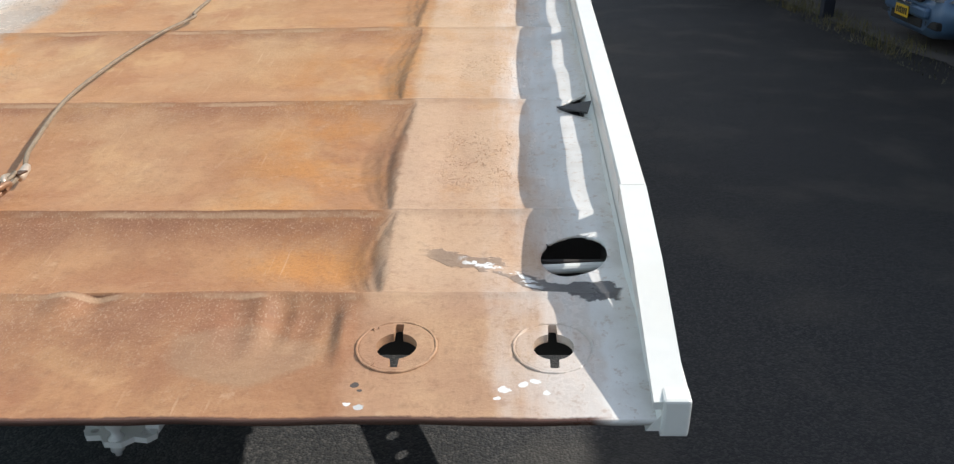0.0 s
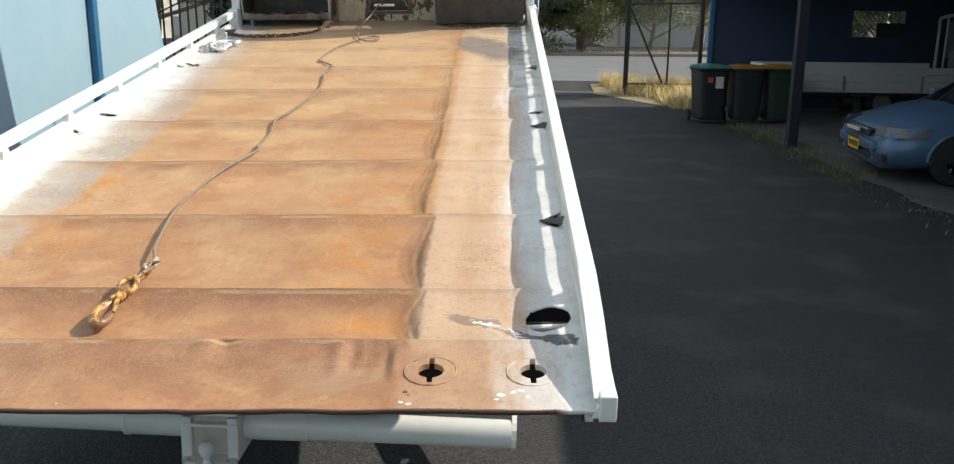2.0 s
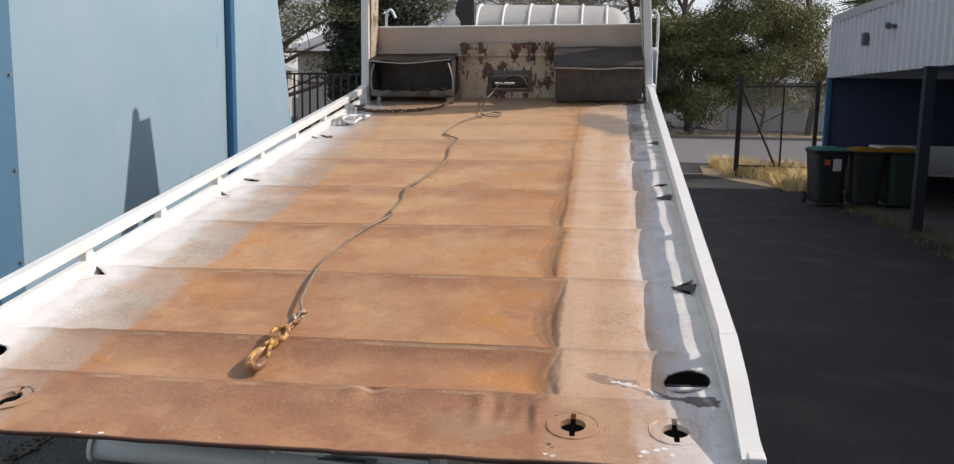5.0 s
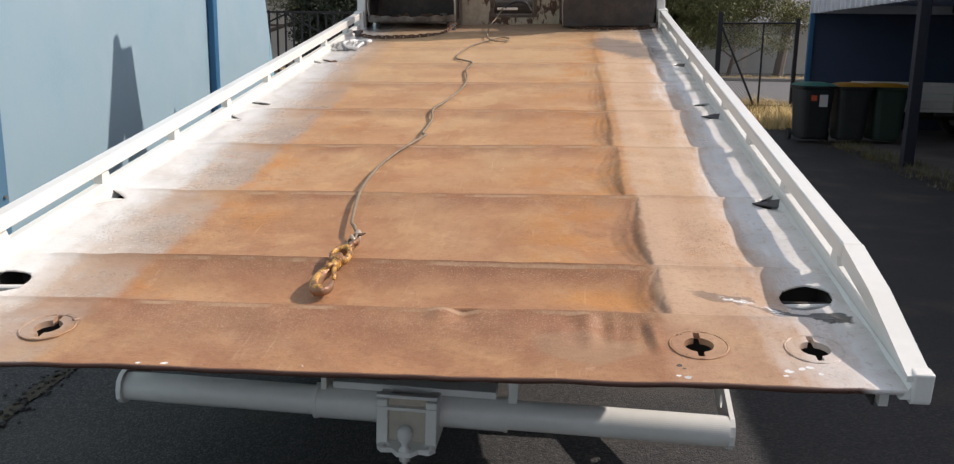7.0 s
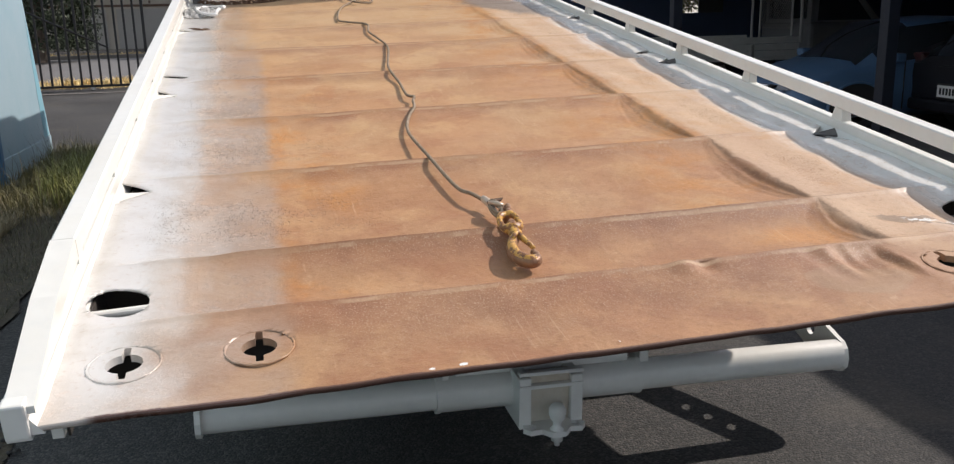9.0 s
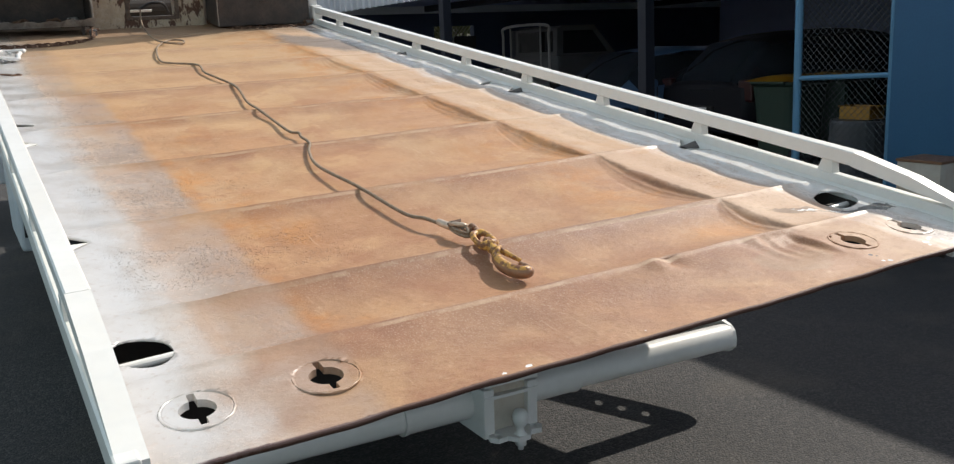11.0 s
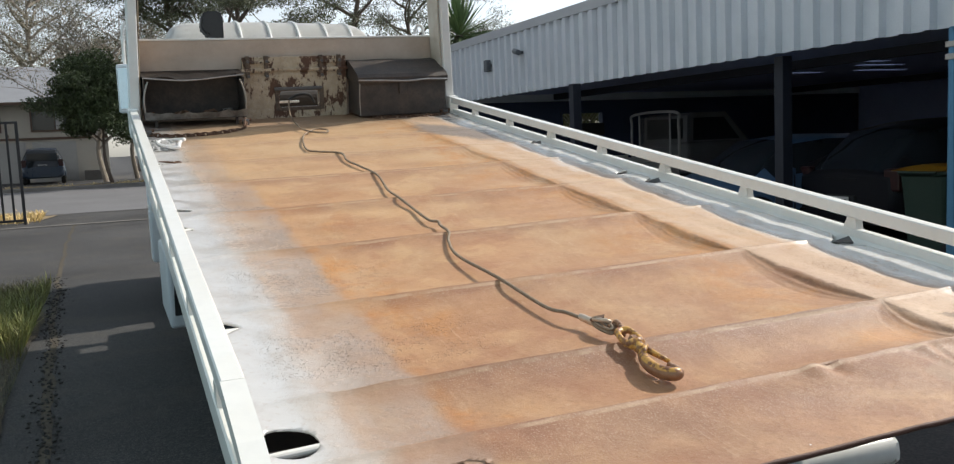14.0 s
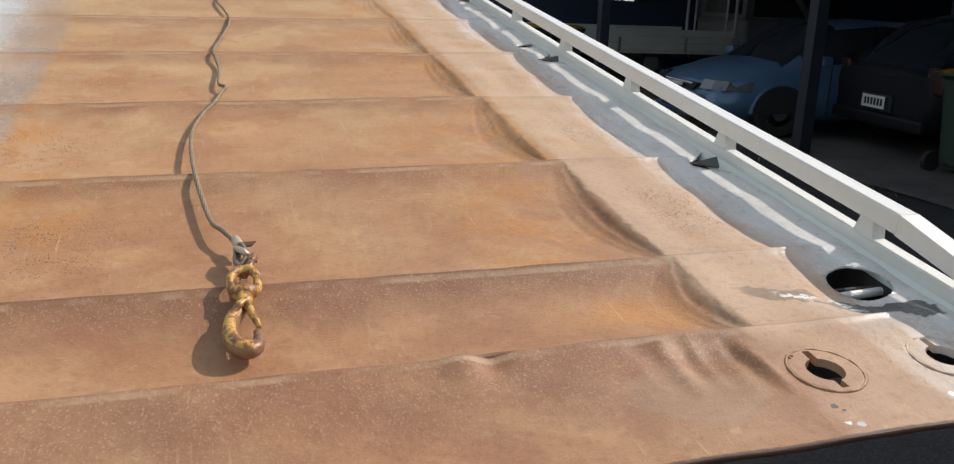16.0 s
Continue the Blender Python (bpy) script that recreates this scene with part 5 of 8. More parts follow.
def build_cable():
    rope = thing("winch_cable", "weathered wire winch cable with a rusty yellow swivel hook", "winch cable")
    way = [(-0.185, 0.868, 0.030), (-0.205, 0.915, 0.032), (-0.232, 1.0, 0.024), (-0.262, 1.27, 0.022), (-0.268, 1.60, 0.036), (-0.235, 1.78, 0.022), (-0.196, 1.88, 0.022), (-0.172, 2.04, 0.040), (-0.158, 2.10, 0.046), (-0.178, 2.16, 0.034), (-0.172, 2.38, 0.016), (-0.186, 2.55, 0.022), (-0.158, 2.8, 0.034), (-0.105, 3.15, 0.022), (-0.118, 3.45, 0.026), (-0.142, 3.62, 0.024), (-0.125, 3.82, 0.02), (-0.215, 4.02, 0.014), (-0.262, 4.12, 0.014), (-0.225, 4.40, 0.024), (-0.14, 4.72, 0.022), (-0.03, 4.90, 0.022), (0.04, 4.86, 0.022), (0.02, 4.76, 0.022), (-0.06, 4.74, 0.032), (-0.125, 4.90, 0.04), (-0.13, 5.2, 0.05), (-0.10, 5.45, 0.08), (-0.06, 5.66, 0.13)]
    pts = [(x, y, (0.009 + 0.45 * (h - 0.009) if 1.1 < y < 5.1 else h) + deck_z(x, y)) for x, y, h in way]
    path = smooth_path(pts, 10)
    line = bmesh.new()
    seg = 10
    # six strands twisted round one another
    for k in range(5):
        strand = []
        turn = 0.0
        for i, p in enumerate(path):
            d = (path[min(i + 1, len(path) - 1)] - path[max(i - 1, 0)]).normalized()
            a = d.cross(Vector((0, 0, 1))).normalized()
            b = d.cross(a)
            strand.append(p + 0.0035 * (math.cos(turn + k * 2 * math.pi / 5) * a + math.sin(turn + k * 2 * math.pi / 5) * b))
            turn += 1.1
        tube(line, strand, 0.003, 5)
    part("cable", on_bed(line), WIRE, rope, "twisted weathered wire rope", smooth=True)
    def lie(pts, up):
        """Points laid on the dented deck, up above it."""
        return [(x, y, deck_z(x, y) + up + h) for x, y, h in pts]

    def loop(cx, cy, a, b, up, lean=0.0, tip=0.0, turn=0.0):
        """An oval ring round (cx, cy), leaning over to one side."""
        out = []
        for k in range(26):
            t = 2 * math.pi * k / 25
            u, v = a * math.cos(t), b * math.sin(t)
            x, h = u * math.cos(lean), u * math.sin(lean)
            out.append((cx + x * math.cos(turn) - v * math.sin(turn), cy + x * math.sin(turn) + v * math.cos(turn), deck_z(cx, cy) + up + h + tip * v))
        return out

    part("ferrule", on_bed(tubed(lie([(-0.184, 0.874, 0.004), (-0.182, 0.866, 0.002), (-0.172, 0.818, 0), (-0.170, 0.808, 0)], 0.026), [0.009, 0.0125, 0.0135, 0.011], 18)), FERRULE, rope, "pale alloy ferrule", smooth=True)
    eye = part("cable_eye", on_bed(tubed(loop(-0.174, 0.752, 0.0155, 0.056, 0.026, 0.25), 0.0062, 8)), WIRE, rope, "doubled loop of wire rope", smooth=True)
    part("eye_strand", on_bed(tubed(loop(-0.176, 0.752, 0.0135, 0.053, 0.037, 0.4), 0.0055, 8)), WIRE, eye, smooth=True)
    part("eye_strand", on_bed(tubed(lie([(-0.186, 0.792, 0.0), (-0.180, 0.765, 0.006), (-0.168, 0.742, 0.008), (-0.158, 0.730, 0.004)], 0.040), [0.006, 0.008, 0.008, 0.006], 8)), FERRULE, eye, smooth=True)
    part("thimble", on_bed(tubed(loop(-0.172, 0.744, 0.008, 0.036, 0.030, 0.3), 0.005, 8)), STEEL, eye, "pale worn thimble", smooth=True)
    tag = prism(bmesh.new(), [(-0.190, 0.806), (-0.165, 0.812), (-0.134, 0.802), (-0.146, 0.786), (-0.170, 0.790), (-0.192, 0.776)], 0.0, 0.004, axis="z")
    for v in tag.verts:
        v.co.z += deck_z(-0.16, 0.8) + 0.042 + 0.18 * (v.co.x + 0.16)
    part("tail", on_bed(tag), CHAINRUST, eye, "frayed dark end of binding")
    sh = part("shackle", on_bed(tubed(loop(-0.160, 0.688, 0.013, 0.044, 0.030, 1.05, 0.10, -0.35), 0.0088, 12)), RUSTYSTEEL, rope, smooth=True)
    part("shackle_pin", on_bed(tubed(lie([(-0.176, 0.722, 0.008), (-0.138, 0.712, 0.010)], 0.026), 0.0065, 10)), RUSTYSTEEL, sh)
    part("paint_band", on_bed(tubed([tuple(Vector(p) + Vector((0, 0, 0.0035))) for p in loop(-0.160, 0.688, 0.013, 0.044, 0.030, 1.05, 0.10, -0.35)[12:22]], 0.0075, 10)), YELLOW, sh, smooth=True)
    bow_pts = lie([(-0.166, 0.574, 0), (-0.148, 0.592, 0), (-0.145, 0.622, 0.002), (-0.157, 0.646, 0.004), (-0.174, 0.654, 0.005), (-0.192, 0.648, 0.004), (-0.205, 0.624, 0.002), (-0.203, 0.594, 0), (-0.187, 0.574, 0)], 0.024)
    sw = part("swivel_bow", on_bed(tubed(smooth_path(bow_pts, 5), [0.0115 + 0.002 * math.cos(4 * math.pi * k / 40) for k in range(41)], 12)), YELLOW, rope, "bow of the swivel with chipped yellow paint", smooth=True)
    part("swivel_saddle", on_bed(tubed(lie([(-0.204, 0.586, 0), (-0.192, 0.578, 0.004), (-0.176, 0.575, 0.008), (-0.160, 0.578, 0.004), (-0.147, 0.584, 0)], 0.026), [0.010, 0.014, 0.017, 0.014, 0.010], 14)), YELLOW, sw, smooth=True)
    part("swivel_nut", on_bed(tubed(lie([(-0.175, 0.606, 0.004), (-0.1755, 0.598, 0.004), (-0.176, 0.585, 0.004)], 0.027), [0.010, 0.0155, 0.0155], 6)), RUSTYSTEEL, sw)
    part("swivel_collar", on_bed(tubed(lie([(-0.177, 0.572, 0), (-0.178, 0.562, 0), (-0.179, 0.552, 0), (-0.180, 0.543, 0), (-0.181, 0.535, 0)], 0.026), [0.015, 0.019, 0.016, 0.019, 0.017], 18)), YELLOW, sw, smooth=True)
    body = smooth_path(lie([(-0.178, 0.540, 0.004), (-0.192, 0.522, 0.004), (-0.207, 0.494, 0.003), (-0.214, 0.460, 0.001), (-0.212, 0.426, 0.0), (-0.199, 0.397, 0), (-0.181, 0.386, 0), (-0.164, 0.395, 0), (-0.157, 0.418, 0.001), (-0.158, 0.446, 0.003)], 0.019), 6)
    n = len(body)
    radii = [0.0125 + 0.0065 * math.sin(math.pi * min(1, i / (n * 0.85))) ** 0.8 - (0.003 if i > n - 5 else 0) for i in range(n)]
    hook = part("hook", on_bed(tubed(body, radii, 16)), RUSTYSTEEL, rope, "worn rusty hook with yellow paint left", smooth=True)
    part("paint_band", on_bed(tubed([p + Vector((-0.001, 0.001, 0.0065)) for p in body[3:40]], [q - 0.0035 for q in radii[3:40]], 14)), YELLOW, hook, smooth=True)
    part("rib", on_bed(tubed([p + Vector((0.009 if p.x < -0.18 else -0.006, 0.004, 0.010)) for p in body[8:44]], 0.0058, 8)), RUSTYSTEEL, hook, smooth=True)
    part("latch", on_bed(tubed(lie([(-0.176, 0.530, 0.012), (-0.168, 0.506, 0.010), (-0.159, 0.474, 0.008), (-0.154, 0.452, 0.006)], 0.024), [0.010, 0.0095, 0.008, 0.0065], 10)), YELLOW, hook, "spring latch of the hook", smooth=True)
    part("latch_arm", on_bed(tubed(lie([(-0.204, 0.500, 0.012), (-0.190, 0.520, 0.016), (-0.172, 0.536, 0.014), (-0.164, 0.542, 0.010)], 0.026), [0.006, 0.0085, 0.0085, 0.006], 10)), YELLOW, hook, smooth=True)
    part("latch_boss", on_bed(tubed(lie([(-0.181, 0.527, 0.0), (-0.181, 0.527, 0.022)], 0.022), 0.0085, 14)), RUSTYSTEEL, hook)


build_cable()
for ob in bpy.data.objects["winch_cable"].children:
    if ob.name.split(".")[0] != "cable":
        at = BED @ Vector((-0.180, 0.865, 0))
        ob.matrix_basis = Matrix.Translation(at) @ Matrix.Diagonal((0.80, 0.955, 0.88, 1)) @ Matrix.Translation(-at) @ Matrix.Translation((0, 0, 0.004))


def build_chain(pts, label):
    chain = thing("chain", label, "chain")
    path = smooth_path(pts, 14)
    lens = [0.0]
    for a, b in zip(path, path[1:]):
        lens.append(lens[-1] + (b - a).length)
    step, k = 0.032, 0
    link = bmesh.new()
    ring = []
    for i in range(16):
        t = 2 * math.pi * i / 16
        ring.append(Vector((0.0115 * math.cos(t), 0.021 * math.sin(t) + (0.004 if math.sin(t) > 0 else -0.004), 0)))
    tube(link, ring + [ring[0]], 0.0048, 6, caps=False)
    data = None
    while k * step < lens[-1]:
        i = max(j for j in range(len(lens)) if lens[j] <= k * step)
        i = min(i, len(path) - 2)
        p, d = path[i], (path[i + 1] - path[i]).normalized()
        turn = Matrix.Rotation(math.atan2(-d.x, d.y), 4, "Z") @ Matrix.Rotation(math.asin(d.z), 4, "X") @ Matrix.Rotation(radians(20 if k % 2 else 70), 4, "Y")
        m = BED @ Matrix.Translation(p + Vector((0, 0, bow(p.y)))) @ turn
        if data is None:
            ob = part("link", link, CHAINRUST, chain, smooth=True)
            data = ob.data
        else:
            ob = new("link", data)
            ob.parent = chain
        ob.matrix_basis = m
        k += 1


build_chain([(-1.12, 5.02, 0.02), (-0.98, 4.94, 0.012), (-0.8, 4.955, 0.012), (-0.62, 5.02, 0.012), (-0.50, 5.11, 0.012), (-0.45, 5.3, 0.03), (-0.43, 5.52, 0.06)], "dark rusty chain across the deck by the open tool box")
build_chain([(0.42, 5.60, 0.03), (0.50, 5.42, 0.012), (0.66, 5.32, 0.012), (0.85, 5.30, 0.012), (1.05, 5.33, 0.012), (1.13, 5.35, 0.03)], "dark rusty chain before the shut tool box")


def build_anchor(x, y):
    a = thing("chain_anchor", "dark steel chain anchor on the deck", "anchor")
    part("lug", on_bed(boxed(x - 0.025, x + 0.025, y - 0.02, y + 0.02, -0.01, 0.05, bevel=0.012)), BLACKSTEEL, a)
    part("pin", on_bed(tubed([(x - 0.04, y, 0.04), (x + 0.04, y, 0.045)], 0.01, 8)), CHAINRUST, a)


for ax, ay in ((-1.13, 5.03), (1.12, 5.36), (-0.44, 5.36)):
    build_anchor(ax, ay)


def build_rag():
    rag = thing("rag", "crumpled white rag lying beside the side rail", "rag")
    rnd = random.Random(11)
    cloth = bmesh.new()
    n = 46
    grid = []
    for j in range(n):
        row = []
        for i in range(n):
            u, v = i / (n - 1) - 0.5, j / (n - 1) - 0.5
            r = math.hypot(u, v) * 2
            q = Vector((u * 9, v * 9, 2))
            z = max(0.0, 0.035 * (1.1 - r) + 0.03 * abs(noise.noise(q)) + 0.022 * abs(noise.noise(q * 2.3)) - 0.004)
            x = -1.10 + 0.24 * u * (1 + 0.25 * noise.noise(q * 0.5)) + 0.02 * noise.noise(q * 1.4)
            y = 4.52 + 0.36 * v * (1 + 0.3 * noise.noise(q * 0.6 + Vector((3, 0, 0)))) + 0.02 * noise.noise(q * 1.3 + Vector((0, 5, 0)))
            row.append(cloth.verts.new((x, y, z + 0.004)) if r < 1.02 + 0.12 * noise.noise(q * 0.7) else None)
        grid.append(row)
    for p, q in zip(grid, grid[1:]):
        for i in range(n - 1):
            f = (p[i], p[i + 1], q[i + 1], q[i])
            if all(f):
                cloth.faces.new(f)
    bmesh.ops.solidify(cloth, geom=cloth.faces[:], thickness=0.003)
    part("cloth", on_bed(cloth), CLOTH, rag, smooth=True)
    coil = smooth_path([(-1.02 + 0.07 * math.cos(t) + 0.02 * math.sin(3 * t), 4.52 + 0.15 * math.sin(t), 0.035 + 0.01 * math.cos(2 * t)) for t in (0.5 * k for k in range(13))], 4)
    part("twisted_hem", on_bed(tubed(coil, 0.011, 8)), CLOTH, rag, smooth=True)


build_rag()


def build_clip():
    c = thing("deck_clip", "small rusty tie-down clip on the deck", "clip")
    part("shank", on_bed(tubed(smooth_path([(-1.13, 3.99, 0.006), (-1.09, 3.95, 0.012), (-1.06, 3.92, 0.012)], 4), 0.007, 8)), CHAINRUST, c)
    ring = [(-1.035 + 0.018 * math.cos(t), 3.90 + 0.026 * math.sin(t), 0.014) for t in (0.45 * k for k in range(15))]
    part("ring", on_bed(tubed(ring, 0.006, 8)), CHAINRUST, c)


build_clip()


# ---- the blue building beside the truck ----
def build_left_wall():
    outline = [(-8.0, 0), (8.82, 0), (7.02, 6.2), (-8.0, 6.2)]
    tagged(part("wall_west", prism(bmesh.new(), outline, -3.3, -3.0, axis="x"), BLUEWALL), "pale blue rendered building wall with a slanted end", "wall", kind="structure")
    tagged(part("trim_plinth", boxed(-3.0, -2.988, -8, 8.74, 0, 0.235, bevel=0.003), BLUEWALL), "pale blue plinth of the rendered wall", "plinth", kind="structure")
    pipe = thing("downpipe", "deep blue painted downpipe on the pale wall", "downpipe", kind="structure")
    part("pipe", boxed(-2.999, -2.93, 6.57, 6.67, 0.05, 6.1, bevel=0.012), DEEPBLUE, pipe)
    for z in (0.9, 2.6, 4.3):
        part("bracket", boxed(-2.999, -2.92, 6.555, 6.685, z, z + 0.035, bevel=0.004), DEEPBLUE, pipe)
    post = thing("corner_pilaster", "mid blue steel pilaster on the wall", "pilaster", kind="structure")
    part("pilaster", boxed(-2.998, -2.90, 2.92, 3.17, 0, 6.1, bevel=0.01), MIDBLUE, post)
    for z in (0.5, 1.1, 1.7, 2.3):
        part("bolt", tubed([(-2.90, 3.12, z), (-2.885, 3.12, z)], 0.012, 6), STEEL, post)
    outline = [(4.55, 2.40), (4.52, 2.52), (4.60, 2.545), (5.42, 2.585), (5.49, 2.55), (5.50, 2.47), (5.44, 2.435), (5.28, 2.45), (5.20, 2.475), (4.86, 2.46), (4.78, 2.42), (4.66, 2.425)]
    tagged(part("paint_patch", prism(bmesh.new(), outline, -2.9995, -2.9975, axis="x"), TEAL), "brighter blue patch of touch-up paint on the wall", "paint patch", kind="structure")
    outline = [(6.375, 2.06), (6.36, 2.17), (6.385, 2.205), (6.40, 2.17), (6.405, 2.08)]
    tagged(part("paint_patch", prism(bmesh.new(), outline, -2.9995, -2.9975, axis="x"), BLUESMEAR), "small smear of brighter blue paint", "paint patch", kind="structure")
    outline = [(8.70, 0.24), (8.66, 0.45), (8.50, 1.0), (8.36, 1.45), (8.36, 1.25), (8.40, 0.95), (8.44, 0.6), (8.50, 0.24)]
    tagged(part("paint_patch", prism(bmesh.new(), outline, -2.9995, -2.9975, axis="x"), TEAL), "brighter blue paint along the slanted end of the wall", "paint patch", kind="structure")


TEAL = mat("touch-up paint", (0.185, 0.40, 0.50), 0.55, second=(0.21, 0.41, 0.50), scale=5, bump=0.05)
BLUESMEAR = mat("thin smear of paint", (0.22, 0.385, 0.475), 0.55, bump=0.05)
build_left_wall()


# ---- the open shed ----
def build_shed():
    bm = bmesh.new()
    y, pitch = -6.0, 0.26
    prof = []
    while y < 15.4:
        prof += [(y, 0.0), (y + 0.132, 0.0), (y + 0.150, -0.068), (y + 0.241, -0.068), (y + 0.2599, 0.0)]
        y += pitch
    skins = []
    for dx in (0.0, 0.004):
        skins.append([[bm.verts.new((5.0 + o + dx, yy, z)) for yy, o in prof] for z in (2.11, 3.16)])
    (lo, hi), (lo2, hi2) = skins
    for i in range(len(prof) - 1):
        bm.faces.new((lo[i + 1], lo[i], hi[i], hi[i + 1]))
        bm.faces.new((lo2[i], lo2[i + 1], hi2[i + 1], hi2[i]))
        bm.faces.new((lo[i], lo[i + 1], lo2[i + 1], lo2[i]))
        bm.faces.new((hi[i + 1], hi[i], hi2[i], hi2[i + 1]))
    fascia = tagged(part("shed_fascia", bm, FASCIA), "white ribbed steel fascia of the open shed", "fascia", kind="structure")
    for a, b in ((-6.0, -1.2), (-1.194, 3.4), (3.406, 8.0), (8.006, 12.2), (12.206, 15.44)):
        part("flashing", boxed(4.925, 5.12, a, b, 3.10, 3.24, bevel=0.006), FLASHING, fascia)
    part("return_sheet", boxed(4.985, 16, 15.40, 15.43, 2.11, 3.16), FASCIA, fascia)
    part("edge_purlin", boxed(5.02, 5.10, -6, 15.36, 2.12, 2.22, bevel=0.004), NAVY, fascia)
    # low lined roof with a few narrow skylight slots
    slots = ((8.6, 9.3, 8.35, 8.52), (9.4, 10.3, 9.0, 9.18), (9.2, 10.0, 10.4, 10.58), (10.4, 11.5, 10.0, 10.2), (11.6, 12.4, 8.6, 8.78))
    roof = boxed(5.11, 16, -6, 15.4, 2.26, 2.31)
    roof = tagged(part("shed_roof", roof, INNER), "dim lined underside of the shed roof with skylight slots", "roof", kind="structure")
    holes = bmesh.new()
    for x0, x1, y0, y1 in slots:
        box(holes, x0, x1, y0, y1, 2.2, 2.4)
    cut(roof, holes)
    for x in (7.4, 13.3):
        tagged(part("roof_beam", boxed(x, x + 0.1, -6, 15.4, 2.14, 2.258), NAVYSTEEL), "dark steel roof beam", "beam", kind="structure")
    tagged(part("wall_east", boxed(16.0, 16.1, -6, 15.6, 0, 2.3), INNER), "dark rear wall of the shed", "wall", kind="structure")
    north = tagged(part("wall_north", boxed(4.98, 16, 15.44, 15.6, 0, 2.3), NAVY), "navy end wall of the shed with a meshed window", "wall", kind="structure")
    cut(north, boxed(7.6, 8.6, 15.3, 15.7, 1.35, 1.85))
    win = thing("window_1", "shed window opening with diamond wire mesh", "window", kind="structure")
    part("window_frame", cut_frame(7.57, 8.63, 15.41, 15.44, 1.32, 1.88), NAVY, win)
    mesh = bmesh.new()
    for k in range(-8, 14):
        for sgn in (-1, 1):
            pts = []
            for i in range(2):
                z = 1.35 + 0.5 * i
                x = 7.6 + 0.09 * k + (0.45 * i if sgn > 0 else 0.45 - 0.45 * i)
                pts.append(Vector((x, 15.5, z)))
            if 7.55 < pts[0].x < 8.65 and 7.55 < pts[1].x < 8.65:
                tube(mesh, pts, 0.005, 4)
    part("wire_mesh", mesh, STEEL, win)
    part("shelf_board", boxed(8.05, 8.60, 15.36, 15.40, 1.36, 1.62, bevel=0.004), SMOKE, win)
    tagged(part("pipe_corner", boxed(4.90, 4.985, 15.34, 15.43, 0, 2.11, bevel=0.01), DEEPBLUE), "blue downpipe at the shed corner", "downpipe", kind="structure")
    for x, y in ((4.76, 9.78), (5.20, 6.05)):
        tagged(part("shed_column", boxed(x, x + 0.13, y, y + 0.13, 0, 2.105, bevel=0.006), NAVYSTEEL), "navy steel shed column", "column", kind="structure")
    tagged(part("wall_south", boxed(4.95, 5.15, -6, 2.93, 0, 2.11), DEEPBLUE), "deep blue rendered wall beside the cage", "wall", kind="structure")
    tagged(part("wall_cross", boxed(5.15, 16, 1.6, 1.8, 0, 2.258), INNER), "dark cross wall inside the shed", "wall", kind="structure")
    tagged(part("wall_south_end", boxed(5.15, 16, -6.2, -6.0, 0, 2.3), NAVY), "dark end wall of the shed", "wall", kind="structure")


def cut_frame(x0, x1, y0, y1, z0, z1, w=0.04):
    bm = boxed(x0, x1, y0, y1, z0, z0 + w)
    box(bm, x0, x1, y0, y1, z1 - w, z1)
    box(bm, x0, x0 + w, y0, y1, z0 + w, z1 - w)
    return box(bm, x1 - w, x1, y0, y1, z0 + w, z1 - w)


build_shed()
BLUEPOST = mat("mid blue painted pipe", (0.10, 0.27, 0.44), 0.5, second=(0.14, 0.30, 0.42), scale=8, bump=0.1)
LAMPGREY = mat("grey lamp housing", (0.10, 0.11, 0.12), 0.4)


def wire_mesh(bm, origin, across, up, nx, nz, d=0.06, r=0.0022):
    """Diamond wire netting of nx by nz cells."""
    o, a, u = Vector(origin), Vector(across).normalized(), Vector(up).normalized()
    for sgn in (1, -1):
        for k in range(-nz, nx + nz):
            pts = []
            for i in range(nz + 1):
                c = k + i * sgn if sgn > 0 else k + nz - i
                if 0 <= c <= nx:
                    pts.append(o + a * (c * d) + u * (i * d))
            if len(pts) > 1:
                tube(bm, [pts[0], pts[-1]], r, 3, caps=False)
    return bm


def build_cage():
    cage = thing("wire_cage", "blue pipe frame with diamond wire mesh at the shed front", "cage", m=pose(5.0, 3.86, 0))
    part("post", tubed([(0, 0, 0), (0, 0, 2.9)], 0.034, 14), BLUEPOST, cage)
    part("post", tubed([(0, -0.90, 0), (0, -0.90, 2.1)], 0.028, 14), BLUEPOST, cage)
    part("rail", tubed([(0, 0, 0.965), (0, -0.90, 1.0)], 0.022, 10), BLUEPOST, cage)
    part("rail", tubed([(0, 0, 2.05), (0, -0.90, 2.05)], 0.022, 10), BLUEPOST, cage)
    part("rail", tubed([(0, 0, 0.08), (0, -0.90, 0.08)], 0.022, 10), BLUEPOST, cage)
    part("wire_mesh", wire_mesh(bmesh.new(), (0.0, -0.88, 0.1), (0, 1, 0), (0, 0, 1), 15, 33), LAMPGREY, cage)
    for z in (1.85, 1.95):
        part("clamp", boxed(-0.04, 0.04, -0.045, 0.045, z, z + 0.05, bevel=0.006), STEEL, cage)


build_cage()


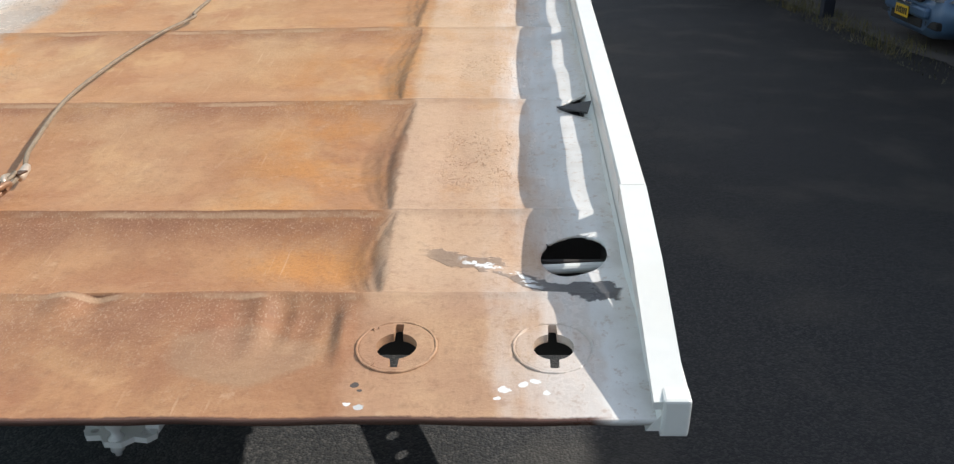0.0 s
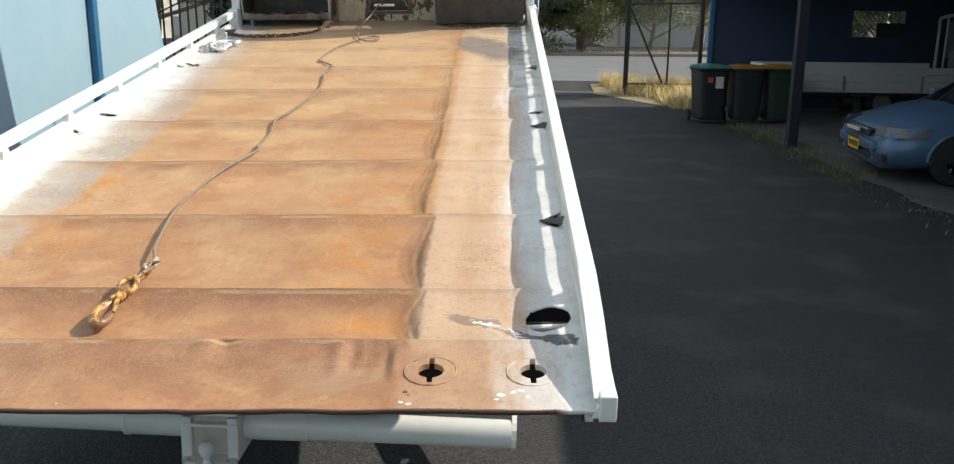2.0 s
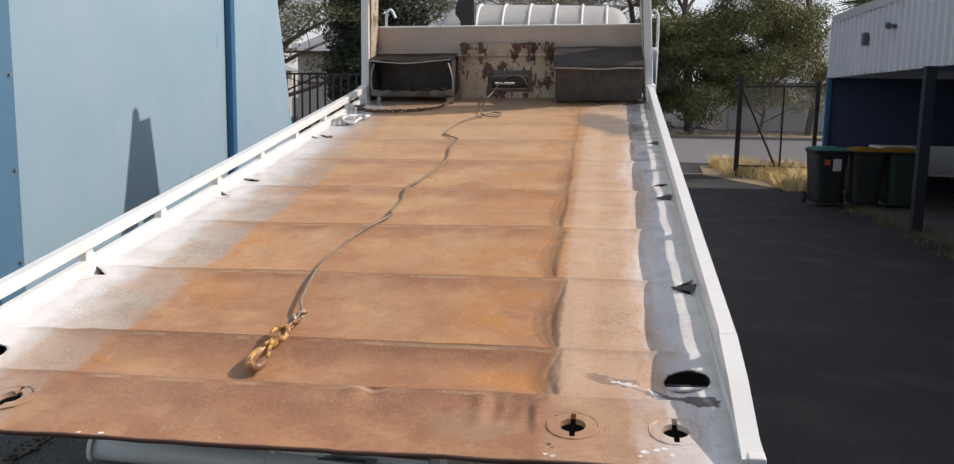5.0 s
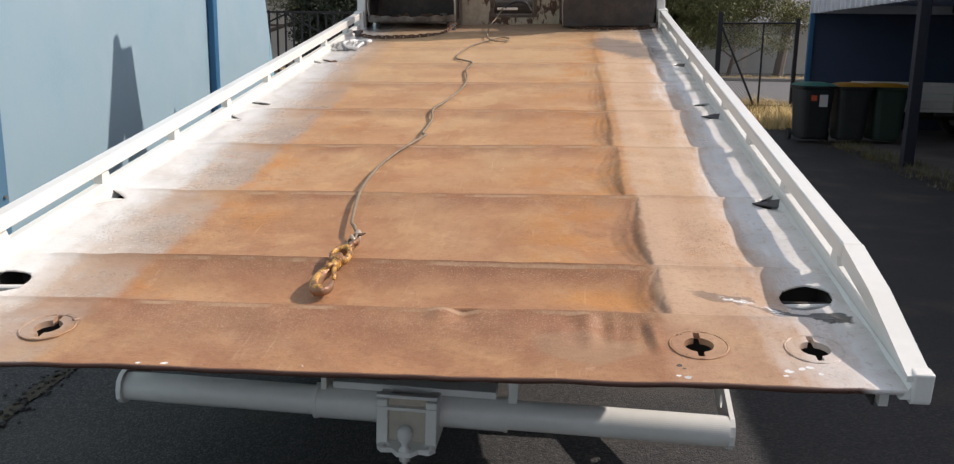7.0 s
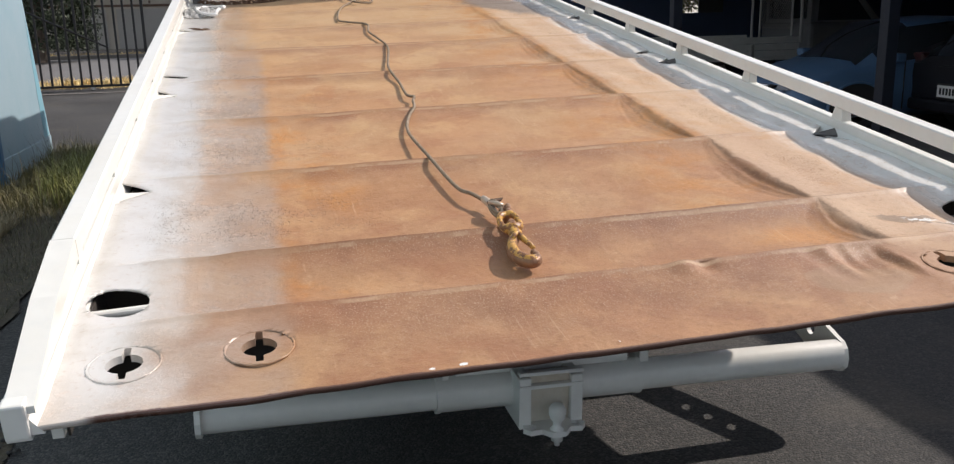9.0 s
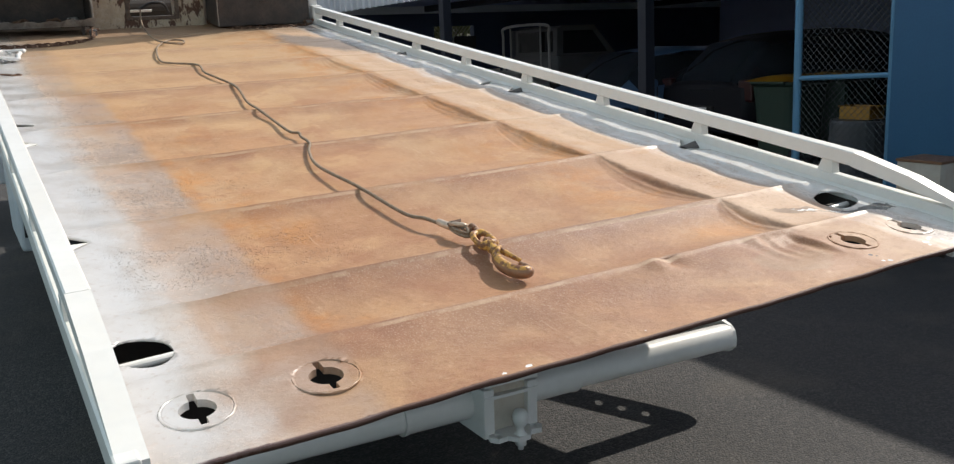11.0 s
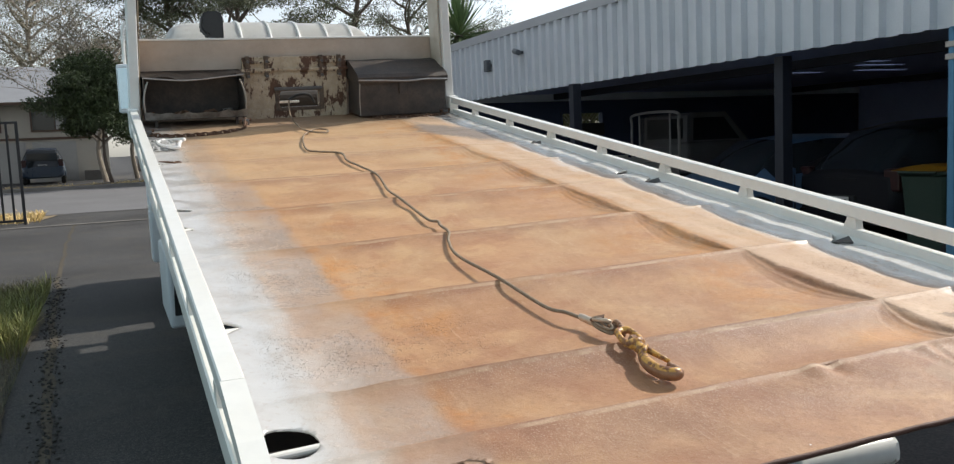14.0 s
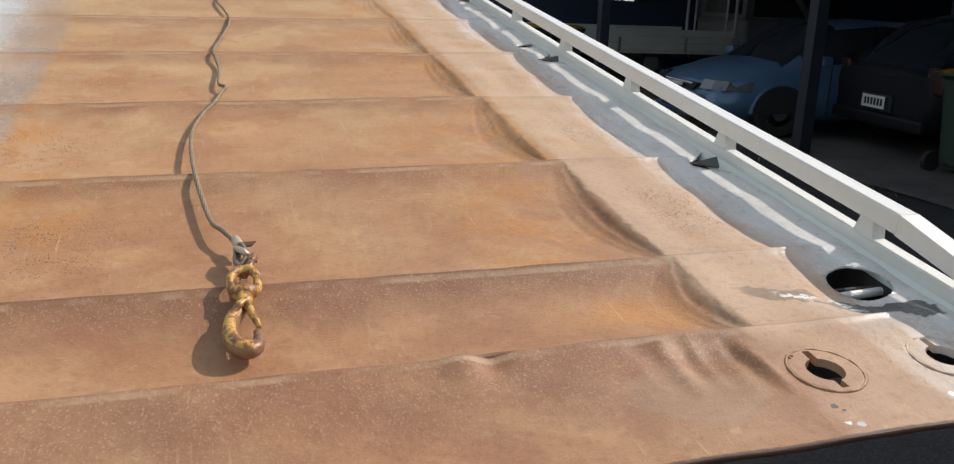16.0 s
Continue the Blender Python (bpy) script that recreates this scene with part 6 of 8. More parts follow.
def build_crate():
    c = thing("crate", "yellow plastic crate on clutter behind the wire mesh", "crate", m=pose(5.95, 3.9, 0.54))
    part("base", boxed(-0.10, 0.10, -0.15, 0.15, 0.0, 0.012), CRATE, c)
    for a in ((-0.11, -0.10, -0.16, 0.16), (0.10, 0.11, -0.16, 0.16), (-0.10, 0.10, -0.16, -0.15), (-0.10, 0.10, 0.15, 0.16)):
        part("side", boxed(*a, 0.0, 0.12, bevel=0.003), CRATE, c)
    part("rim", box(boxed(-0.12, 0.12, -0.17, -0.15, 0.11, 0.125), -0.12, 0.12, 0.15, 0.17, 0.11, 0.125), CRATE, c)
    s = thing("storage_drum", "dark steel drum in the dim cage", "drum", m=pose(5.95, 3.9, 0.012))
    part("drum", tubed([(0, 0, 0), (0, 0, 0.02), (0, 0, 0.5), (0, 0, 0.526)], [0.27, 0.28, 0.28, 0.27], 24), LAMPGREY, s)
    for z in (0.17, 0.34):
        part("hoop", tubed([(0, 0, z - 0.012), (0, 0, z + 0.012)], 0.287, 24), LAMPGREY, s)
    t = thing("spare_tyre", "worn spare tyre leaning in the dim cage", "tyre", m=pose(6.95, 3.85, 0.385, 0, -12, 20))
    part("tyre", tyre(0.38, 0.22), RUBBER, t)
    b = thing("rusty_box", "cream steel box with a rusty top beside the blue wall", "box", m=pose(4.6, 2.27, 0))
    part("body", boxed(0.0, 0.32, 0.0, 0.34, 0.0, 0.39, bevel=0.008), CREAM, b)
    part("top", boxed(-0.008, 0.328, -0.008, 0.348, 0.39, 0.41, bevel=0.004), RUSTYSTEEL, b, "rusty top sheet")


CRATE = mat("yellow crate plastic", (0.45, 0.24, 0.03), 0.5, bump=0.05)
build_crate()


def build_floodlight():
    f = thing("floodlight", "dark floodlight on the ribbed fascia", "floodlight", m=pose(4.97, 13.1, 2.66))
    part("housing", boxed(-0.12, -0.03, -0.07, 0.07, -0.10, 0.10, bevel=0.015), LAMPGREY, f)
    part("bracket", boxed(-0.04, 0.0, -0.02, 0.02, -0.02, 0.03), LAMPGREY, f)
    c = thing("security_camera", "small dark security camera on the ribbed fascia", "camera", m=pose(4.97, 11.8, 2.76))
    part("barrel", tubed([(-0.09, 0.12, 0.03), (-0.16, -0.16, -0.02)], 0.045, 12), LAMPGREY, c)
    part("mount", tubed([(0, 0, 0), (-0.12, 0, 0.0)], 0.025, 10), LAMPGREY, c)


build_floodlight()


# ---- bins ----
BINDARK = mat("dark green bin plastic", (0.013, 0.018, 0.019), 0.5, second=(0.03, 0.035, 0.032), bump=0.1)
BINGREEN = mat("bottle green bin plastic", (0.022, 0.048, 0.034), 0.5, second=(0.03, 0.052, 0.038), bump=0.1)
LIDGREEN = mat("teal green lid plastic", (0.05, 0.30, 0.24), 0.45, bump=0.05)
LIDYELLOW = mat("yellow lid plastic", (0.55, 0.29, 0.025), 0.45, bump=0.05)
LABELWHITE = mat("pale sticker", (0.6, 0.6, 0.58), 0.6, bump=0.0)
LABELRED = mat("red sticker", (0.6, 0.10, 0.04), 0.6, bump=0.0)


def build_bin(m, body_mat, lid_mat, label, stickers=False, figure=False):
    b = thing("wheelie_bin", label, "bin", m=m, group="bins by the shed")
    bm = bmesh.new()
    rings = []
    for z, hx, hy in ((0.06, 0.20, 0.24), (0.10, 0.22, 0.26), (0.55, 0.245, 0.29), (0.90, 0.265, 0.325), (0.93, 0.29, 0.35), (0.96, 0.29, 0.35)):
        ring = []
        for k in range(20):
            a = 2 * math.pi * (k + 0.5) / 20
            c, s = math.cos(a), math.sin(a)
            ring.append(bm.verts.new((hx * math.copysign(abs(c) ** 0.3, c), hy * math.copysign(abs(s) ** 0.3, s), z)))
        rings.append(ring)
    for p, q in zip(rings, rings[1:]):
        for k in range(20):
            bm.faces.new((p[k], p[(k + 1) % 20], q[(k + 1) % 20], q[k]))
    bm.faces.new(rings[0][::-1])
    bm.faces.new(rings[-1])
    part("body", bm, body_mat, b)
    lid = bmesh.new()
    rows = []
    for j in range(7):
        v = j / 6 * 2 - 1
        rows.append([lid.verts.new((0.305 * u, 0.365 * v, 0.965 + 0.06 * (1 - u ** 4) * (1 - v ** 6))) for u in (-1, -0.8, -0.4, 0, 0.4, 0.8, 1)])
    for p, q in zip(rows, rows[1:]):
        for k in range(6):
            lid.faces.new((p[k], p[k + 1], q[k + 1], q[k]))
    bmesh.ops.solidify(lid, geom=lid.faces[:], thickness=0.02)
    part("lid", lid, lid_mat, b)
    part("handle", tubed([(-0.2, 0.39, 0.95), (0.2, 0.39, 0.95)], 0.016, 8), body_mat, b)
    for s in (-1, 1):
        w = part("wheel", tubed([(s * 0.235, 0.26, 0.10), (s * 0.285, 0.26, 0.10)], 0.10, 20), RUBBER, b)
    if stickers:
        part("sticker", boxed(-0.14, -0.05, -0.345, -0.338, 0.72, 0.81), LABELRED, b)
        part("sticker", boxed(0.0, 0.13, -0.335, -0.326, 0.62, 0.82), LABELWHITE, b)
    if figure:
        part("painted_figure", box(boxed(-0.08, 0.09, -0.325, -0.318, 0.72, 0.75), -0.08, -0.05, -0.318, -0.311, 0.58, 0.72), LABELWHITE, b)
    return b


build_bin(pose(4.36, 12.72, 0.012, 0, 0, 4) @ Matrix.Diagonal((0.96, 1, 0.92, 1)), BINDARK, LIDGREEN, "dark wheelie bin with a teal lid and two stickers", stickers=True)
build_bin(pose(4.93, 12.70, 0.012, 0, 0, -2) @ Matrix.Diagonal((0.96, 1, 0.92, 1)), BINDARK, LIDYELLOW, "dark wheelie bin with a yellow lid beside the shed wall")
build_bin(pose(5.48, 12.76, 0.012, 0, 0, 1) @ Matrix.Diagonal((0.96, 1, 0.92, 1)), BINGREEN, LIDYELLOW, "green wheelie bin with a yellow lid beside the shed wall")
for bx, by in ((6.20, 4.94), (6.92, 4.88)):
    build_bin(pose(bx, by, 0.012, 0, 0, 95) @ Matrix.Diagonal((1, 1, 0.90, 1)), BINGREEN, LIDYELLOW, "green wheelie bin with a yellow lid inside the dim shed")


# ---- vehicles ----
def build_car(name, label, category, m, paint, stations, width, wheel_x, plate, lamp_mat, wheel_r=0.31):
    """A car along +x (nose at x = 0, tail at the last station). stations: x, underside, shoulder, top, half width, half width at the top."""
    car = thing(name, label, category, m=m)
    bm = bmesh.new()
    st = []
    for a, b in zip(stations, stations[1:]):
        for k in range(3):
            st.append([p + (q - p) * k / 3 for p, q in zip(a, b)])
    st.append(list(stations[-1]))
    rings = []
    for x, zb, zs, zt, w, wt in st:
        half = [(0.0, zb), (0.75 * w, zb), (w * 0.97, zb + 0.10), (w, zb + 0.5 * (zs - zb)), (w * 0.96, zs), (wt, max(zs + 0.004, zt - 0.07)), (wt * 0.86, max(zs + 0.008, zt - 0.015)), (0.0, zt + 0.012)]
        ring = [(y, z) for y, z in half] + [(-y, z) for y, z in half[-2:0:-1]]
        rings.append([bm.verts.new((x, y, z)) for y, z in ring])
    n = len(rings[0])
    for i, (p, q) in enumerate(zip(rings, rings[1:])):
        cabin = min(st[i][3] - st[i][2], st[i + 1][3] - st[i + 1][2]) > 0.16
        slope = abs(st[i + 1][3] - st[i][3]) > 0.05
        for k in range(n):
            f = bm.faces.new((p[k], q[k], q[(k + 1) % n], p[(k + 1) % n]))
            f.smooth = True
            side_glass = cabin and k in (4, n - 5)
            screen = (st[i][3] - st[i][2] > 0.02) and slope and k in (5, 6, n - 6, n - 7) and st[i + 1][3] > st[i + 1][2] + 0.05
            f.material_index = 1 if side_glass or screen else 0
    bm.faces.new(rings[0])
    bm.faces.new(rings[-1][::-1])
    bmesh.ops.recalc_face_normals(bm, faces=bm.faces[:])
    part("body", bm, [paint, GLASS], car)
    for x in wheel_x:
        for s in (-1, 1):
            w = part("wheel", tyre(wheel_r, 0.20), RUBBER, car)
            w.matrix_basis = pose(x, s * (width - 0.10), wheel_r, 0, 0, 90)
            part("rim", tubed([(-0.09, 0, 0), (0.09, 0, 0)], wheel_r * 0.30, 14), LAMPGREY, w)
            for k in range(10):
                a = 2 * math.pi * k / 10
                c, q = math.cos(a), math.sin(a)
                part("spoke", tubed([(0.095 * -s, 0.06 * c, 0.06 * q), (0.085 * -s, wheel_r * 0.66 * c, wheel_r * 0.66 * q)], [0.016, 0.011], 6), STEEL, w)
            part("arch", tubed([(x + (wheel_r + 0.05) * math.cos(radians(10 * k)), s * (width - 0.015), wheel_r + (wheel_r + 0.05) * math.sin(radians(10 * k))) for k in range(19)], 0.022, 8), paint, car)
            part("arch_lining", prism(bmesh.new(), [(x + (wheel_r + 0.045) * math.cos(radians(10 * k)), wheel_r + (wheel_r + 0.045) * math.sin(radians(10 * k))) for k in range(19)], *sorted((s * (width - 0.25), s * (width + 0.003)))), RUBBER, car)
    return car


BLUECAR = mat("metallic mid blue car paint", (0.085, 0.165, 0.285), 0.38, 0.25, second=(0.095, 0.175, 0.295), scale=2, bump=0.0, coat=0.3)
BLACKCAR = mat("black car paint", (0.010, 0.010, 0.014), 0.5, second=(0.016, 0.016, 0.018), bump=0.0)
BLACKCAR.node_tree.nodes["Principled BSDF"].inputs["Specular IOR Level"].default_value = 0.2
NAVYCAR = mat("dark blue car paint", (0.02, 0.04, 0.075), 0.3, second=(0.025, 0.05, 0.085), bump=0.0, coat=0.4)
LAMPGLASS = mat("clear headlamp", (0.14, 0.15, 0.155), 0.10, 0.3, second=(0.24, 0.24, 0.24), scale=20, bump=0.05, coat=1.0)
PLATEYELLOW = mat("yellow number plate", (0.80, 0.52, 0.02), 0.5, bump=0.0)
PLATEWHITE = mat("white number plate", (0.72, 0.72, 0.70), 0.5, bump=0.0)
INK = mat("plate marking", (0.02, 0.02, 0.02), 0.6, bump=0.0)
TAILRED = mat("red tail lamp", (0.035, 0.004, 0.004), 0.35, bump=0.0)
HATCH = ((0.0, 0.24, 0.52, 0.54, 0.62, 0.45), (0.08, 0.17, 0.63, 0.66, 0.80, 0.60), (0.35, 0.17, 0.70, 0.75, 0.87, 0.66), (0.9, 0.18, 0.79, 0.86, 0.89, 0.68), (1.25, 0.18, 0.85, 0.92, 0.90, 0.66), (1.9, 0.18, 0.95, 1.40, 0.90, 0.60), (2.4, 0.18, 0.96, 1.47, 0.90, 0.60), (3.2, 0.18, 0.97, 1.45, 0.90, 0.59), (3.75, 0.20, 0.98, 1.36, 0.88, 0.56), (4.12, 0.25, 0.96, 1.02, 0.84, 0.62), (4.30, 0.32, 0.80, 0.84, 0.72, 0.56))


COMPACT = ((0.0, 0.24, 0.50, 0.52, 0.66, 0.48), (0.06, 0.17, 0.61, 0.64, 0.82, 0.62), (0.25, 0.17, 0.70, 0.76, 0.88, 0.68), (0.6, 0.18, 0.80, 0.89, 0.895, 0.70), (0.88, 0.18, 0.87, 0.95, 0.90, 0.68), (1.55, 0.18, 0.96, 1.44, 0.90, 0.60), (2.1, 0.18, 0.97, 1.50, 0.90, 0.60), (3.0, 0.18, 0.98, 1.47, 0.90, 0.59), (3.6, 0.20, 0.98, 1.36, 0.88, 0.56), (4.05, 0.25, 0.96, 1.02, 0.84, 0.62), (4.22, 0.32, 0.80, 0.84, 0.72, 0.56))


def plate_bars(parent, x, y0, z0, w, h, face, n, plate_mat):
    """A number plate whose characters are plain bars; face is -1 or 1 along x."""
    p = part("number_plate", boxed(*sorted((x, x + face * 0.008)), y0, y0 + w, z0, z0 + h, bevel=0.002), plate_mat, parent)
    for k in range(n):
        y = y0 + w * (0.08 + 0.86 * k / n)
        part("plate_bar", boxed(*sorted((x + face * 0.008, x + face * 0.011)), y, y + 0.6 * 0.86 * w / n, z0 + 0.22 * h, z0 + 0.78 * h), INK, p)


def build_blue_car():
    car = build_car("hatchback", "metallic blue hatchback parked nose-out under the shed", "car", pose(4.93, 7.92, 0.012, 0, 0, -5) @ Matrix.Diagonal((0.95, 1, 0.83, 1)), BLUECAR, COMPACT, 0.90, (0.80, 3.38), True, LAMPGLASS)
    part("grille", prism(bmesh.new(), [(-0.44, 0.63), (0.44, 0.63), (0.34, 0.53), (-0.34, 0.53)], -0.015, 0.06, axis="x"), RUBBER, car)
    part("grille_bar", boxed(-0.03, 0.01, -0.35, 0.35, 0.60, 0.635, bevel=0.01), CHROME, car)
    part("badge", tubed([(-0.035, 0, 0.575), (-0.02, 0, 0.575)], 0.035, 16), CHROME, car)
    part("lower_grille", boxed(-0.012, 0.05, -0.45, 0.45, 0.25, 0.36, bevel=0.02), RUBBER, car)
    part("bumper", boxed(-0.05, 0.10, -0.60, 0.60, 0.37, 0.50, bevel=0.035), BLUECAR, car)
    for s in (-1, 1):
        lamp = prism(bmesh.new(), [(0.03, s * 0.52), (0.07, s * 0.70), (0.18, s * 0.82), (0.46, s * 0.868), (0.36, s * 0.76), (0.14, s * 0.57)], 0.585, 0.70, axis="z")
        for v in lamp.verts:
            v.co.x -= 0.055
            v.co.y *= 1.035
            if v.co.z > 0.65:
                v.co.x += 0.06
                v.co.y *= 0.965
        part("headlight", lamp, LAMPGLASS, car)
        part("lamp_bowl", tubed([(0.13, s * 0.68, 0.645), (0.085, s * 0.68, 0.64)], 0.036, 14), CHROME, car)
        part("fog_light", boxed(0.0, 0.12, *sorted((s * 0.50, s * 0.80)), 0.28, 0.37, bevel=0.02), RUBBER, car)
        part("mirror", boxed(1.12, 1.26, *sorted((s * 0.90, s * 1.07)), 0.93, 1.05, bevel=0.03), BLUECAR, car)
        part("door_line", boxed(1.36, 1.37, *sorted((s * 0.893, s * 0.905)), 0.30, 0.93), RUBBER, car)
        part("door_line", boxed(2.62, 2.63, *sorted((s * 0.893, s * 0.905)), 0.32, 0.93), RUBBER, car)
        part("tail_light", boxed(4.0, 4.22, *sorted((s * 0.62, s * 0.84)), 0.72, 0.98, bevel=0.03), TAILRED, car)
    plate_bars(car, -0.055, -0.19, 0.33, 0.372, 0.13, -1, 6, PLATEYELLOW)
    part("plate_frame", boxed(-0.075, -0.05, -0.26, 0.26, 0.485, 0.515, bevel=0.006), CHROME, car)
    part("nose_bar", boxed(-0.09, -0.06, -0.20, 0.20, 0.575, 0.62, bevel=0.008), LABELWHITE, car)


def build_black_car():
    back = pose(6.18, 6.22, 0.012, 0, 0, -6) @ Matrix.Diagonal((1, 1, 0.94, 1))
    mirrored = tuple((4.30 - x, zb, zs, zt, w, wt) for x, zb, zs, zt, w, wt in HATCH[::-1])
    car = build_car("hatchback", "black hatchback parked tail-out in the dim shed", "car", back, BLACKCAR, mirrored, 0.88, (0.80, 3.42), True, LAMPGLASS)
    for s in (-1, 1):
        part("tail_light", boxed(0.03, 0.25, *sorted((s * 0.60, s * 0.84)), 0.66, 0.92, bevel=0.03), TAILRED, car)
    part("boot_handle", boxed(-0.01, 0.06, -0.25, 0.25, 0.78, 0.80, bevel=0.006), BLACKCAR, car)
    part("bumper", boxed(-0.04, 0.12, -0.72, 0.72, 0.27, 0.41, bevel=0.035), BLACKCAR, car)
    part("plate_recess", boxed(-0.03, 0.10, -0.24, 0.24, 0.42, 0.60, bevel=0.02), INK, car)
    plate_bars(car, -0.052, -0.18, 0.455, 0.355, 0.13, -1, 6, PLATEWHITE)


def build_suv():
    st = ((0.0, 0.35, 0.75, 0.80, 0.74, 0.6), (0.10, 0.30, 0.95, 1.02, 0.86, 0.66), (0.35, 0.28, 1.02, 1.58, 0.90, 0.62), (1.2, 0.26, 1.04, 1.66, 0.91, 0.64), (2.4, 0.26, 1.04, 1.64, 0.91, 0.62), (3.1, 0.26, 1.02, 1.10, 0.91, 0.64), (4.2, 0.28, 0.92, 0.96, 0.86, 0.62), (4.45, 0.34, 0.65, 0.68, 0.72, 0.5))
    car = build_car("suv", "dark blue station wagon parked before the far house", "car", pose(-4.2, 42.6, 0.22, 0, 0, 92), NAVYCAR, st, 0.91, (0.85, 3.50), False, LAMPGLASS, 0.34)
    for s in (-1, 1):
        part("tail_light", boxed(0.02, 0.14, *sorted((s * 0.66, s * 0.86)), 0.80, 1.12, bevel=0.03), TAILRED, car)
    part("rear_window", boxed(0.11, 0.20, -0.62, 0.62, 1.06, 1.42, bevel=0.02), GLASS, car)
    plate_bars(car, 0.03, -0.186, 0.78, 0.372, 0.12, -1, 6, PLATEWHITE)


UTEWHITE = mat("dusty white ute paint", (0.70, 0.70, 0.67), 0.5, second=(0.56, 0.55, 0.51), scale=3, amount=0.6, bump=0.05)
# greys of rack and cab hold the shed's shade in their base colour
UTERACK = mat("rack paint toned down for shade", (0.48, 0.48, 0.47), 0.6, bump=0.0)
UTECAB = mat("white cab paint darkened for shade", (0.17, 0.175, 0.18), 0.6, second=(0.13, 0.135, 0.14), scale=3, bump=0.05)


def build_ute():
    ute = thing("utility_truck", "white drop-side utility truck parked in the dim shed", "truck", m=pose(6.27, 14.08, 0.012, 0, 0, 0) @ Matrix.Diagonal((1, 1, 1.07, 1)))
    tray = part("tray", boxed(-0.62, 2.7, -0.92, 0.92, 0.44, 0.49, bevel=0.008), UTEWHITE, ute)
    for s in (-1, 1):
        for j in range(3):
            part("side_board", boxed(-0.60, 2.68, *sorted((s * 0.90, s * 0.93)), 0.495 + 0.114 * j, 0.604 + 0.114 * j, bevel=0.008), UTEWHITE, tray)
        for x in (0.4, 1.7):
            part("latch", boxed(x, x + 0.05, *sorted((s * 0.93, s * 0.95)), 0.47, 0.70, bevel=0.006), STEEL, tray)
        for k in range(-1, 6):
            part("side_slot", boxed(0.15 + 0.42 * k, 0.47 + 0.42 * k, *sorted((s * 0.86, s * 0.92)), 0.385, 0.435, bevel=0.004), DARK, tray)
    for j in range(3):
        part("tail_board", boxed(-0.65, -0.62, -0.9, 0.9, 0.495 + 0.114 * j, 0.604 + 0.114 * j, bevel=0.008), UTEWHITE, tray)
    part("rear_bar", tubed(smooth_path([(-0.60, -0.85, 0.46), (-0.69, -0.85, 0.38), (-0.70, -0.75, 0.36), (-0.70, 0.75, 0.36), (-0.69, 0.85, 0.38), (-0.60, 0.85, 0.46)], 5), 0.022, 8), UTEWHITE, ute)
    rack = part("rack", tubed(smooth_path([(2.75, -0.85, 0.72), (2.75, -0.84, 1.4), (2.75, -0.72, 1.62), (2.75, 0.72, 1.62), (2.75, 0.84, 1.4), (2.75, 0.85, 0.72)], 5), 0.028, 10), UTERACK, ute)
    part("rack_bar", tubed([(2.75, -0.55, 1.6), (2.75, -0.55, 0.75)], 0.02, 8), UTERACK, rack)
    part("rack_bar", tubed([(2.75, 0.55, 1.6), (2.75, 0.55, 0.75)], 0.02, 8), UTERACK, rack)
    part("rack_mesh", wire_mesh(bmesh.new(), (2.75, -0.54, 0.95), (0, 1, 0), (0, 0, 1), 18, 10, 0.06, 0.004), STEEL, rack)
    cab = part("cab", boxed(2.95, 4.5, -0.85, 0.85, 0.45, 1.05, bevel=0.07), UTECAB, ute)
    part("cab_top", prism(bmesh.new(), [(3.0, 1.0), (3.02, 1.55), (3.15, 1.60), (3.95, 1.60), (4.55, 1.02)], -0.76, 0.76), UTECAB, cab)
    part("rear_glass", boxed(2.985, 3.01, -0.62, 0.62, 1.12, 1.50, bevel=0.004), GLASS, cab)
    for s in (-1, 1):
        part("side_glass", prism(bmesh.new(), [(3.15, 1.08), (3.17, 1.50), (3.9, 1.50), (4.3, 1.08)], *sorted((s * 0.758, s * 0.766))), GLASS, cab)
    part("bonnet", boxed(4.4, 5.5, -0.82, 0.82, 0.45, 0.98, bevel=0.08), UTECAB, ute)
    part("chassis", box(boxed(-0.5, 4.8, -0.42, -0.34, 0.30, 0.42), -0.5, 4.8, 0.34, 0.42, 0.30, 0.42), DARK, ute)
    for x in (1.15, 4.6):
        for s in (-1, 1):
            w = part("wheel", tyre(0.27, 0.20), RUBBER, ute)
            w.matrix_basis = pose(x, s * 0.70, 0.27, 0, 0, 90)
            part("rim", tubed([(-0.1, 0, 0), (0.1, 0, 0)], 0.15, 16), STEEL, w)
    part("mudflap", boxed(0.75, 0.77, -0.88, -0.58, 0.12, 0.42), RUBBER, ute)


build_blue_car()
build_black_car()
build_suv()
build_ute()


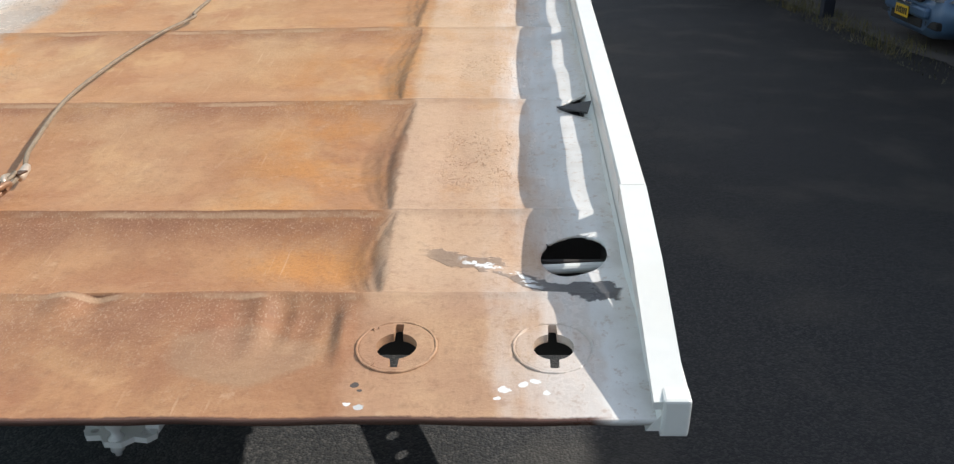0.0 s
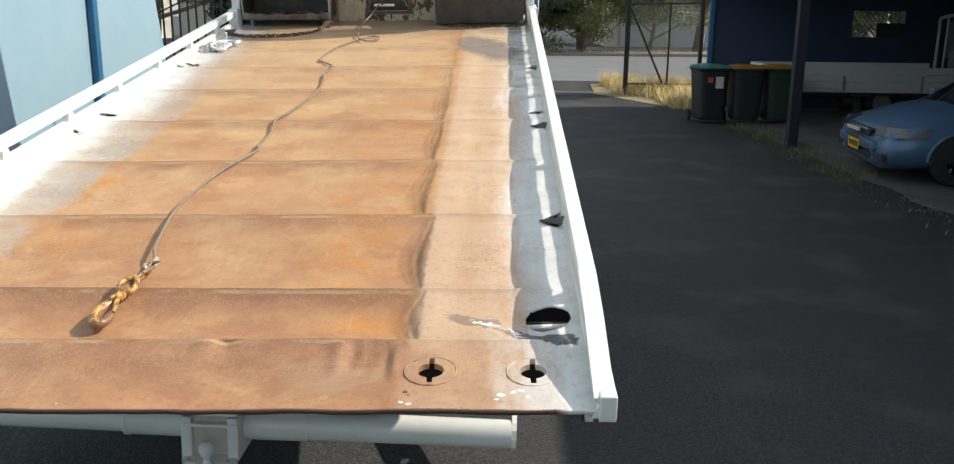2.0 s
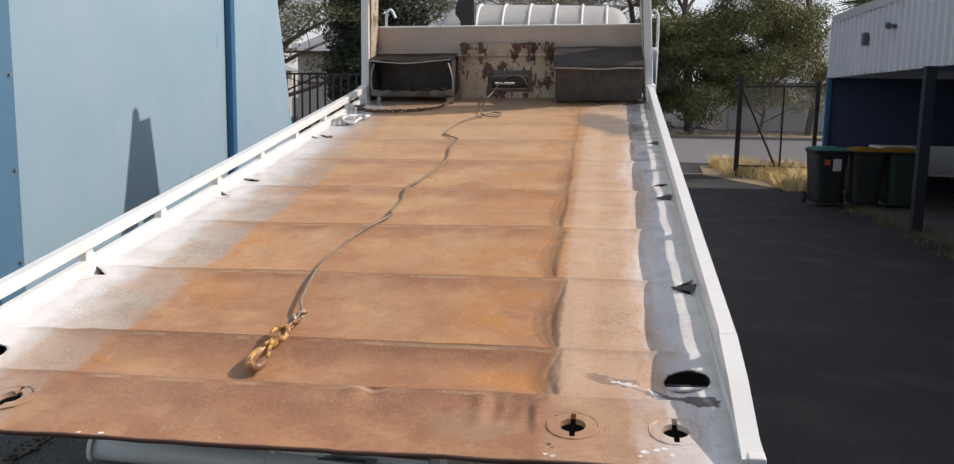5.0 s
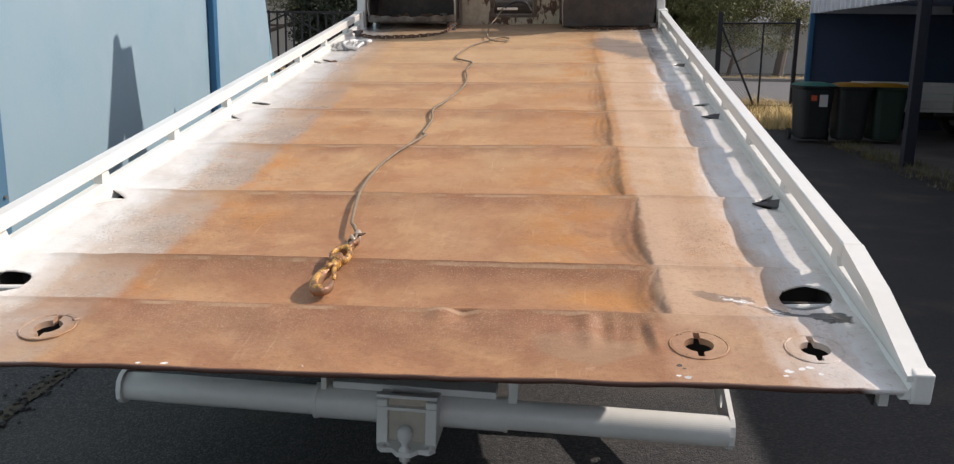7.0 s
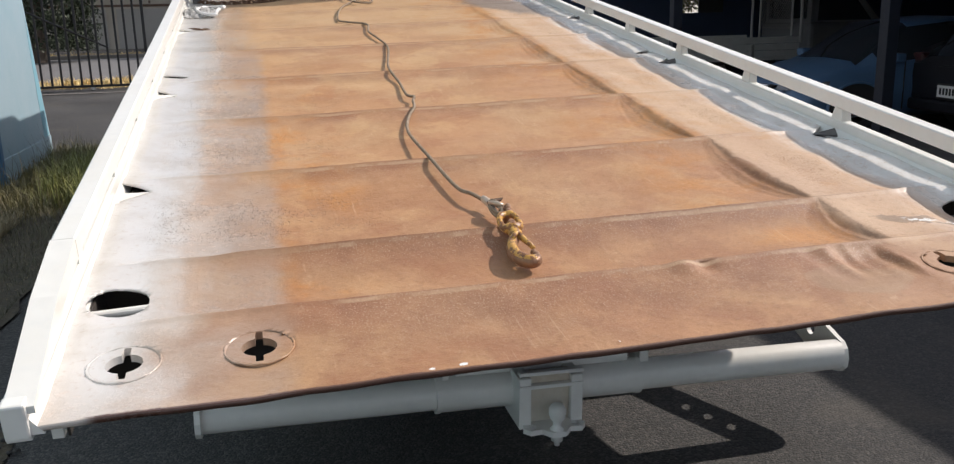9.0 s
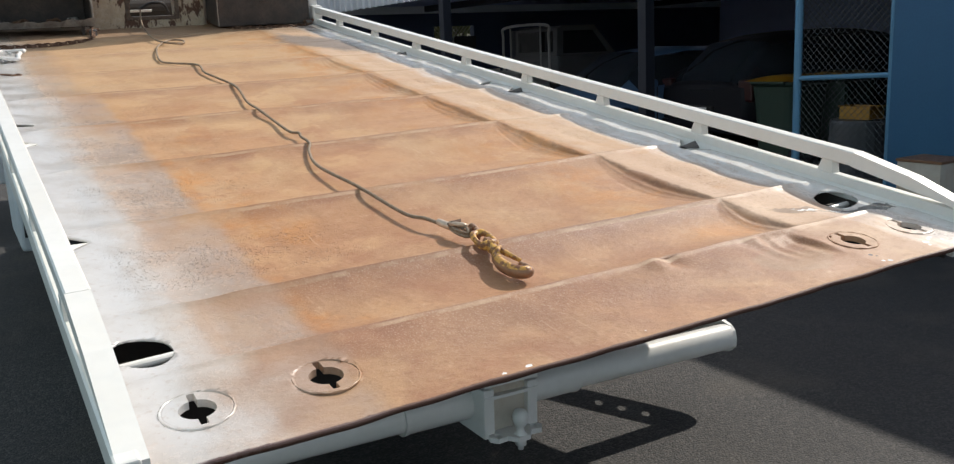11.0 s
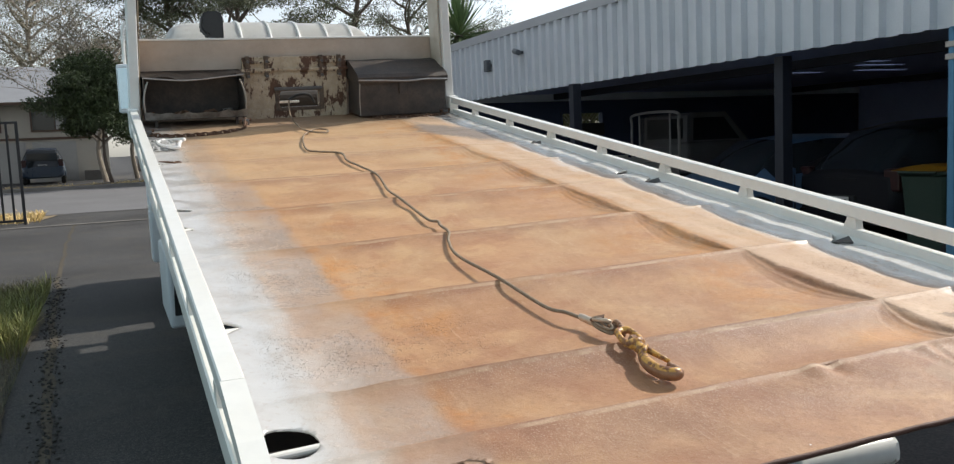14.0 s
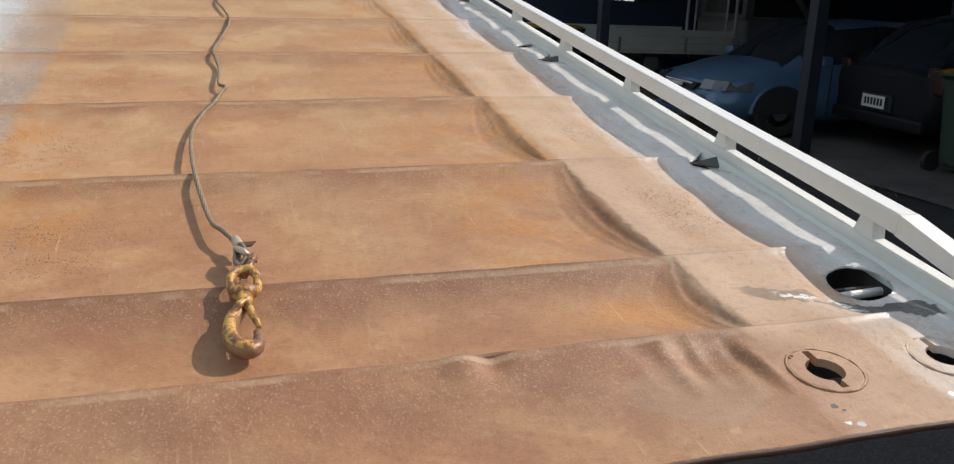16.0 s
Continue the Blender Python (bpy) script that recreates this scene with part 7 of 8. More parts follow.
# ---- gates and fences ----
def build_sliding_gate():
    g = thing("sliding_gate", "black steel picket sliding gate, standing open", "gate", m=pose(-3.12, 19.45, ground_z(19.45)))
    for z in (0.06, 2.12):
        part("gate_rail", boxed(-7.5, 0, -0.025, 0.025, z, z + 0.05, bevel=0.004), BLACKPAINT, g)
    k = 0
    while 0.20 * k < 7.5:
        x = -0.20 * k
        part("picket", boxed(x - 0.045, x, -0.015, 0.015, 0.11, 2.12 if k else 2.17), BLACKPAINT, g)
        k += 1
    part("end_post", boxed(-0.06, 0.0, -0.03, 0.03, 0.0, 2.17, bevel=0.004), BLACKPAINT, g)
    part("brace", tubed([(-7.4, -0.03, 0.2), (-3.2, -0.03, 2.1)], 0.02, 8), BLACKPAINT, g)
    part("brace", tubed([(-3.2, -0.03, 2.1), (-0.8, -0.03, 0.9)], 0.02, 8), BLACKPAINT, g)
    for x in (-1.2, -5.8):
        part("roller", tubed([(x, -0.02, 0.04), (x, 0.02, 0.04)], 0.05, 14), STEEL, g)


def build_right_gate():
    g = thing("chain_gate", "black pipe gate post with braced chain-wire panel", "gate", m=pose(3.72, 18.0, 0))
    part("gate_post", boxed(-0.05, 0.05, -0.05, 0.05, 0, 2.22, bevel=0.006), BLACKPAINT, g)
    part("top_pipe", tubed([(0.05, 0, 1.98), (1.62, 0, 2.0)], 0.02, 8), BLACKPAINT, g)
    part("bottom_pipe", tubed([(0.05, 0, 0.25), (1.62, 0, 0.25)], 0.018, 8), BLACKPAINT, g)
    part("inner_post", tubed([(0.92, 0, 0), (0.92, 0, 2.0)], 0.022, 8), BLACKPAINT, g)
    part("end_post", boxed(1.58, 1.66, -0.04, 0.04, 0, 2.1, bevel=0.005), BLACKPAINT, g)
    part("brace", tubed([(0.05, 0, 1.9), (0.88, -0.1, 0.1)], 0.024, 8), BLACKPAINT, g)
    part("wire_mesh", wire_mesh(bmesh.new(), (0.06, 0, 0.25), (1, 0, 0), (0, 0, 1), 22, 24, 0.07, 0.003), STEEL, g)


build_sliding_gate()
build_right_gate()


# ---- plants ----
def leaf_material(name, base, second):
    m = mat(name, base, 0.55, second=second, scale=1.2, amount=1.0, bump=0.0)
    n, l = m.node_tree.nodes, m.node_tree.links
    geo = n.new("ShaderNodeNewGeometry")
    hs = n.new("ShaderNodeHueSaturation")
    src = n["Principled BSDF"].inputs["Base Color"].links[0].from_socket
    mr = n.new("ShaderNodeMapRange")
    mr.inputs[3].default_value, mr.inputs[4].default_value = 0.6, 1.5
    l.new(geo.outputs["Random Per Island"], mr.inputs[0])
    l.new(mr.outputs[0], hs.inputs["Value"])
    l.new(src, hs.inputs["Color"])
    l.new(hs.outputs[0], n["Principled BSDF"].inputs["Base Color"])
    return m


GUMLEAF = leaf_material("gum leaves", (0.078, 0.092, 0.048), (0.125, 0.135, 0.07))
OLIVELEAF = leaf_material("olive gum leaves", (0.095, 0.105, 0.048), (0.165, 0.16, 0.07))
PALELEAF = leaf_material("pale olive leaves", (0.15, 0.15, 0.095), (0.20, 0.19, 0.12))
DARKLEAF = leaf_material("dark cypress leaves", (0.022, 0.034, 0.018), (0.035, 0.05, 0.022))
BRIGHTLEAF = leaf_material("light green leaves", (0.125, 0.14, 0.05), (0.18, 0.175, 0.065))
SHRUBLEAF = leaf_material("mid green shrub leaves", (0.05, 0.075, 0.03), (0.075, 0.10, 0.035))
YUCCALEAF = leaf_material("yucca blades", (0.07, 0.13, 0.045), (0.12, 0.17, 0.07))
BARK = mat("grey-brown bark", (0.13, 0.10, 0.08), 0.9, second=(0.22, 0.19, 0.16), scale=4, bump=0.5, bump_scale=25)
PALETWIG = mat("pale dry twigs", (0.36, 0.31, 0.25), 0.9, second=(0.28, 0.24, 0.19), scale=4)
WEED = leaf_material("weed blades", (0.08, 0.085, 0.03), (0.20, 0.16, 0.06))
GREYGRASS = leaf_material("grey-green grass", (0.085, 0.088, 0.055), (0.20, 0.18, 0.115))
TUFTGREEN = leaf_material("lush grass blades", (0.15, 0.18, 0.045), (0.30, 0.28, 0.085))
MATSTRAW = leaf_material("matted straw", (0.34, 0.28, 0.17), (0.22, 0.18, 0.11))
STRAW = leaf_material("dry straw", (0.60, 0.45, 0.19), (0.72, 0.58, 0.30))


def leaf_mesh(centres, per, spread, size, rng, material, parent, name="crown", aspect=0.4, droop=0.0):
    """Many small leaves, four corners each, scattered round the centres."""
    c = np.repeat(np.asarray(centres, float), 2 * per, axis=0)
    n = len(c)
    off = rng.normal(0, 1, (n, 3))
    off /= np.linalg.norm(off, axis=1, keepdims=True)
    off *= (rng.random((n, 1)) ** 0.45) * spread
    off[:, 2] *= 0.55
    p = c + off
    a = rng.normal(0, 1, (n, 3))
    a[:, 2] -= droop
    a /= np.linalg.norm(a, axis=1, keepdims=True)
    b = np.cross(a, rng.normal(0, 1, (n, 3)))
    b /= np.linalg.norm(b, axis=1, keepdims=True)
    s = size * (0.6 + 0.8 * rng.random((n, 1)))
    v = np.stack([p, p + (a * 0.5 + b * aspect * 0.5) * s, p + a * s, p + (a * 0.5 - b * aspect * 0.5) * s], 1).reshape(-1, 3)
    me = bpy.data.meshes.new(name)
    me.from_pydata(v.tolist(), [], np.arange(4 * n).reshape(-1, 4).tolist())
    me.materials.append(material)
    ob = new(name, me)
    ob.parent = parent
    return ob


def build_tree(x, y, h, crown_r, seed, leaf, label, per=70, first=0.3, limbs=7, lean=0.0, size=0.15, clump=0.75, trunk_r=None, bare=False):
    """A trunk that forks into limbs and twigs, with leaf clumps at the twigs' ends."""
    rnd, rng = random.Random(seed), np.random.default_rng(seed)
    t = thing("tree", label, "tree", m=pose(x, y, ground_z(y)))
    wood = bmesh.new()
    r0 = trunk_r or h * 0.017
    trunk = smooth_path([(lean * h * k * 0.22 + rnd.uniform(-1, 1) * 0.05 * h * (k > 0), rnd.uniform(-1, 1) * 0.04 * h * (k > 0), h * 0.82 * k / 4) for k in range(5)], 4)
    tube(wood, trunk, [max(0.03, r0 * (1 - 0.85 * i / len(trunk))) for i in range(len(trunk))], 8)
    ends = [trunk[-1]]
    for i in range(limbs):
        u = first + (0.95 - first) * (i + rnd.random() * 0.6) / limbs
        p = trunk[min(len(trunk) - 1, int(u * len(trunk)))]
        a = 2.4 * i + rnd.uniform(-0.4, 0.4)
        reach = crown_r * rnd.uniform(0.65, 1.05) * (1.15 - 0.5 * u)
        tip = p + Vector((math.cos(a) * reach, math.sin(a) * reach, reach * rnd.uniform(0.35, 1.0)))
        tip.z = min(tip.z, h)
        mid = p.lerp(tip, 0.5) + Vector((rnd.uniform(-1, 1), rnd.uniform(-1, 1), rnd.uniform(-0.5, 0.8))) * 0.12 * reach
        limb = smooth_path([p, mid, tip], 4)
        tube(wood, limb, [max(0.02, r0 * 0.42 * (1 - 0.8 * k / len(limb))) for k in range(len(limb))], 6)
        ends.append(tip)
        for _ in range(8 if bare else 4):
            q = limb[rnd.randrange(len(limb) // 3, len(limb))]
            e = q + Vector((rnd.gauss(0, 1), rnd.gauss(0, 1), rnd.gauss(0.5, 0.6))) * crown_r * 0.25
            tube(wood, [q, q.lerp(e, 0.5) + Vector((rnd.gauss(0, 0.08), rnd.gauss(0, 0.08), 0.08)), e], [r0 * 0.10, r0 * 0.07, 0.010], 5)
            ends.append(e)
            if bare:
                for _ in range(3):
                    g = e + Vector((rnd.gauss(0, 1), rnd.gauss(0, 1), rnd.gauss(0.4, 0.5))) * crown_r * 0.14
                    tube(wood, [q.lerp(e, rnd.uniform(0.3, 1)), g], [0.014, 0.008], 4)
    part("trunk", wood, PALETWIG if bare else BARK, t)
    if per:
        leaf_mesh([tuple(e) for e in ends], per, clump, size, rng, leaf, t, droop=0.5)
    return t


def build_cypress(x, y, h, r, seed):
    t = thing("tree", "tall dense dark cypress behind the fence", "tree", m=pose(x, y, ground_z(y)))
    part("trunk", tubed([(0, 0, 0), (0, 0, h * 0.9)], [0.28, 0.05], 10), BARK, t)
    rng = np.random.default_rng(seed)
    cs = []
    for k in range(2300):
        z = 0.5 + (h - 0.6) * rng.random()
        rr = r * (1 - (z / h) ** 2.6) ** 0.6 * (0.45 + 0.6 * rng.random() ** 0.6)
        a = rng.random() * 2 * math.pi
        cs.append((rr * math.cos(a), rr * math.sin(a), z))
    leaf_mesh(cs, 36, 0.36, 0.11, rng, DARKLEAF, t, aspect=0.5)


build_cypress(-7.85, 31, 15.5, 1.72, 5)
FAR_TREES = (
    # x, y, height, crown, seed, leaf, per, limbs, first, clump, bare, label
    (-11.9, 31, 12.5, 4.0, 21, OLIVELEAF, 200, 20, 0.12, 0.85, False, "tall spreading gum tree behind the fence"),
    (-15.5, 38, 13, 5.0, 22, GUMLEAF, 200, 16, 0.2, 1.1, False, "spreading gum tree across the street"),
    (-9.6, 46.0, 9.5, 2.4, 23, GUMLEAF, 110, 10, 0.4, 0.9, False, "slender gum beside the cypress"),
    (4.4, 37, 12.5, 4.2, 31, GUMLEAF, 230, 16, 0.42, 0.72, False, "large dark gum with twisting limbs across the street"),
    (1.9, 40, 12.5, 2.8, 32, GUMLEAF, 250, 11, 0.55, 0.75, False, "gum tree with a heavy dark crown across the street"),
    (7.3, 37, 5.6, 2.7, 33, BRIGHTLEAF, 260, 18, 0.12, 0.85, False, "leafy olive-green tree across the street"),
    (4.3, 35.8, 4.6, 2.2, 34, BRIGHTLEAF, 260, 15, 0.1, 0.8, False, "bushy olive-green tree across the street"),
    (2.2, 36.5, 4.2, 1.8, 38, GUMLEAF, 240, 14, 0.1, 0.8, False, "dark bushy tree across the street"),
    (9.6, 38, 13.5, 2.4, 35, GUMLEAF, 40, 12, 0.4, 0.6, False, "tall thin-limbed gum across the street"),
    (13.8, 42, 11.0, 3.0, 36, GUMLEAF, 80, 12, 0.5, 0.8, False, "feathery gum behind the shed"),
    (19.5, 48, 9.5, 3.0, 37, GUMLEAF, 70, 10, 0.5, 0.8, False, "feathery gum behind the shed roof"),
    (-1.6, 41, 7.0, 4.2, 41, GUMLEAF, 6, 16, 0.25, 0.5, True, "bare-branched tree across the street"),
    (-0.2, 45, 7.0, 3.6, 42, GUMLEAF, 8, 14, 0.3, 0.6, True, "thin bare-branched tree across the street"),
    (-11.5, 60, 13.0, 5.5, 43, PALELEAF, 46, 20, 0.25, 1.0, True, "pale twiggy tree behind the far house"),
    (-5.0, 62, 14.0, 5.0, 44, PALELEAF, 60, 20, 0.3, 1.0, True, "pale twiggy gum behind the far house"),
    (-1.35, 36.2, 4.7, 1.75, 45, SHRUBLEAF, 300, 20, 0.42, 0.62, False, "dense dark green tree before the far house"),
    (0.5, 64, 11.0, 5.0, 46, GUMLEAF, 90, 14, 0.3, 1.0, False, "distant gum behind the street"),
    (12.0, 62, 9.5, 5.0, 47, GUMLEAF, 90, 14, 0.3, 1.0, False, "distant gum beyond the houses"),
    (24.0, 60, 9.0, 5.0, 48, GUMLEAF, 90, 12, 0.3, 1.0, False, "distant gum beyond the shed"),
)
for x, y, h, crown, seed, leaf, per, limbs, first, clump, bare, label in FAR_TREES:
    build_tree(x, y, h, crown, seed, leaf, label, per=int(per * 1.5), limbs=limbs, first=first, size=0.105, clump=clump, bare=bare)
build_tree(9.9, 18.6, 3.4, 1.5, 51, BRIGHTLEAF, "dense shrub outside the shed window", per=170, limbs=12, first=0.1, size=0.13, clump=0.6)
build_tree(11.6, 18.6, 3.2, 1.5, 52, GUMLEAF, "dense dark shrub behind the shed", per=170, limbs=12, first=0.1, size=0.13, clump=0.6)


def build_yucca(x, y, z, r, seed, label):
    t = thing("yucca", label, "yucca", m=pose(x, y, 0))
    part("trunk", tubed(smooth_path([(0, 0, 0), (0.06, 0.05, z * 0.5), (0, 0, z)], 5), [0.13 - 0.004 * k for k in range(11)], 10), BARK, t)
    rnd = random.Random(seed)
    bm = bmesh.new()
    for k in range(150):
        a, e = rnd.uniform(0, 2 * math.pi), rnd.uniform(-0.7, 1.5)
        d = Vector((math.cos(a) * math.cos(e), math.sin(a) * math.cos(e), math.sin(e)))
        side = Vector((-math.sin(a), math.cos(a), 0)) * 0.035
        base = Vector((0, 0, z)) + d * 0.06
        L = r * rnd.uniform(0.7, 1.05)
        sag = Vector((0, 0, -0.10 * L * max(0, 1 - d.z)))
        p = [bm.verts.new(q) for q in (base - side * 0.6, base + side * 0.6, base + d * L * 0.5 + side + sag * 0.3, base + d * L + sag, base + d * L * 0.5 - side + sag * 0.3)]
        bm.faces.new(p)
    part("crown", bm, YUCCALEAF, t)


build_yucca(6.35, 18.0, 3.8, 1.2, 3, "spiky green yucca above the shed corner")
build_yucca(6.7, 18.6, 3.3, 0.85, 4, "smaller spiky yucca beside the taller one")
build_yucca(7.6, 18.9, 3.0, 0.8, 6, "low spiky yucca by the fence")


def build_blades(name, label, n, area, heights, material, seed, width=0.012, clumps=40, parent_kind="stuff"):
    """Grass or weeds in ragged clumps over an area of x0, x1, y0, y1."""
    rng = np.random.default_rng(seed)
    x0, x1, y0, y1 = area
    cx, cy = rng.uniform(x0, x1, clumps), rng.uniform(y0, y1, clumps)
    ch = rng.uniform(0.45, 1.0, clumps)
    pick = rng.integers(0, clumps, n)
    x = np.clip(cx[pick] + rng.normal(0, 0.13, n), x0, x1)
    y = cy[pick] + rng.normal(0, 0.2, n)
    h = rng.uniform(*heights, n) * ch[pick]
    a = rng.uniform(0, 2 * np.pi, n)
    lean = rng.uniform(0.15, 1.1, n) * h
    base = np.stack([x, y, np.array([ground_z(v) for v in y]) + 0.005], 1)
    d = np.stack([np.cos(a), np.sin(a), np.zeros(n)], 1)
    s = np.stack([-np.sin(a), np.cos(a), np.zeros(n)], 1) * width * 0.5
    up = np.array([0, 0, 1.0])
    mid = base + d * (lean * 0.3)[:, None] + up * (h * 0.6)[:, None]
    tip = base + d * lean[:, None] + up * h[:, None]
    v = np.stack([base - s, base + s, mid + s * 0.8, tip, mid - s * 0.8], 1).reshape(-1, 3)
    me = bpy.data.meshes.new(name)
    i = np.arange(0, 5 * n, 5)[:, None]
    me.from_pydata(v.tolist(), [], (i + [0, 1, 2, 4]).tolist() + (i + [2, 3, 4]).tolist())
    me.materials.append(material)
    return tagged(new(name, me), label, "grass", kind="stuff")


build_blades("weeds", "low ragged weeds along the foot of the blue wall", 9000, (-2.95, -2.1, 5.4, 8.9), (0.05, 0.20), WEED, 2, width=0.0045, clumps=120)
build_blades("weeds", "green tufts at the edge of the driveway", 2600, (-2.5, -2.08, 5.6, 8.6), (0.12, 0.34), TUFTGREEN, 22, width=0.006, clumps=12)
build_blades("weeds", "fine dry grass on the soil beside the driveway", 12000, (-2.75, -2.05, 0.2, 5.4), (0.02, 0.10), GREYGRASS, 12, width=0.0026, clumps=110)
build_blades("weeds", "matted straw on the soil beside the driveway", 9000, (-2.95, -2.1, 0.2, 8.5), (0.01, 0.035), MATSTRAW, 13, width=0.0035, clumps=260)
build_blades("weeds", "pale dry tuft at the foot of the blue wall", 2200, (-2.85, -2.5, 4.3, 5.1), (0.05, 0.16), MATSTRAW, 14, width=0.0035, clumps=9)
build_blades("weeds", "thin tall weeds along the foot of the blue wall", 520, (-2.9, -2.4, 4.6, 8.4), (0.2, 0.5), WEED, 3, width=0.0035, clumps=24)
build_blades("weeds", "dry seed stalks along the foot of the blue wall", 300, (-2.9, -2.35, 3.2, 8.2), (0.15, 0.5), MATSTRAW, 8, width=0.003, clumps=24)
build_blades("grass", "tall dry grass beside the gate", 9000, (3.45, 5.5, 17.1, 20.4), (0.10, 0.45), STRAW, 4, width=0.010, clumps=80)
build_blades("grass", "tall dry grass at the shed corner", 3500, (4.2, 4.95, 14.9, 17.2), (0.08, 0.42), STRAW, 44, width=0.009, clumps=50)
build_blades("grass", "low dry grass on the street verge", 8500, (-9, -2.9, 19.9, 21.2), (0.05, 0.22), STRAW, 5, width=0.02, clumps=160)
build_blades("grass", "dry grass across the street", 9000, (-20, 16, 34.3, 36.4), (0.05, 0.25), STRAW, 6, width=0.03, clumps=300)
build_blades("weeds", "small weeds at the edge of the shed floor", 1500, (4.55, 5.05, 7.0, 12.5), (0.03, 0.16), WEED, 7, width=0.006, clumps=40)
build_blades("weeds", "dry leaf litter along the edge of the shed floor", 900, (4.45, 5.0, 4.5, 12.5), (0.01, 0.05), GREYGRASS, 17, width=0.010, clumps=60)

# ---- across the street ----
WEATHERBOARD = mat("cream weatherboard", (0.62, 0.58, 0.50), 0.7, second=(0.55, 0.50, 0.42), scale=1.5, bump=0.05)
GREYROOF = mat("pale grey roof sheet", (0.32, 0.335, 0.36), 0.5, second=(0.26, 0.27, 0.29), scale=1.5, bump=0.05)
BROWNTRIM = mat("brown timber", (0.16, 0.10, 0.07), 0.7)
GARAGEDOOR = mat("pale roller door", (0.52, 0.51, 0.48), 0.6, second=(0.46, 0.45, 0.42), bump=0.05)


def hip_roof(x0, x1, y0, y1, z0, z1, over=0.5):
    bm = bmesh.new()
    x0, x1, y0, y1 = x0 - over, x1 + over, y0 - over, y1 + over
    d = (y1 - y0) / 2
    r = [bm.verts.new(p) for p in ((x0, y0, z0), (x1, y0, z0), (x1, y1, z0), (x0, y1, z0), (x0 + d, (y0 + y1) / 2, z1), (x1 - d, (y0 + y1) / 2, z1))]
    for f in ((0, 1, 5, 4), (1, 2, 5), (2, 3, 4, 5), (3, 0, 4), (3, 2, 1, 0)):
        bm.faces.new([r[i] for i in f])
    return bm


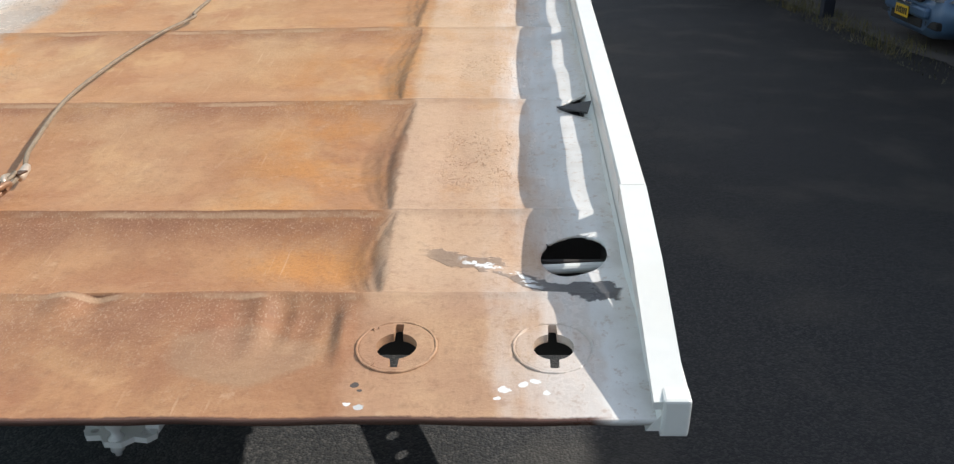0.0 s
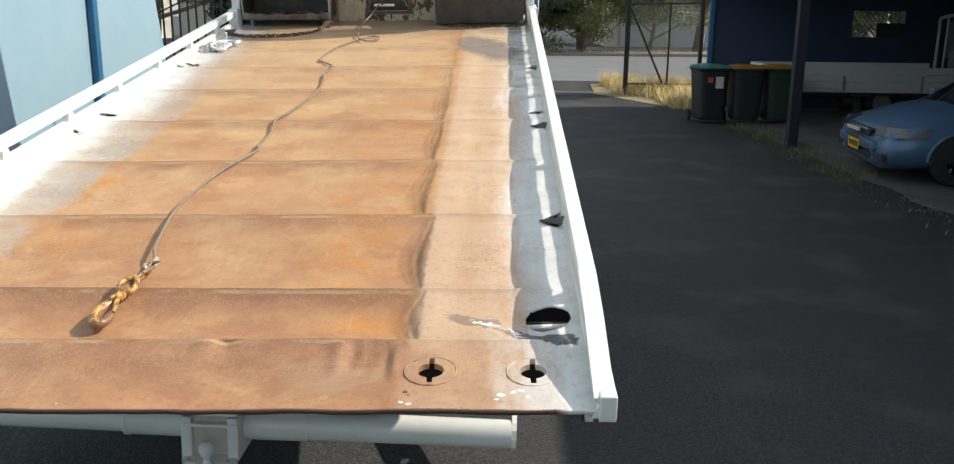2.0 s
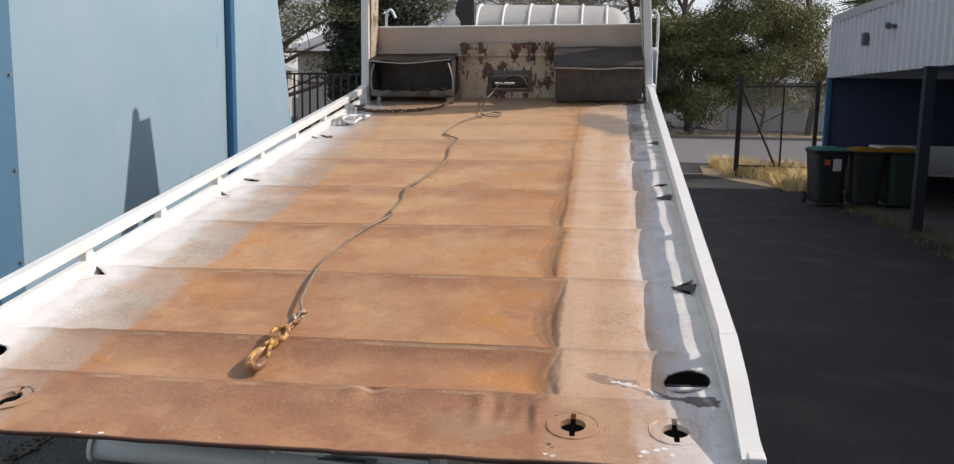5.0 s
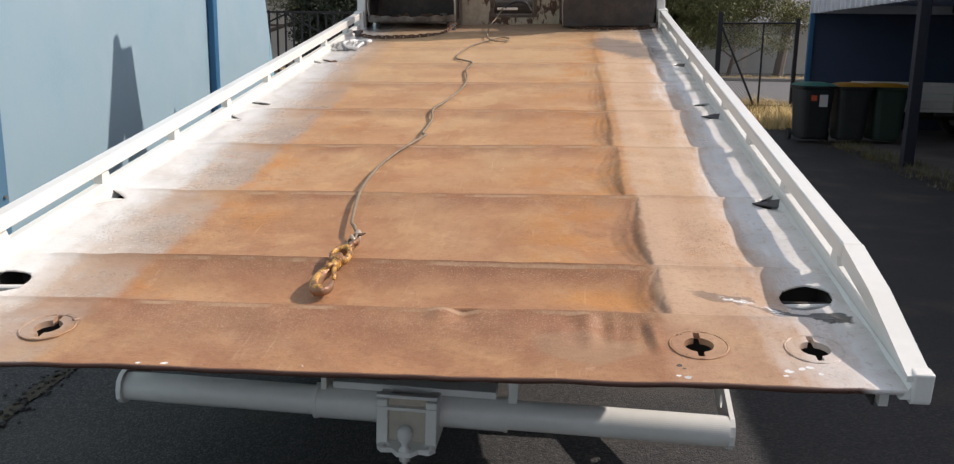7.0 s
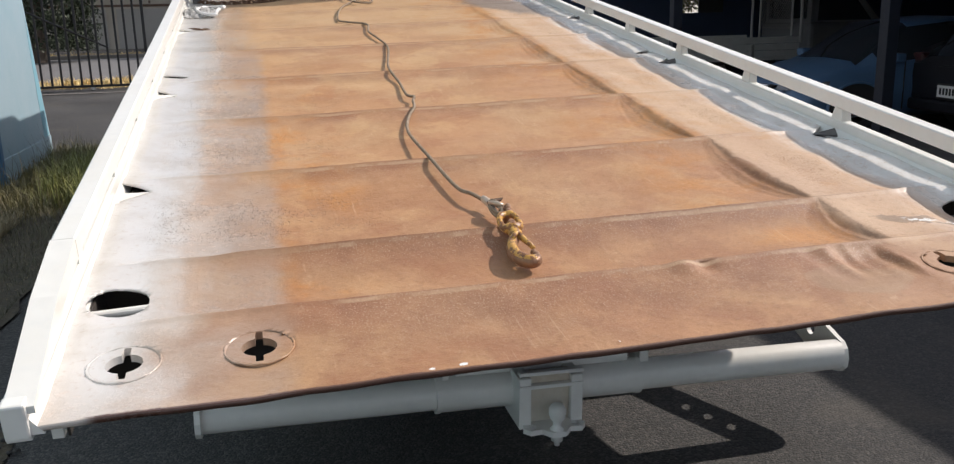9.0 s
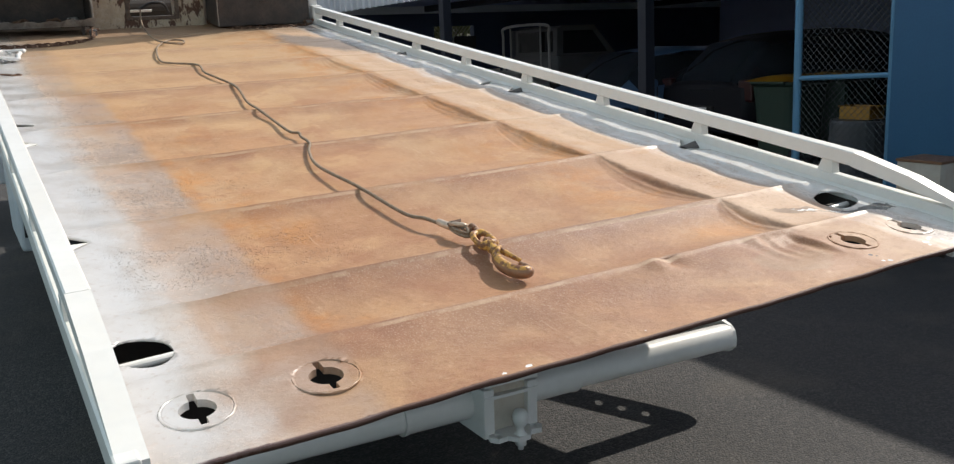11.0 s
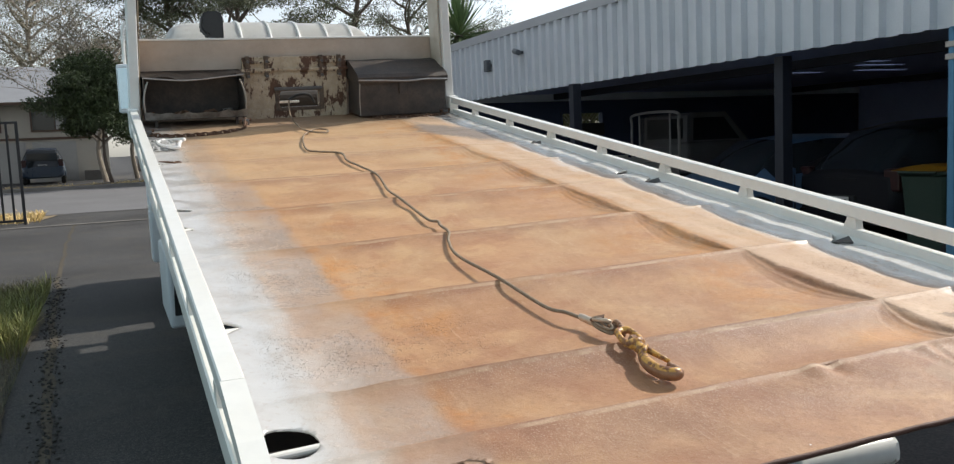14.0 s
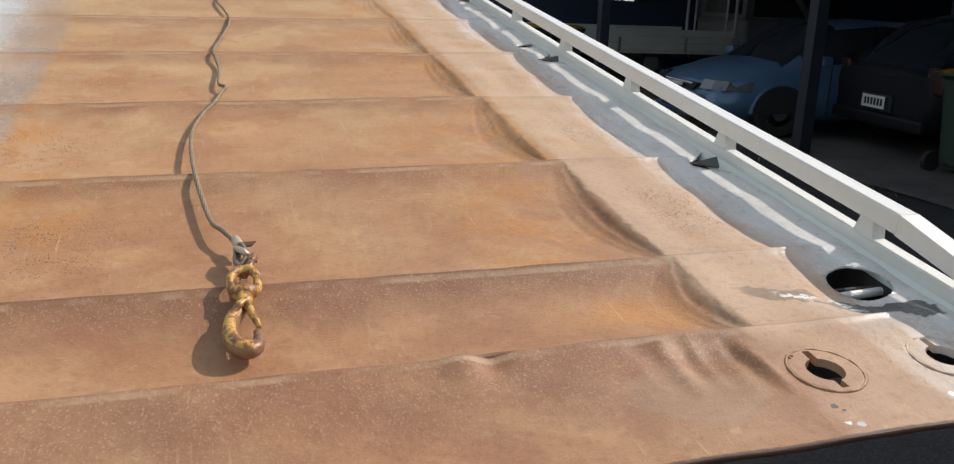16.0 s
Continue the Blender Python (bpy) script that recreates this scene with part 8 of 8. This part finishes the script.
def build_house():
    z = 0.22
    h = thing("house", "cream two-storey house with a pale grey hip roof", "house", m=pose(0, 0, z))
    x0, x1, y0, y1 = -17.0, -1.4, 47.8, 53
    part("wall", boxed(x0, x1, y0, y1, 0, 4.0), WEATHERBOARD, h)
    part("roof", hip_roof(x0, x1, y0, y1, 3.95, 5.95, 0.6), GREYROOF, h)
    part("gutter", boxed(x0 - 0.62, x1 + 0.62, y0 - 0.66, y0 - 0.58, 3.82, 3.96), BROWNTRIM, h)
    part("floor_band", boxed(x0 - 0.02, x1 + 0.02, y0 - 0.05, y0 - 0.005, 2.1, 2.22), BROWNTRIM, h)
    for a, b in ((-12.5, -10.6), (-8.2, -6.2), (-4.9, -2.7)):
        w = part("window", boxed(a, b, y0 - 0.06, y0 - 0.01, 2.5, 3.6), BROWNTRIM, h)
        for k in range(2):
            c = a + 0.08 + (b - a - 0.12) / 2 * k
            part("pane", boxed(c, c + (b - a - 0.2) / 2, y0 - 0.075, y0 - 0.062, 2.58, 3.52), GLASS, w)
        part("curtain", boxed((a + b) / 2 + 0.05, (a + b) / 2 + 0.42, y0 - 0.082, y0 - 0.076, 2.6, 3.5), LABELWHITE, w, "pale curtain in the window")
    for a, b in ((-10.5, -8.1), (-7.6, -5.2), (-4.9, -2.9)):
        g = part("garage_door", boxed(a, b, y0 - 0.05, y0 - 0.006, 0, 2.0), GARAGEDOOR, h)
        for k in range(5):
            part("door_slat", boxed(a + 0.04, b - 0.04, y0 - 0.062, y0 - 0.052, 0.06 + 0.39 * k, 0.40 + 0.39 * k), GARAGEDOOR, g)
    sign = part("number_bars", boxed(-6.0, -5.9, y0 - 0.02, y0 - 0.004, 2.26, 2.4), BROWNTRIM, h)
    part("steps", boxed(-2.6, -1.6, y0 - 1.2, y0 - 0.01, 0, 0.5), CONCRETE, h)
    h2 = thing("house", "pale low garage and house across the street", "house", m=pose(0, 0, z))
    part("wall", boxed(6.5, 16, 46, 53, 0, 2.5), WEATHERBOARD, h2)
    part("roof", hip_roof(6.5, 16, 46, 53, 2.5, 5.4), GREYROOF, h2)
    for a in (7.2, 9.9):
        g = part("garage_door", boxed(a, a + 2.4, 45.94, 45.995, 0, 2.1), GARAGEDOOR, h2)
        for k in range(5):
            part("door_slat", boxed(a + 0.04, a + 2.36, 45.925, 45.938, 0.06 + 0.41 * k, 0.42 + 0.41 * k), GARAGEDOOR, g)
    h3 = thing("house", "white house half hidden by the trees", "house", m=pose(0, 0, z))
    part("wall", boxed(-30, -20, 47, 55, 0, 3.0), WEATHERBOARD, h3)
    part("roof", hip_roof(-30, -20, 47, 55, 3.0, 5.2), GREYROOF, h3)


build_house()


def build_pole():
    p = thing("power_pole", "timber power pole with cross-arm and wires", "power pole", m=pose(-8.5, 58.0, 0.22))
    part("pole", tubed([(0, 0, 0), (0, 0, 13.0)], [0.17, 0.11], 12), BARK, p)
    part("cross_arm", boxed(-0.15, 0.9, -0.06, 0.06, 12.0, 12.12), BARK, p)
    for x in (-0.1, 0.4, 0.8):
        part("insulator", tubed([(x, 0, 12.12), (x, 0, 12.28)], 0.04, 8), LAMPGREY, p)
    for k, (z, dz) in enumerate(((12.6, 1.5), (12.3, 1.3), (11.6, 0.9))):
        for s in (-1, 1):
            pts = [(s * 42 * t, 2.0 * s * t * (k - 1), z - 0.2 + dz * (t if s > 0 else -0.3 * t) - 1.1 * 4 * t * (1 - t)) for t in (i / 14 for i in range(15))]
            part("wire", tubed(pts, 0.016, 5), SMOKE, p)


build_pole()


def build_cone():
    c = thing("traffic_cone", "small orange traffic cone outside the gate", "cone", m=pose(-6.55, 22.4, ground_z(22.4)))
    part("base", boxed(-0.17, 0.17, -0.17, 0.17, 0, 0.03, bevel=0.01), RUBBER, c)
    part("cone", tubed([(0, 0, 0.03), (0, 0, 0.48)], [0.12, 0.025], 18), CONEORANGE, c)
    part("band", tubed([(0, 0, 0.22), (0, 0, 0.33)], [0.082, 0.058], 18), PLATEWHITE, c)


CONEORANGE = mat("orange plastic", (0.75, 0.13, 0.03), 0.5)
build_cone()
